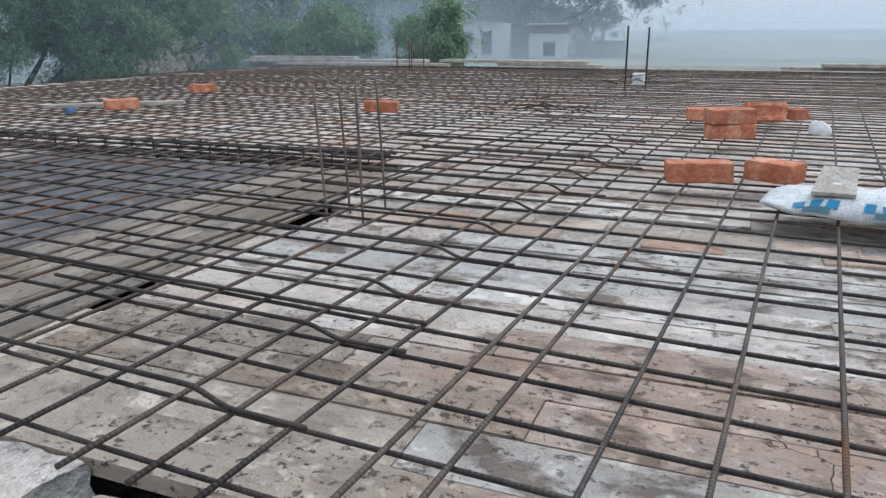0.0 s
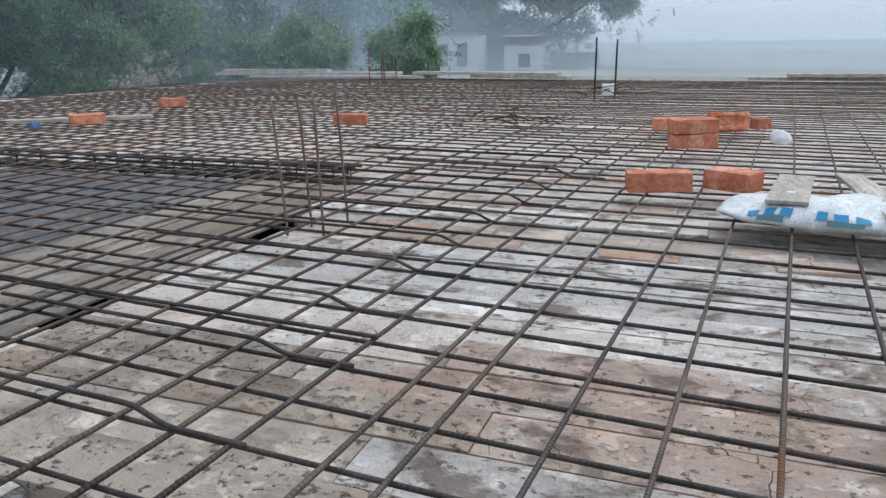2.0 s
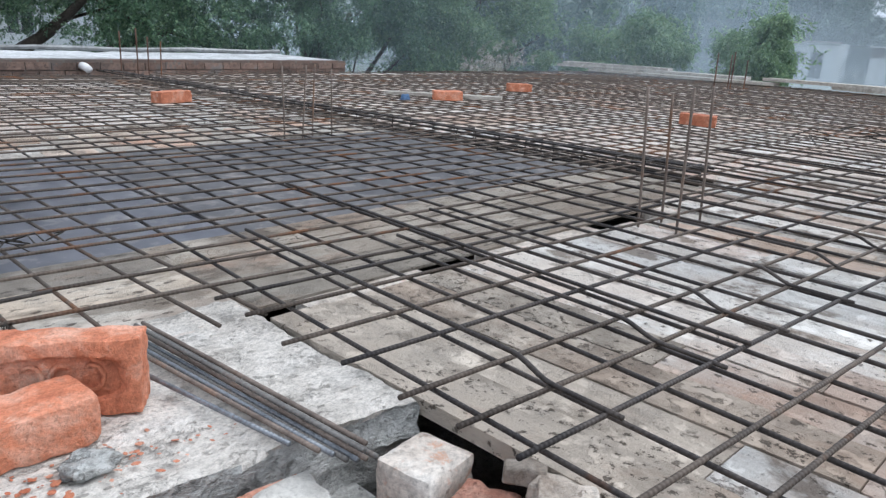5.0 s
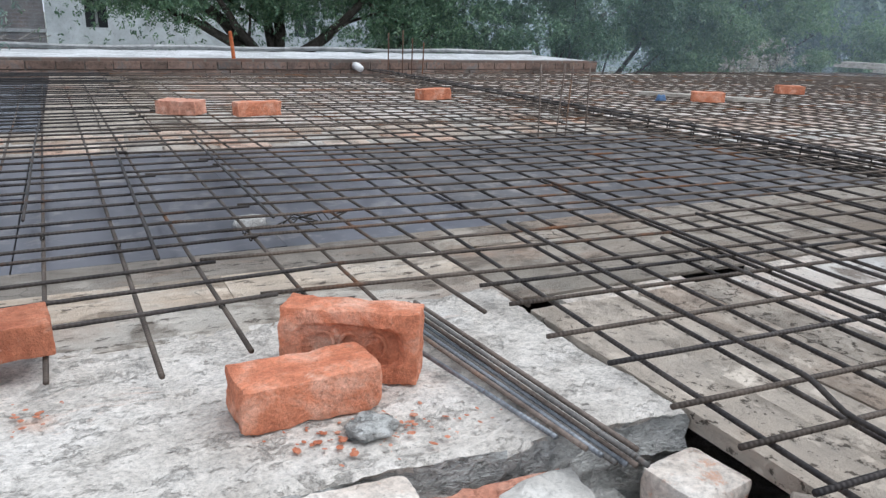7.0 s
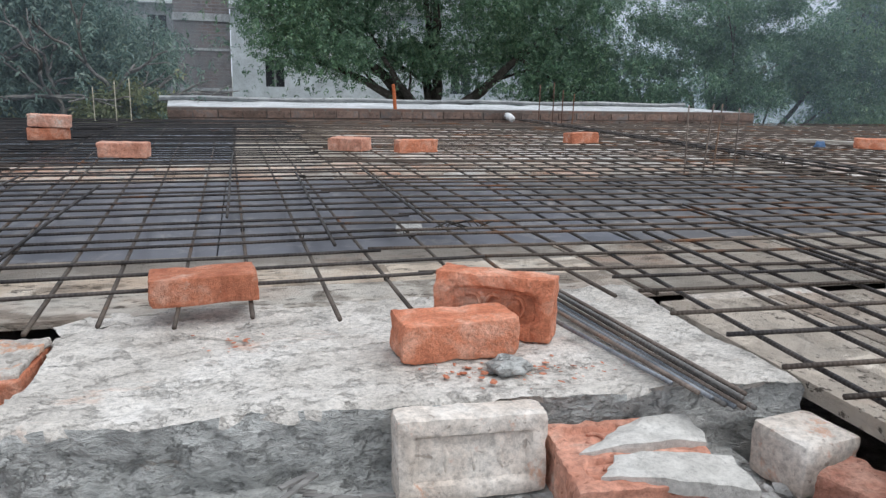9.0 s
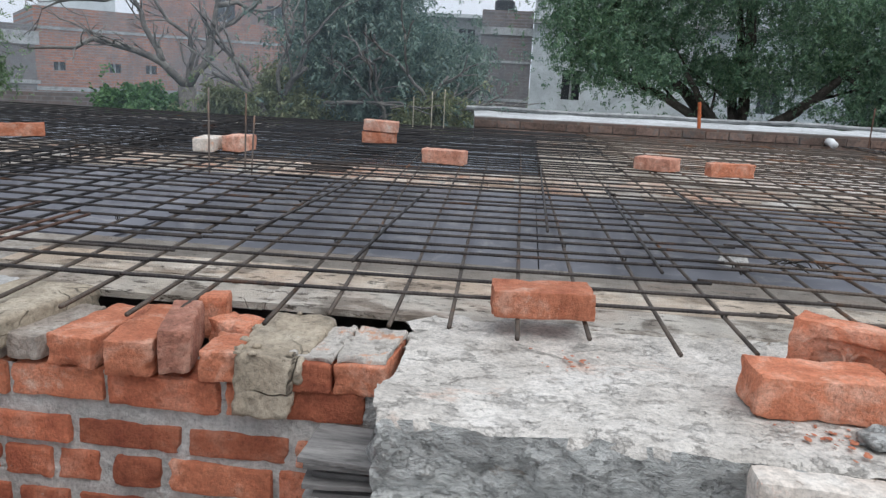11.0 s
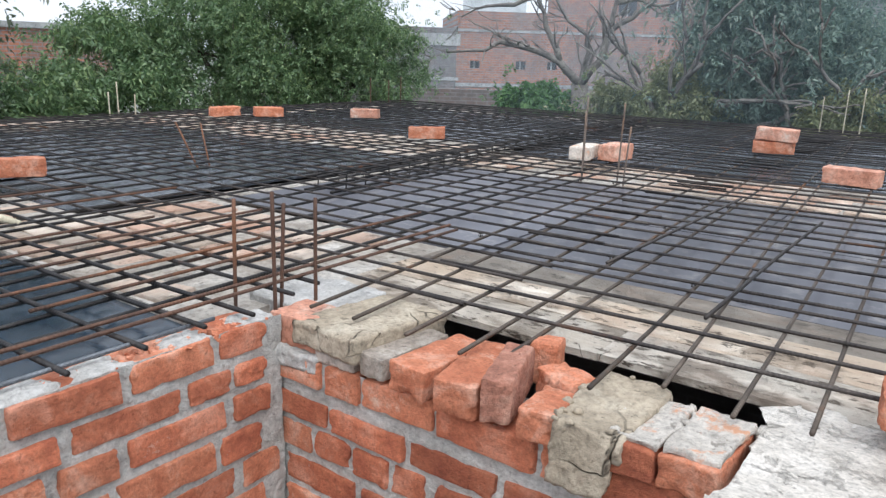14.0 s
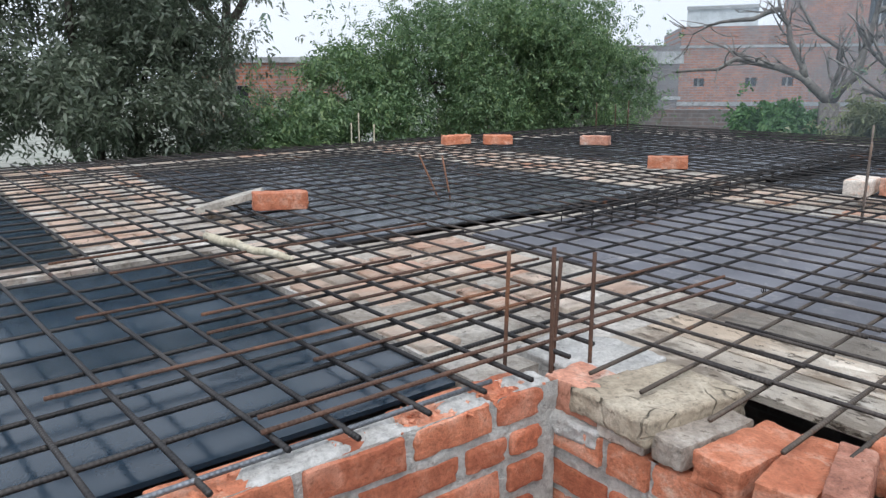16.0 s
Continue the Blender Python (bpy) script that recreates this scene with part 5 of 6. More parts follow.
# fittings at the parapet
bm = bmesh.new()
tube(bm, [Vector((1.72, 8.02, 0.14)), Vector((1.71, 8.02, 0.28)), Vector((1.695, 8.02, 0.42))], [0.02, 0.019, 0.018], 8)
thing("orange_post", "short orange-painted post on the parapet", "post", None, bm, ORANGE)
bm = bmesh.new()
tube(bm, [Vector((3.02, 8.03, 0.09)), Vector((3.02, 7.92, 0.09)), Vector((3.04, 7.86, 0.06))], [0.04, 0.04, 0.037], 10)
thing("drain_spout", "white plastic drain spout in the parapet", "pipe", None, bm, PLASTIC, smooth=True)
thing("junction_box", "white box between the tall column bars", "box", pose(8.26, 1.06, 0.05), worn_box(0.1, 0.12, 0.12, 0.01, 1, 0.003, 95, 0), PLASTIC)
bm = bmesh.new()
for i in range(16):
    c = Vector((8.3 + cr.gauss(0, 0.18), 1.05 + cr.gauss(0, 0.25), 0.06 + cr.uniform(0, 0.07)))
    a = cr.uniform(0, 6.28)
    tube(bm, [c, c + Vector((math.cos(a) * 0.18, math.sin(a) * 0.18, 0.04)), c + Vector((math.cos(a + 0.5) * 0.3, math.sin(a + 0.5) * 0.3, 0))], [0.004] * 3, 4)
thing("wire_tangle", "tangle of bars round the tall column bars", "wire", None, bm, WIRE, kind="stuff")

# ---- houses beyond ----
def house(name, label, m, w, d, h, material, storeys=(), windows=()):
    """A far house in its own axes: its front lies along x at y = 0, the base at z = 0. Openings are cut through the front."""
    h_ob = thing(name, label, "house", m)
    holes = sorted([(x, z, ww, hh) for x, z, ww, hh in windows])
    bm = bmesh.new()
    xs = sorted({0, w} | {x for x, _, ww, _ in holes} | {x + ww for x, _, ww, _ in holes})
    zs = sorted({0, h} | {z for _, z, _, hh in holes} | {z + hh for _, z, _, hh in holes})
    for x0, x1 in zip(xs, xs[1:]):
        for z0, z1 in zip(zs, zs[1:]):
            cx, cz = (x0 + x1) / 2, (z0 + z1) / 2
            if not any(x < cx < x + ww and z < cz < z + hh for x, z, ww, hh in holes):
                add_box(bm, x0, 0, z0, x1, 0.25, z1)
    bmesh.ops.remove_doubles(bm, verts=bm.verts, dist=0.001)
    part("wall", bm, material, h_ob)
    for b in ((0, 0.25, 0, 0.25, d, h), (w - 0.25, 0.25, 0, w, d, h), (0.25, d - 0.25, 0, w - 0.25, d, h)):
        part("wall", box(*b), material, h_ob)
    part("roof", box(0.25, 0.25, h - 0.35, w - 0.25, d - 0.25, h - 0.2), WALL_GREY, h_ob)
    for x, z, ww, hh in holes:
        win = part("window", box(x - 0.04, 0.03, z - 0.06, x + ww + 0.04, 0.12, z), WALL_GREY, h_ob)
        # near-black sheet paints the darkness of the room behind the opening
        part("pane", box(x, 0.16, z, x + ww, 0.2, z + hh), DARK, win)
        part("frame", box(x + ww / 2 - 0.03, 0.12, z, x + ww / 2 + 0.03, 0.155, z + hh), WALL_GREY, win)
    for z, t, proud, mat in storeys:
        part("band", box(-0.02, -proud, z, w + 0.02, -0.003, z + t), mat, h_ob)
    return h_ob


def facing(x0, y0, x1, y1, z):
    """Axes for a house whose front runs from (x0, y0) to (x1, y1), seen with its left end first."""
    return Matrix.Translation((x0, y0, z)) @ Matrix.Rotation(math.atan2(y1 - y0, x1 - x0), 4, "Z")


Z0 = GROUND_Z
house("brick_house", "bare brick house end with pale concrete bands", facing(-1.53, 21, -0.12, 21.05, Z0), 1.41, 6, 6.0, FRONT_DULL,
      storeys=((2.7, 0.18, 0.03, WALL_GREY), (3.55, 0.08, 0.03, WALL_GREY), (4.6, 0.06, 0.03, WALL_GREY), (5.35, 0.2, 0.05, WALL_GREY)))
white = house("white_house", "whitewashed house with a dark window", facing(-0.1, 21, 10.5, 20.2, Z0), 10.6, 7, 6.6, WALL_WHITE,
              windows=((0.87, 3.7, 0.5, 0.8), (6.0, 3.6, 0.6, 0.8), (8.2, 3.6, 0.6, 0.8)), storeys=((5.68, 0.1, 0.3, WALL_GREY), (6.5, 0.1, 0.12, WALL_GREY)))
house("shed_house", "low grey house with a flat sheet roof", facing(-3.75, 22.8, -1.65, 23, Z0), 2.1, 5, 5.9, WALL_GREY, storeys=((5.9, 0.1, 0.3, WALL_WHITE), (4.7, 0.1, 0.04, FRONT_DULL)), windows=((1.4, 4.9, 0.5, 0.7),))
house("long_brick_house", "weathered red brick house with three small windows", facing(-15.6, 22.15, -9.5, 27.5, Z0), 8.1, 6, 5.7, FRONT_RED,
      windows=((0.5, 3.75, 0.34, 0.26), (2.15, 3.75, 0.36, 0.28), (3.3, 3.76, 0.36, 0.28)), storeys=((3.1, 0.12, 0.04, WALL_GREY), (5.0, 0.08, 0.03, WALL_GREY)))
house("plain_house", "dull unplastered house behind the trees", facing(-18.6, 17.6, -15.65, 22.1, Z0), 5.6, 6, 5.1, FRONT_DULL, storeys=((3.3, 0.12, 0.04, WALL_GREY), (4.5, 0.4, 0.05, WALL_GREY)))
house("grey_house", "grey rendered house with a parapet", facing(-18.9, 27.2, -16.6, 28.6, Z0), 2.7, 5, 6.85, WALL_WHITE, storeys=((5.4, 0.6, 0.05, WALL_GREY), (6.7, 0.12, 0.1, WALL_GREY)))
house("tall_brick_house", "tall brick house with plastered bays", facing(-17.25, 31.7, -10.6, 34.5, Z0), 7.2, 6, 9.0, FRONT_RED, storeys=((5.3, 0.2, 0.05, WALL_GREY), (7.9, 0.2, 0.05, WALL_GREY)), windows=((3.2, 6.0, 0.8, 1.1), (5.4, 6.0, 0.7, 1.0)))
house("red_house", "brick house glimpsed between the trees", facing(-19.6, 7.0, -18.2, 10.6, Z0), 3.9, 5, 4.6, FRONT_RED, storeys=((4.5, 0.14, 0.1, WALL_GREY),), windows=((0.7, 3.1, 0.6, 0.8),))
structure("compound_wall", box(0, 0, 0, 11.0, 0.22, 3.4), FRONT_DULL, "long low dark brick compound wall", "wall", facing(-14.4, 10.9, -6.2, 16.4, Z0))
water = thing("roof_tank", "small dark water tank on the brick house", "tank", pose(-0.95, 21.5, Z0 + 5.85), None)
bm = bmesh.new()
bmesh.ops.create_cone(bm, cap_ends=True, segments=20, radius1=0.28, radius2=0.28, depth=0.42, matrix=Matrix.Translation((0, 0, 0.21)))
part("tank", bm, DARK, water)
bm = bmesh.new()
bmesh.ops.create_cone(bm, cap_ends=True, segments=20, radius1=0.28, radius2=0.1, depth=0.12, matrix=Matrix.Translation((0, 0, 0.48)))
part("lid", bm, DARK, water)
# small houses and a hut across the field
field_house = house("field_house", "small pale house with blue doors by the field", facing(109, 42.2, 110.2, 34.2, Z0), 8.1, 7, 5.2, WALL_WHITE, windows=((1.6, 0.6, 1.6, 3.4), (4.6, 0.6, 1.6, 3.4)), storeys=((5.2, 0.3, 0.4, WALL_GREY),))
house("white_hut", "low white hut with a tin roof by the field", facing(112.5, 31.0, 113.2, 25.4, Z0), 5.6, 6, 3.6, WALL_WHITE, windows=((2.2, 0.4, 1.8, 2.0),), storeys=((4.9, 0.2, 1.6, ROOF_LIME), (3.6, 1.3, -0.2, FRONT_DULL)))
house("back_hut", "dim low hut under the trees by the field", facing(119, 24.6, 120, 17.6, Z0), 7.0, 6, 2.4, WALL_GREY, storeys=((2.4, 0.2, 0.6, ROOF_LIME),))


# ---- trees ----
def leaves_mesh(name, pts, size, material, seed, spray=6, droop=0.35, long=2.6):
    """Sprays of leaflets round the given twig points, each leaflet a folded blade of its own."""
    r = np.random.default_rng(seed)
    pts = np.asarray(pts, float)
    n = len(pts)
    axis = r.normal(size=(n, 3)) + np.array((0, 0, -droop))
    axis /= np.linalg.norm(axis, axis=1)[:, None]
    side = np.cross(axis, r.normal(size=(n, 3)))
    side /= np.linalg.norm(side, axis=1)[:, None]
    verts, faces = [], []
    base = 0
    for s in range(spray):
        f = (s // 2 + 0.5) / (spray / 2)
        sg = 1 if s % 2 else -1
        root = pts + axis * (f * size * 2.2)[..., None] if isinstance(f, np.ndarray) else pts + axis * (f * size * 2.2)
        out = axis * 0.55 + side * sg + r.normal(size=(n, 3)) * 0.3
        out /= np.linalg.norm(out, axis=1)[:, None]
        across = np.cross(out, np.cross(axis, side) + r.normal(size=(n, 3)) * 0.5)
        across /= np.linalg.norm(across, axis=1)[:, None] + 1e-6
        ln = size * r.uniform(0.7, 1.3, n)[:, None]
        wd = ln / long
        tip = root + out * ln + np.array((0, 0, -1)) * ln * 0.25
        mid = root + out * ln * 0.45
        verts += [root, mid + across * wd / 2, tip, mid - across * wd / 2]
        idx = np.arange(n)
        faces.append(np.stack([base + idx, base + n + idx, base + 2 * n + idx, base + 3 * n + idx], 1))
        base += 4 * n
    v, f = np.concatenate(verts), np.concatenate(faces)
    me = bpy.data.meshes.new(name)
    me.vertices.add(len(v))
    me.vertices.foreach_set("co", v.ravel())
    me.loops.add(f.size)
    me.loops.foreach_set("vertex_index", f.ravel().astype(np.int32))
    me.polygons.add(len(f))
    me.polygons.foreach_set("loop_start", np.arange(0, f.size, 4, dtype=np.int32))
    me.update(calc_edges=True)
    me.validate()
    me.materials.append(material)
    return me


def crown_points(lobes, n, seed, shell=0.55, clump=0.35):
    """Twig points gathered in clumps on the outside of the crown's lobes, so that gaps stay between."""
    r = np.random.default_rng(seed)
    vol = np.array([l[3] * l[4] * l[5] for l in lobes]) ** 0.8
    hubs = []
    for l, q in zip(lobes, (vol / vol.sum() * n / 230).astype(int) + 5):
        d = r.normal(size=(q, 3)) + np.array((0, 0, 0.25))
        d /= np.linalg.norm(d, axis=1)[:, None]
        rad = r.uniform(shell, 1.0, (q, 1)) ** 0.7 * (1 + 0.2 * np.sin(d[:, :1] * 5 + l[0]) * np.cos(d[:, 1:2] * 4))
        hubs.append(np.array(l[:3]) + d * rad * np.array(l[3:6]))
    hubs = np.concatenate(hubs)
    pick = r.integers(0, len(hubs), n)
    # rounded, flattened sprays with their own size; an eighth of the twigs strays between them
    own = r.uniform(0.6, 1.3, len(hubs))[pick][:, None]
    d = r.normal(size=(n, 3))
    d /= np.linalg.norm(d, axis=1)[:, None]
    d *= (r.uniform(0.25, 1.0, (n, 1)) ** 0.5) * np.array((1.35, 1.35, 0.85)) * clump * 1.25 * own
    d[: n // 8] = r.normal(size=(n // 8, 3)) * clump * 1.6
    return hubs[pick] + d, hubs


def limb(bm, a, b, r0, r1, r, bend=0.15, n=6):
    d = (b - a).length
    w = Vector((r.gauss(0, 1), r.gauss(0, 1), r.gauss(0, 0.5))) * d * bend
    pts = [a.lerp(b, i / n) + w * math.sin(math.pi * i / n) * 0.5 + Vector((r.gauss(0, 1), r.gauss(0, 1), r.gauss(0, 1))) * d * 0.012 for i in range(n + 1)]
    tube(bm, pts, [r0 + (r1 - r0) * i / n for i in range(n + 1)], 7)
    return pts


def tree(name, label, foot, lobes, n, leaf, material, seed, trunk_r=0.2, fork=0.4, bark=None, spray=6, clump=0.35, long=2.6, droop=0.35, shell=0.55):
    r = random.Random(seed)
    t = thing(name, label, "tree", Matrix.Translation(foot))
    f = Vector(foot)
    bm = bmesh.new()
    cz = sum(l[2] for l in lobes) / len(lobes)
    cx, cy = sum(l[0] for l in lobes) / len(lobes), sum(l[1] for l in lobes) / len(lobes)
    top = Vector((f.x + (cx - f.x) * 0.4, f.y + (cy - f.y) * 0.4, f.z + (cz - f.z) * fork))
    limb(bm, Vector((0, 0, 0)), top - f, trunk_r, trunk_r * 0.75, r, 0.05)
    pts, hubs = crown_points(lobes, n, seed, shell, clump)
    for l in lobes:
        c = Vector(l[:3])
        arm = limb(bm, top - f, c - f, trunk_r * 0.55, trunk_r * 0.2, r, 0.15)
        for h in r.sample(list(hubs), min(len(hubs), 9)):
            h = Vector(h)
            if (h - c).length < max(l[3:6]) * 1.2:
                limb(bm, arm[r.randint(2, 6)], h - f, trunk_r * 0.16, trunk_r * 0.05, r, 0.15, 4)
    part("trunk", bm, bark or BARK, t, smooth=True)
    me = leaves_mesh("crown", pts - np.array(foot), leaf, material, seed, spray, droop, long)
    crown = new("crown", me)
    crown.parent = t
    return t


tree("neem_tree", "large dark-green neem tree with a forked trunk", (3.7, 13.45, Z0), [(1.35, 13.5, 1.5, 1.0, 1.1, 0.85), (1.0, 13.6, 2.3, 0.9, 1.0, 0.7), (1.35, 13.4, 0.85, 0.9, 0.9, 0.45), (3.4, 13.5, 2.3, 2.1, 2.0, 1.5), (5.7, 12.7, 1.5, 1.5, 1.5, 1.2), (2.5, 13.0, 0.85, 1.2, 1.0, 0.5), (4.9, 13.1, 0.75, 1.6, 1.3, 0.7), (3.7, 13.8, 3.5, 2.0, 1.8, 1.2), (6.4, 12.6, 0.5, 1.1, 1.1, 0.8)], 34000, 0.053, NEEM, 1, 0.2, 0.62, clump=0.38, long=1.9, droop=0.1, shell=0.35)
tree("mango_tree", "dense mango tree with long drooping leaves", (-2.3, 10.8, Z0), [(-2.65, 10.6, 1.0, 0.8, 0.9, 0.9), (-1.75, 10.7, 0.45, 0.85, 0.9, 0.75), (-2.85, 10.6, 0.2, 0.75, 0.8, 0.7), (-2.45, 10.5, 1.75, 0.6, 0.7, 0.5)], 16000, 0.07, MANGO, 2, 0.14, 0.6, clump=0.33, long=3.2, droop=0.7, spray=8, shell=0.35)
tree("leafy_tree", "leafy green tree behind the parapet end", (8.3, 11.9, Z0), [(7.9, 11.8, 0.3, 1.1, 1.2, 1.1), (9.1, 11.4, 0.9, 1.2, 1.2, 1.3), (8.5, 12.0, 1.9, 1.4, 1.3, 1.2), (10.0, 11.4, 0.4, 1.0, 1.0, 1.0)], 14000, 0.065, NEEM, 3, 0.16, 0.5, clump=0.25, long=3.0)
tree("hazy_tree", "soft green tree in the haze", (11.0, 10.9, Z0), [(10.7, 11.0, 0.4, 1.1, 1.1, 1.0), (11.6, 10.7, 0.9, 1.2, 1.1, 1.2), (11.0, 11.6, 2.0, 1.5, 1.4, 1.1), (12.6, 10.2, 0.5, 0.9, 0.9, 0.9)], 11000, 0.068, ROUND, 4, 0.16, 0.5, clump=0.25)
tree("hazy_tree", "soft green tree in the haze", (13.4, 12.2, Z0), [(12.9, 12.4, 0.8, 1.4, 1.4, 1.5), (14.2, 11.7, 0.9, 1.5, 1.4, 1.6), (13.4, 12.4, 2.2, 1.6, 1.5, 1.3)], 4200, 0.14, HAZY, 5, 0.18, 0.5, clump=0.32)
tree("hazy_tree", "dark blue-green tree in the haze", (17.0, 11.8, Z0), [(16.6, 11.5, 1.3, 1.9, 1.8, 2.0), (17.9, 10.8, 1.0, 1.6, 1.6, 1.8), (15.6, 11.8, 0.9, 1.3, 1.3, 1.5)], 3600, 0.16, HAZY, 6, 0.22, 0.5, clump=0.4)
tree("round_tree", "round bushy tree at the field corner", (14.8, 8.9, Z0), [(14.5, 9.1, 0.2, 0.85, 0.9, 0.8), (15.0, 8.6, 0.55, 0.75, 0.75, 0.6)], 3200, 0.1, ROUND, 7, 0.12, 0.5, clump=0.2)
tree("round_tree", "round bushy tree at the field corner", (16.0, 6.6, Z0), [(15.95, 6.7, 0.1, 0.75, 0.75, 0.7), (16.05, 6.55, 0.65, 0.6, 0.6, 0.5)], 2800, 0.1, ROUND, 8, 0.12, 0.5, clump=0.2)
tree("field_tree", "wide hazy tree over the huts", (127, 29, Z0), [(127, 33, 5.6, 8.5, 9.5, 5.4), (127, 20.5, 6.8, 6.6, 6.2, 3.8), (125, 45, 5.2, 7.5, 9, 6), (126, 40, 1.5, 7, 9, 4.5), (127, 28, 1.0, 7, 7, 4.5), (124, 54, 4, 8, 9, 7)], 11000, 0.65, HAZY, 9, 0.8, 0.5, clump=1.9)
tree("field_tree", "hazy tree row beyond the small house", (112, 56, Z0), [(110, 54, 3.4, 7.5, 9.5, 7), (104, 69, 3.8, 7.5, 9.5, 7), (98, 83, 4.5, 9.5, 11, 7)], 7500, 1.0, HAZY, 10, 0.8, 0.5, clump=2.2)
tree("west_tree", "broad bushy neem tree at the roof edge", (-8.0, 7.4, Z0), [(-7.2, 7.9, 0.35, 0.9, 0.95, 0.9), (-7.9, 7.2, 0.75, 1.1, 1.15, 1.0), (-8.5, 6.2, 0.55, 0.95, 1.0, 0.95), (-7.5, 7.6, 1.1, 0.8, 0.85, 0.55), (-7.7, 6.8, -0.1, 0.9, 0.9, 0.7)], 27000, 0.044, OLIVE, 11, 0.15, 0.5, clump=0.27, long=2.2, droop=0.1, shell=0.4)
tree("west_bush", "light green shrubs along the roof edge", (-8.7, 4.6, Z0), [(-8.4, 5.0, -0.15, 0.8, 0.8, 0.6), (-8.8, 4.2, -0.3, 0.7, 0.7, 0.5), (-8.3, 3.5, -0.4, 0.7, 0.7, 0.5), (-8.9, 5.3, 0.35, 0.7, 0.7, 0.55), (-9.3, 4.5, -0.1, 0.6, 0.6, 0.45)], 10000, 0.065, OLIVE, 12, 0.09, 0.5, clump=0.22)
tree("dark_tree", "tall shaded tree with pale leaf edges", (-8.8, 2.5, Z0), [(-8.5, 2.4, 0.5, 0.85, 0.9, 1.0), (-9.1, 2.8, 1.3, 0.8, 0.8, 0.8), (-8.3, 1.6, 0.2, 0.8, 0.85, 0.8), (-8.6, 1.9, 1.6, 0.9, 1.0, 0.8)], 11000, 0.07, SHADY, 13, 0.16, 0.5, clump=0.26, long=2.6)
tree("tall_tree", "tall thin-leaved tree against the sky", (-13, 5.2, Z0), [(-12.8, 5.2, 3.2, 1.5, 1.6, 1.1), (-13.2, 3.9, 2.8, 1.3, 1.4, 1.1), (-12.4, 6.2, 3.0, 0.9, 1.0, 0.6)], 2600, 0.13, MANGO, 14, 0.15, 0.75, clump=0.35, droop=0.9)
tree("creeper_bush", "bright green creeper heaped on the wall", (-5.95, 10.7, Z0), [(-5.95, 10.55, -0.15, 0.45, 0.4, 0.3), (-5.6, 10.7, -0.25, 0.4, 0.35, 0.3)], 2600, 0.075, CREEPER, 15, 0.05, 0.6, clump=0.1, long=1.6)
# a banana-like clump by the west edge
banana = thing("broadleaf_plant", "broad grey-green leaves by the roof edge", "plant", pose(-7.9, 1.1, Z0))
bm = bmesh.new()
tube(bm, [Vector((0, 0, 0)), Vector((0.05, 0, 1.6)), Vector((0.0, 0.1, 3.0))], [0.12, 0.1, 0.07], 8)
tube(bm, [Vector((0.3, 0.4, 0)), Vector((0.3, 0.42, 1.8)), Vector((0.34, 0.45, 3.1))], [0.06, 0.05, 0.04], 7)
part("stem", bm, BARK_PALE, banana, smooth=True)
br = random.Random(9)
for i in range(9):
    a = br.uniform(0, 6.28)
    bm = bmesh.new()
    prev = None
    for j in range(9):
        f = j / 8
        c = Vector((math.cos(a), math.sin(a), 0)) * (1.3 * f) + Vector((0, 0, 3.0 + 0.9 * f - 1.5 * f * f))
        w = Vector((-math.sin(a), math.cos(a), 0)) * (0.26 * math.sin(math.pi * (0.08 + 0.9 * f)))
        row = [bm.verts.new(c - w + Vector((0, 0, -0.04))), bm.verts.new(c), bm.verts.new(c + w + Vector((0, 0, -0.04)))]
        if prev:
            bm.faces.new((prev[0], prev[1], row[1], row[0]))
            bm.faces.new((prev[1], prev[2], row[2], row[1]))
        prev = row
    part("leaf", bm, BUSH, banana, smooth=True)


def bare_tree(name, label, foot, first, seed, spread, r0, levels=4):
    """A leafless tree: a trunk that forks again and again."""
    r = random.Random(seed)
    t = thing(name, label, "tree", Matrix.Translation(foot))
    bm = bmesh.new()
    f = Vector(foot)

    def grow(a, d, ln, rad, level):
        b = a + d * ln
        pts = limb(bm, a, b, rad, rad * 0.68, r, 0.16, 5)
        if level <= 0:
            return
        for _ in range(3 if level > 2 else 2):
            q = Vector((r.gauss(0, 1), r.gauss(0, 1), r.gauss(0.15, 0.6))) * spread
            grow(pts[r.choice((3, 4, 5, 5))], (d + q).normalized(), ln * r.uniform(0.55, 0.85), rad * r.uniform(0.55, 0.72), level - 1)

    p = [Vector((0, 0, 0)), Vector(first[0]) - f]
    tube(bm, [p[0], p[0].lerp(p[1], 0.5) + Vector((0.05, 0, 0)), p[1]], [r0 * 1.25, r0 * 1.05, r0], 9)
    for tip in first[1:]:
        d = Vector(tip) - Vector(first[0])
        grow(p[1], d.normalized(), d.length, r0 * 0.72, levels)
    part("limb", bm, BARK_PALE, t, smooth=True)
    return t


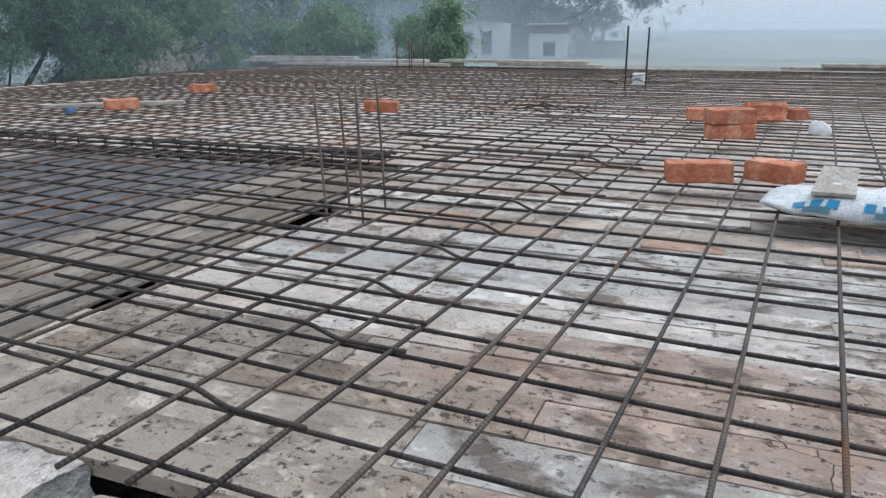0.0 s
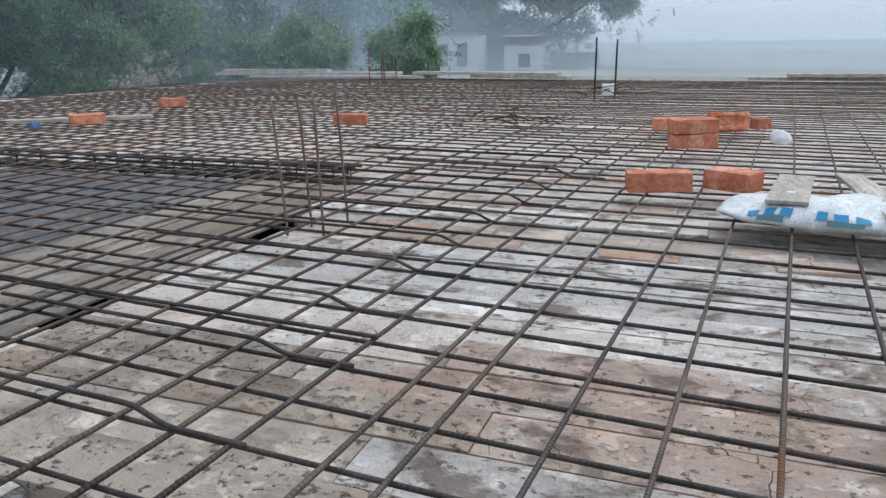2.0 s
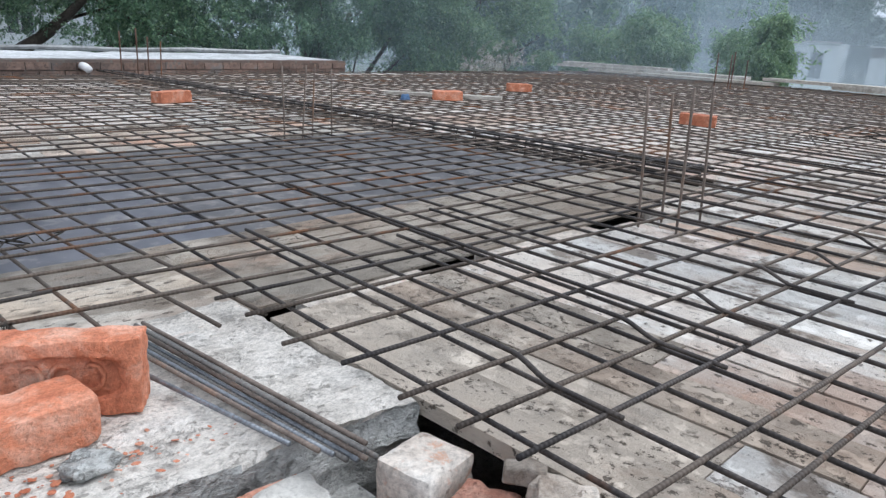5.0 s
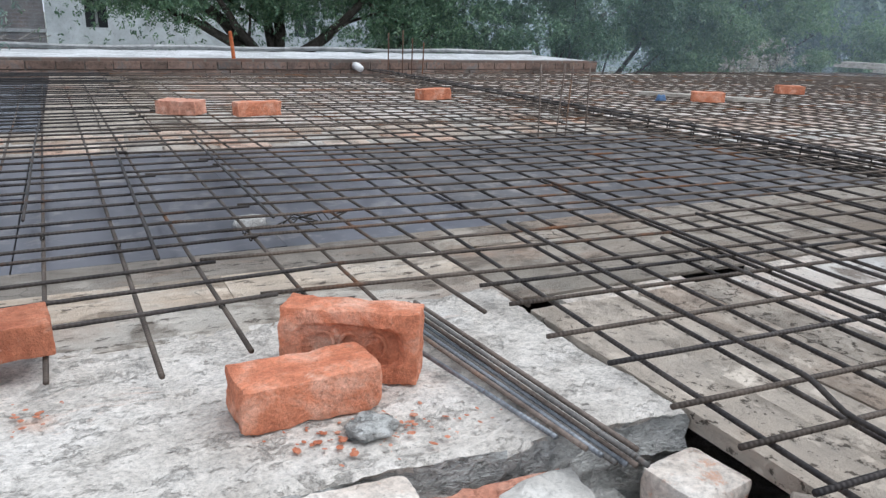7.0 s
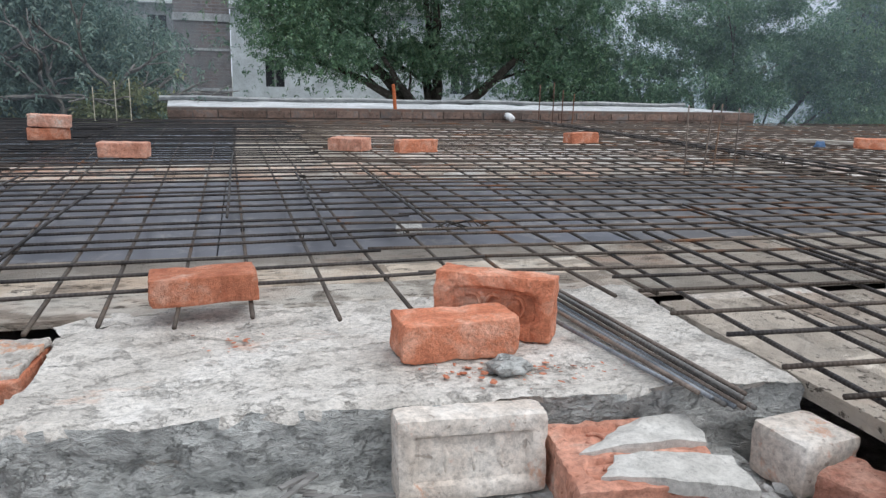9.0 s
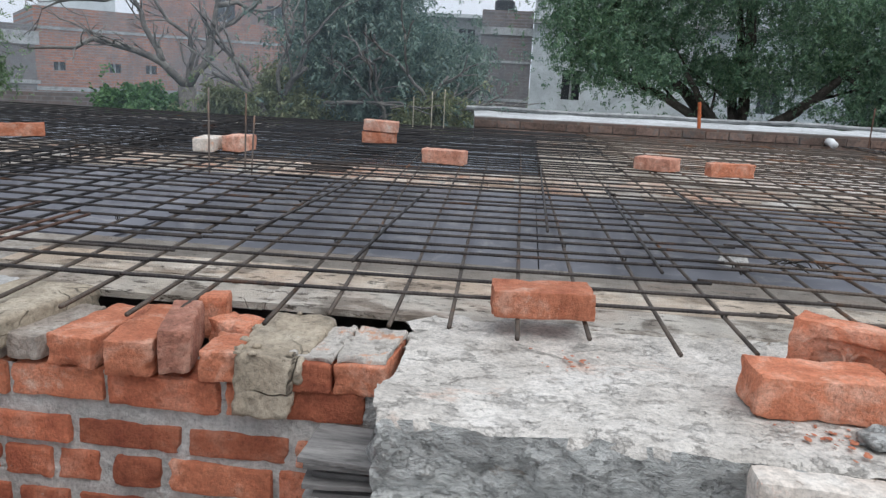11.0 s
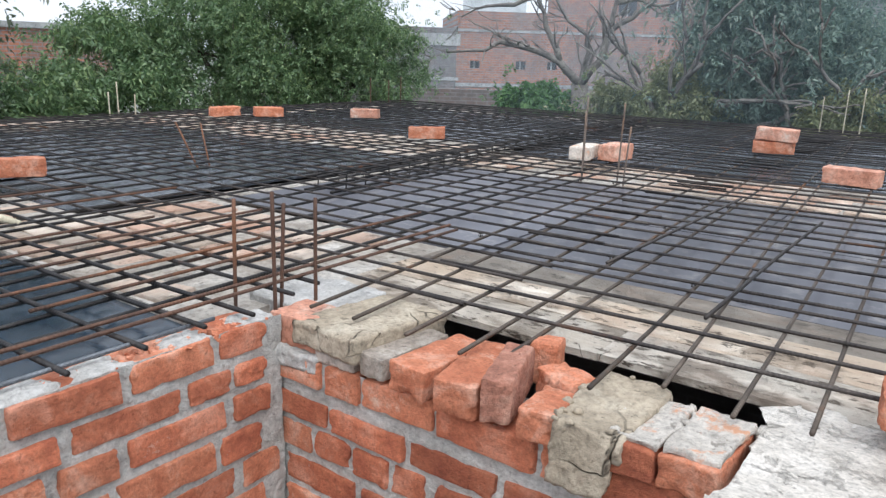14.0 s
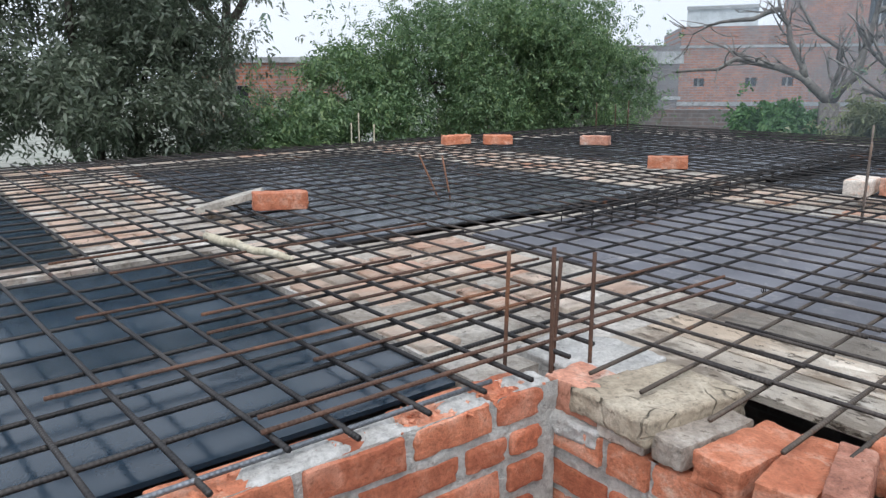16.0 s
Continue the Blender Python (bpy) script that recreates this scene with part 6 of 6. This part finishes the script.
def forked_tree(name, label, foot, fork, limbs, seed, r0):
    """A leafless tree by its main limbs, given as (start limb, start step, way across and up, radius), with side twigs."""
    r = random.Random(seed)
    t = thing(name, label, "tree", Matrix.Translation(foot))
    across, depth = Vector((0.9, 0.434, 0)), Vector((-0.434, 0.9, 0))
    f = Vector(foot)
    top = Vector(fork) - f
    bm = bmesh.new()
    tube(bm, [Vector((0, 0, 0)), top * 0.5 + Vector((0.04, 0, 0)), top * 0.85, top], [r0 * 1.3, r0 * 1.1, r0, r0 * 1.05], 9)
    part("trunk", bm, BARK_PALE, t, smooth=True)
    runs = []
    for start, step, way, rad in limbs:
        p0 = top if start is None else runs[start][step]
        pts, rads = [p0], [rad]
        for i, (u, z) in enumerate(way):
            goal = top + across * u + Vector((0, 0, z)) + depth * (0.25 * math.sin(seed + len(runs) * 2.1) * (i + 1) / len(way))
            pts.append(pts[-1].lerp(goal, 0.5) + Vector((r.gauss(0, 0.02), r.gauss(0, 0.02), r.gauss(0, 0.02))))
            pts.append(goal)
            rads += [rad * (1 - 0.75 * (i + 0.5) / len(way)), rad * (1 - 0.75 * (i + 1) / len(way))]
        runs.append(pts[::2])
        bm = bmesh.new()
        tube(bm, pts, rads, 8)
        for k in range(3 * len(way)):
            i = r.randint(1, len(pts) - 1)
            d = (pts[i] - pts[i - 1]).normalized() + Vector((r.gauss(0, 0.6), r.gauss(0, 0.6), r.gauss(0.25, 0.5)))
            ln = r.uniform(0.2, 0.55)
            tw = limb(bm, pts[i], pts[i] + d.normalized() * ln, rads[i] * 0.4, 0.006, r, 0.25, 4)
            for _ in range(2):
                q = Vector((r.gauss(0, 0.7), r.gauss(0, 0.7), r.gauss(0.2, 0.5)))
                limb(bm, tw[r.randint(2, 4)], tw[3] + (d + q).normalized() * ln * 0.6, 0.009, 0.004, r, 0.2, 3)
        part("limb", bm, BARK_PALE, t, smooth=True)
    return t


forked_tree("bare_tree", "leafless grey tree with wide forked branches", (-5.3, 10.85, Z0), (-5.25, 10.88, 0.22), [
    (None, 0, ((-0.35, 0.34), (-0.72, 0.5), (-1.28, 0.62), (-1.5, 0.48), (-2.1, 0.44)), 0.068),
    (0, 1, ((-0.5, 0.7), (-0.62, 1.05), (-0.75, 1.3), (-0.85, 1.7)), 0.056),
    (1, 3, ((-1.1, 1.18), (-1.55, 1.16), (-1.95, 1.0)), 0.045),
    (None, 0, ((0.3, 0.39), (0.36, 0.78), (0.44, 1.22), (0.5, 1.8)), 0.072),
    (None, 0, ((0.1, 0.5), (0.05, 0.75), (-0.25, 0.95), (-0.5, 1.35), (-0.6, 1.7)), 0.048),
    (3, 3, ((0.75, 1.3), (1.1, 1.2), (1.4, 1.32)), 0.045),
    (3, 2, ((0.7, 1.0), (1.0, 1.25), (1.15, 1.6)), 0.04)], 4, 0.13)
bare_tree("dry_tree", "bare pale branches in front of the mango tree", (-3.6, 9.9, Z0), [(-3.5, 9.75, -0.3), (-2.7, 9.6, 0.15), (-3.8, 9.7, 0.45), (-3.0, 9.5, 0.6), (-2.1, 9.7, -0.1)], 8, 0.5, 0.07, 3)
bare_tree("dry_tree", "bare pale branches in front of the mango tree", (-1.7, 10.0, Z0), [(-1.7, 9.9, -0.5), (-1.1, 9.9, 0.1), (-2.0, 9.7, 0.2), (-1.4, 9.6, 0.25)], 18, 0.5, 0.05, 3)
tree("dry_shrub", "yellowing shrub at the foot of the bare tree", (-4.6, 10.2, Z0), [(-4.4, 10.1, -0.1, 0.4, 0.4, 0.28), (-3.5, 9.8, 0.1, 0.55, 0.4, 0.35), (-1.4, 9.8, 0.0, 0.5, 0.4, 0.28)], 3600, 0.07, DRY, 16, 0.05, 0.6, clump=0.16)
tree("dry_shrub", "dusty pale twigs at the roof edge", (10.7, 9.4, Z0), [(10.6, 9.4, 0.0, 0.5, 0.4, 0.3), (11.2, 9.3, 0.2, 0.5, 0.4, 0.3)], 260, 0.05, BLOOM, 17, 0.05, 0.6, clump=0.16)

# ---- masonry and shuttering, piece by piece ----
pr = random.Random(21)
SIZES = {"long": (0.208, 0.1, 0.062), "short": (0.1, 0.1, 0.062)}


def brick_mesh(key, i):
    me = mesh_of("brick", worn_box(*SIZES[key], 0.0045, 8, 0.0022, 300 + i + (9 if key == "long" else 0), 7), BRICK_LAID if i % 4 else BRICK, True)
    me.set_sharp_from_angle(angle=radians(38))
    return me


brick_meshes = {key: [brick_mesh(key, i) for i in range(6)] for key in SIZES}


def brick_wall(name, label, m, length, tops, courses, seed, base, deep=0.19, lead=0.0, laid=()):
    """Courses of bricks in a bed of mortar; in its own axes the face lies along x at y = 0, looking to -y."""
    r = random.Random(seed)
    bm = bmesh.new()
    nx, nz = int((length + lead) / 0.011), int((tops - base) / 0.011)
    rows = [[bm.verts.new((-lead + (length + lead) * i / nx, 0.008 + noise.noise(Vector((i * 0.16, j * 0.16, seed))) * 0.004 + noise.noise(Vector((i * 0.55, j * 0.55, seed))) * 0.004, base + (tops - base) * j / nz)) for i in range(nx + 1)] for j in range(nz + 1)]
    for a, b in zip(rows, rows[1:]):
        for i in range(nx):
            bm.faces.new((a[i], a[i + 1], b[i + 1], b[i]))
    add_box(bm, -lead, 0.03, base, length, deep, tops - 0.012)
    wall = structure(name, bm, WALL_MORTAR, label, "wall", m)
    for f in wall.data.polygons:
        f.use_smooth = True
    z = tops
    # the courses that are laid by hand: top, foot, and the stretches of the bricks
    for top, foot, runs in laid:
        for x0, x1 in runs:
            key = "long" if x1 - x0 > 0.14 else "short"
            me = r.choice(brick_meshes[key])
            sx, _, sz = SIZES[key]
            piece("brick", me, wall, pose((x0 + x1) / 2, 0.05 + r.uniform(-0.006, 0.004), foot + r.uniform(-0.002, 0.002), r.uniform(-1.5, 1.5), r.uniform(-1.2, 1.2), r.uniform(-1.5, 1.5)) @ Matrix.Diagonal(((x1 - x0 - 0.005) / sx, 1, (top - foot) / sz, 1)))
        z = foot
    if laid:
        z -= 0.012
    for c in range(courses - len(laid)):
        z -= 0.079
        x = -0.02 + r.uniform(0, 0.06)
        flip = c % 2
        while x < length - 0.05:
            key = "long" if r.random() < (0.75 if flip else 0.5) else "short"
            w = SIZES[key][0]
            if x + w > length + 0.02:
                key, w = "short", SIZES["short"][0]
                if x + w > length + 0.03:
                    break
            piece("brick", r.choice(brick_meshes[key]), wall, pose(x + w / 2, 0.05 + r.uniform(-0.004, 0.004), z + 0.006 + r.uniform(-0.003, 0.003), r.uniform(-1, 1), r.uniform(-1.5, 1.5), r.uniform(-1.5, 1.5)))
            x += w + r.uniform(0.008, 0.022)
    return wall


NORTH_LAID = ((-0.058, -0.12, ((0.0, 0.125), (0.142, 0.236), (0.24, 0.426), (0.431, 0.648), (0.652, 0.748), (0.754, 0.91))),
              (-0.157, -0.209, ((-0.01, 0.142), (0.15, 0.356), (0.366, 0.568), (0.58, 0.77), (0.78, 0.95))),
              (-0.224, -0.284, ((-0.01, 0.095), (0.103, 0.208), (0.216, 0.315), (0.32, 0.405), (0.432, 0.528), (0.54, 0.74), (0.75, 0.94))))
WEST_LAID = ((0.022, -0.036, ((1.72, 1.93), (1.945, 2.14), (2.155, 2.345), (2.36, 2.56), (2.575, 2.767), (2.785, 2.965), (2.978, 3.1))),
             (-0.056, -0.104, ((1.8, 2.0), (2.015, 2.215), (2.23, 2.43), (2.445, 2.65), (2.67, 2.885), (2.9, 3.0), (3.01, 3.095))),
             (-0.122, -0.178, ((1.75, 1.95), (1.97, 2.17), (2.19, 2.39), (2.41, 2.62), (2.64, 2.75), (2.77, 2.985), (3.003, 3.1))))
north = brick_wall("wall_north", "orange brick wall of the stair well in grey mortar", Matrix.Translation((-1.215, 1.14, 0)), 0.98, -0.06, 11, 5, -1.1, lead=0.12, deep=0.16, laid=NORTH_LAID)
west = brick_wall("wall_west", "orange brick wall of the stair well with wide mortar joints", Matrix.Translation((-1.2, -2.0, 0)) @ Matrix.Rotation(radians(90), 4, "Z"), 3.14, 0.024, 13, 6, -1.1, deep=0.06, laid=WEST_LAID)
# loose headers on the north wall
head = [(-1.182, 1.205, -0.048, 3, (0.135, 0.12, 0.068), BRICK_ROSE), (-0.935, 1.232, -0.048, -6, (0.072, 0.2, 0.048), BRICK_DUSTY), (-0.836, 1.222, -0.05, -2, (0.086, 0.215, 0.06), BRICK), (-0.74, 1.215, -0.05, 8, (0.086, 0.21, 0.067), BRICK),
        (-0.672, 1.21, -0.044, 17, (0.056, 0.185, 0.082), BRICK_DARK), (-0.572, 1.178, -0.052, 4, (0.068, 0.12, 0.056), BRICK), (-0.668, 1.355, -0.052, 12, (0.06, 0.055, 0.088), BRICK), (-0.592, 1.285, -0.05, -24, (0.1, 0.07, 0.062), BRICK)]
for i, (x, y, z, turn, size, mat) in enumerate(head):
    ob = part("brick", worn_box(*size, 0.006, 14, 0.0024, 500 + i, 8), mat, north, smooth=True)
    ob.data.set_sharp_from_angle(angle=radians(34))
    ob.matrix_local = north.matrix_world.inverted() @ pose(x, y, z, pr.uniform(-2, 2), pr.uniform(-3, 3), turn)
ob = part("brick", worn_box(0.11, 0.2, 0.028, 0.005, 6, 0.003, 77, 4), BRICK_DUSTY, north, smooth=True)
ob.matrix_local = pose(0.165, 0.1, -0.058, 0, 0, 0)
# bricks laid end-on beside the mud, their tops under mortar
for i, (x, z, mat) in enumerate(((-0.41, -0.06, BRICK_LAID), (-0.312, -0.058, BRICK))):
    ob = part("brick", worn_box(0.094, 0.18, 0.056, 0.004, 14, 0.0022, 540 + i, 8), mat, north, smooth=True)
    ob.matrix_local = north.matrix_world.inverted() @ pose(x, 1.224, z, 0, -2, -3)
# mortar along the west wall's top: smooth pale pads, and low rough stretches that leave the brick bare
PADS = ((-1.9, -1.4), (-1.1, -0.85), (-0.6, -0.3), (-0.12, 0.07), (0.22, 0.36), (0.49, 0.655), (0.7, 0.79), (0.875, 0.965), (1.03, 1.15))
bm = bmesh.new()
n, across = 330, 9
rows = []
for j in range(n + 1):
    row = []
    for i in range(across + 1):
        y = -2.0 + 3.12 * j / n
        torn = noise.noise(Vector((i * 0.5, j * 0.2, 9))) * 0.03
        high = max(min(1, max(0, min(y + torn - y0, y1 - y - torn) / 0.012 + 0.5)) for y0, y1 in PADS)
        z = 0.01 + 0.018 * high + noise.noise(Vector((i * 0.4, j * 0.12, 9))) * 0.004 + noise.noise(Vector((i * 1.7, j * 0.9, 4))) * (0.006 - 0.004 * high) - (0.006 if i in (0, across) else 0)
        row.append(bm.verts.new((-1.207 - 0.07 * i / across + noise.noise(Vector((i, j * 0.3, 2))) * 0.004, y, z)))
    rows.append(row)
for a, b in zip(rows, rows[1:]):
    for i in range(across):
        bm.faces.new((a[i], b[i], b[i + 1], a[i + 1]))
crest = part("mortar_bed", bm, MORTAR, west, "rough grey mortar pads along the wall top", smooth=True)
crest.matrix_parent_inverse = (Matrix.Translation((-1.2, -2.0, 0)) @ Matrix.Rotation(radians(90), 4, "Z")).inverted()
bm = bmesh.new()
cr = random.Random(12)
for _ in range(120):
    y, q = cr.choice((cr.gauss(1.0, 0.05), cr.gauss(0.84, 0.04), cr.uniform(-0.4, 1.1), cr.uniform(-0.4, 1.1))), cr.uniform(0.002, 0.007)
    m = Matrix.Translation((-1.235 + cr.gauss(0, 0.02), y, 0.024)) @ Matrix.Rotation(cr.random() * 6, 4, (cr.random(), cr.random(), 1)) @ Matrix.Diagonal((q * 1.6, q * 1.1, q * 0.8, 1))
    bmesh.ops.create_cube(bm, size=1.2, matrix=m)
thing("brick_crumbs", "orange brick crumbs on the wall top", "crumbs", None, bm, BRICK, kind="stuff")


def tile_zone(zone):
    """Where the boards of a zone come to lie: centre, length, width."""
    x0, x1, y0, y1, z, way, w = zone[:7]
    out = []
    lo, hi = (x0, x1) if way == "y" else (y0, y1)
    s, e = (y0, y1) if way == "y" else (x0, x1)
    n = max(1, round((hi - lo) / w))
    for i in range(n):
        a, b = lo + (hi - lo) * i / n, lo + (hi - lo) * (i + 1) / n
        p = s - pr.uniform(0, 1.2)
        while p < e - 0.02:
            q = p + pr.uniform(1.5, 2.4)
            u, v = max(p, s), min(q, e)
            if e - v < 0.25:
                v = e
            if v - u > 0.12:
                out.append(((a + b) / 2, (u + v) / 2, b - a - pr.uniform(0.001, 0.006), v - u - pr.uniform(0.001, 0.003)))
            p = v if v < e else e
    return out


def board_mesh(material, seed, thick=0.032):
    """A unit board: one by one, 3 cm thick, its top at z = 0, slightly cupped with nibbled edges."""
    bm = bmesh.new()
    r = random.Random(seed)
    nx, ny = 2, 6
    rows = [[bm.verts.new(((i / nx - 0.5) * (1 + r.uniform(-0.012, 0.0) * (i != 1)), j / ny - 0.5, (0.0 if i == 1 else -0.0015) + r.uniform(-0.001, 0.001))) for i in range(nx + 1)] for j in range(ny + 1)]
    for a, b in zip(rows, rows[1:]):
        for i in range(nx):
            bm.faces.new((a[i], a[i + 1], b[i + 1], b[i]))
    rim = [rows[0][i] for i in range(nx + 1)] + [rows[j][nx] for j in range(1, ny + 1)] + [rows[ny][i] for i in range(nx - 1, -1, -1)] + [rows[j][0] for j in range(ny - 1, 0, -1)]
    low = [bm.verts.new((v.co.x, v.co.y, -thick)) for v in rim]
    for i in range(len(rim)):
        k = (i + 1) % len(rim)
        bm.faces.new((rim[k], rim[i], low[i], low[k]))
    return mesh_of("board", bm, material)


board_y = [board_mesh(PLANK_Y, 700 + i) for i in range(4)]
muddy = {"y": [board_mesh(PLANK_MUD, 710 + i) for i in range(3)], "x": [board_mesh(PLANK_MUD_X, 715 + i, 0.009) for i in range(3)]}
trodden = [board_mesh(PLANK_TROD, 725 + i, 0.017) for i in range(3)]
board_x = [board_mesh(PLANK_X, 720 + i) for i in range(4)]
dark_x = [board_mesh(PLANK_DARK, 730 + i) for i in range(2)]
placed = []
for zone in ZONES_BOARD:
    for c, p, w, ln in tile_zone(zone):
        placed.append((zone[5], c, p, w, ln, zone[4], zone[7] if len(zone) > 7 else 0))
for way, c, p, w, ln, z, mud_on in placed:
    zz = z + pr.uniform(-0.005, 0.002)
    if way == "y":
        piece("board", pr.choice(muddy["y"] if mud_on else board_y), boards, Matrix.Translation((c, p, zz)) @ Matrix.Diagonal((w, ln, 1, 1)))
    else:
        # gaps between board and wall over the dark pockets
        piece("board", pr.choice((board_x, muddy["x"], trodden, dark_x)[mud_on]), boards, Matrix.Translation((p, c, zz)) @ Matrix.Rotation(radians(90), 4, "Z") @ Matrix.Diagonal((w, ln, 1, 1)))
# rubble strip with dark pockets along the wall line
bm = bmesh.new()
for x0, x1 in ((1.07, 1.44), (1.66, 2.2), (2.56, 3.16)):
    add_box(bm, x0, 1.332, -0.14, x1, 1.404, -0.012)
structure("floor_wall_line", bm, BRICK_DUSTY, "crumbling mortar between dark pockets", "wall top")


def plate_mesh(material, seed):
    """A unit steel plate with a folded rim, its top at z = 0."""
    bm = bmesh.new()
    r = random.Random(seed)
    n = 5
    rows = [[bm.verts.new((i / n - 0.5, j / n - 0.5, -0.002 * (i in (0, n) or j in (0, n)) + r.uniform(-0.0004, 0.0004))) for i in range(n + 1)] for j in range(n + 1)]
    for a, b in zip(rows, rows[1:]):
        for i in range(n):
            bm.faces.new((a[i], a[i + 1], b[i + 1], b[i]))
    rim = [rows[0][i] for i in range(n + 1)] + [rows[j][n] for j in range(1, n + 1)] + [rows[n][i] for i in range(n - 1, -1, -1)] + [rows[j][0] for j in range(n - 1, 0, -1)]
    low = [bm.verts.new((v.co.x, v.co.y, -0.012)) for v in rim]
    for i in range(len(rim)):
        k = (i + 1) % len(rim)
        bm.faces.new((rim[k], rim[i], low[i], low[k]))
    return mesh_of("plate", bm, material)


plates = [[plate_mesh(m, 740 + i) for i in range(3)] for m in (SHEET_GREY, SHEET_BLACK, SHEET_BLUE, sheet_stuff("dusty_steel_grey", (0.06, 0.06, 0.068), (0.12, 0.118, 0.122), (0.28, 0.255, 0.235), 0.5, 0.6))]
for x0, x1, y0, y1, z, sx, sy, kind in ZONES_SHEET:
    nx, ny = max(1, round((x1 - x0) / sx)), max(1, round((y1 - y0) / sy))
    for i in range(nx):
        for j in range(ny):
            w, h = (x1 - x0) / nx, (y1 - y0) / ny
            piece("plate", pr.choice(plates[kind]), sheets, pose(x0 + w * (i + 0.5), y0 + h * (j + 0.5), z + pr.uniform(-0.004, 0.003), pr.uniform(-0.2, 0.2), pr.uniform(-0.2, 0.2), 0) @ Matrix.Diagonal((w - 0.004, h - 0.004, 1, 1)))

# brick tops showing through the mortar bed of the wall tops
top_meshes = [mesh_of("brick", worn_box(0.225, 0.108, 0.03, 0.005, 1, 0.003, 600 + i, 2), BRICK_TOP, True) for i in range(6)]
spots = []
for zone_at, (x0, x1, y0, y1) in enumerate(ZONES_BRICK):
    along = (x1 - x0) > (y1 - y0)
    a0, a1, b0, b1 = (x0, x1, y0, y1) if along else (y0, y1, x0, x1)
    b = b0 + 0.065
    row = 0
    while b < b1 - 0.05:
        a = a0 + (0.12 if row % 2 else 0.24)
        while a < a1 - 0.12:
            if pr.random() < 0.72:
                spots.append((a, b, 0, zone_at) if along else (b, a, 90, zone_at))
            a += 0.24
        b += 0.12
        row += 1
spots.sort(key=lambda s: (s[0] + 0.5) ** 2 + (s[1] - 0.8) ** 2)
for x, y, turn, zone_at in spots[:300]:
    piece("brick", pr.choice(top_meshes), wall_tops[zone_at], pose(x + pr.uniform(-0.01, 0.01), y + pr.uniform(-0.008, 0.008), -0.034 + pr.uniform(-0.005, 0.006), pr.uniform(-2, 2), pr.uniform(-2, 2), turn + pr.uniform(-4, 4)))
bm = bmesh.new()
for x, y, turn, zone_at in spots[300:]:
    q = pose(x, y, -0.02 + pr.uniform(-0.004, 0.004), pr.uniform(-2, 2), pr.uniform(-2, 2), turn + pr.uniform(-4, 4))
    bmesh.ops.create_cube(bm, size=1, matrix=q @ Matrix.Diagonal((0.222, 0.106, 0.024, 1)))
tagged(part("far_bricks", bm, BRICK_DUSTY, wall_tops[0]), kind="stuff")

# the parapet's own bricks, two courses in view
par_meshes = [mesh_of("stained_brick", worn_box(0.228, 0.05, 0.072, 0.004, 0, 0.003, 640 + i, 1), BRICK_STAINED) for i in range(4)]
for c in range(3):
    a = 0.12 if c % 2 else 0.0
    while a < 7.05:
        piece("brick", pr.choice(par_meshes), parapet, pose(a + 0.115, 0.012 + pr.uniform(-0.004, 0.003), -0.115 + 0.084 * c + pr.uniform(-0.003, 0.003), 0, pr.uniform(-1, 1), pr.uniform(-1, 1)))
        a += 0.24
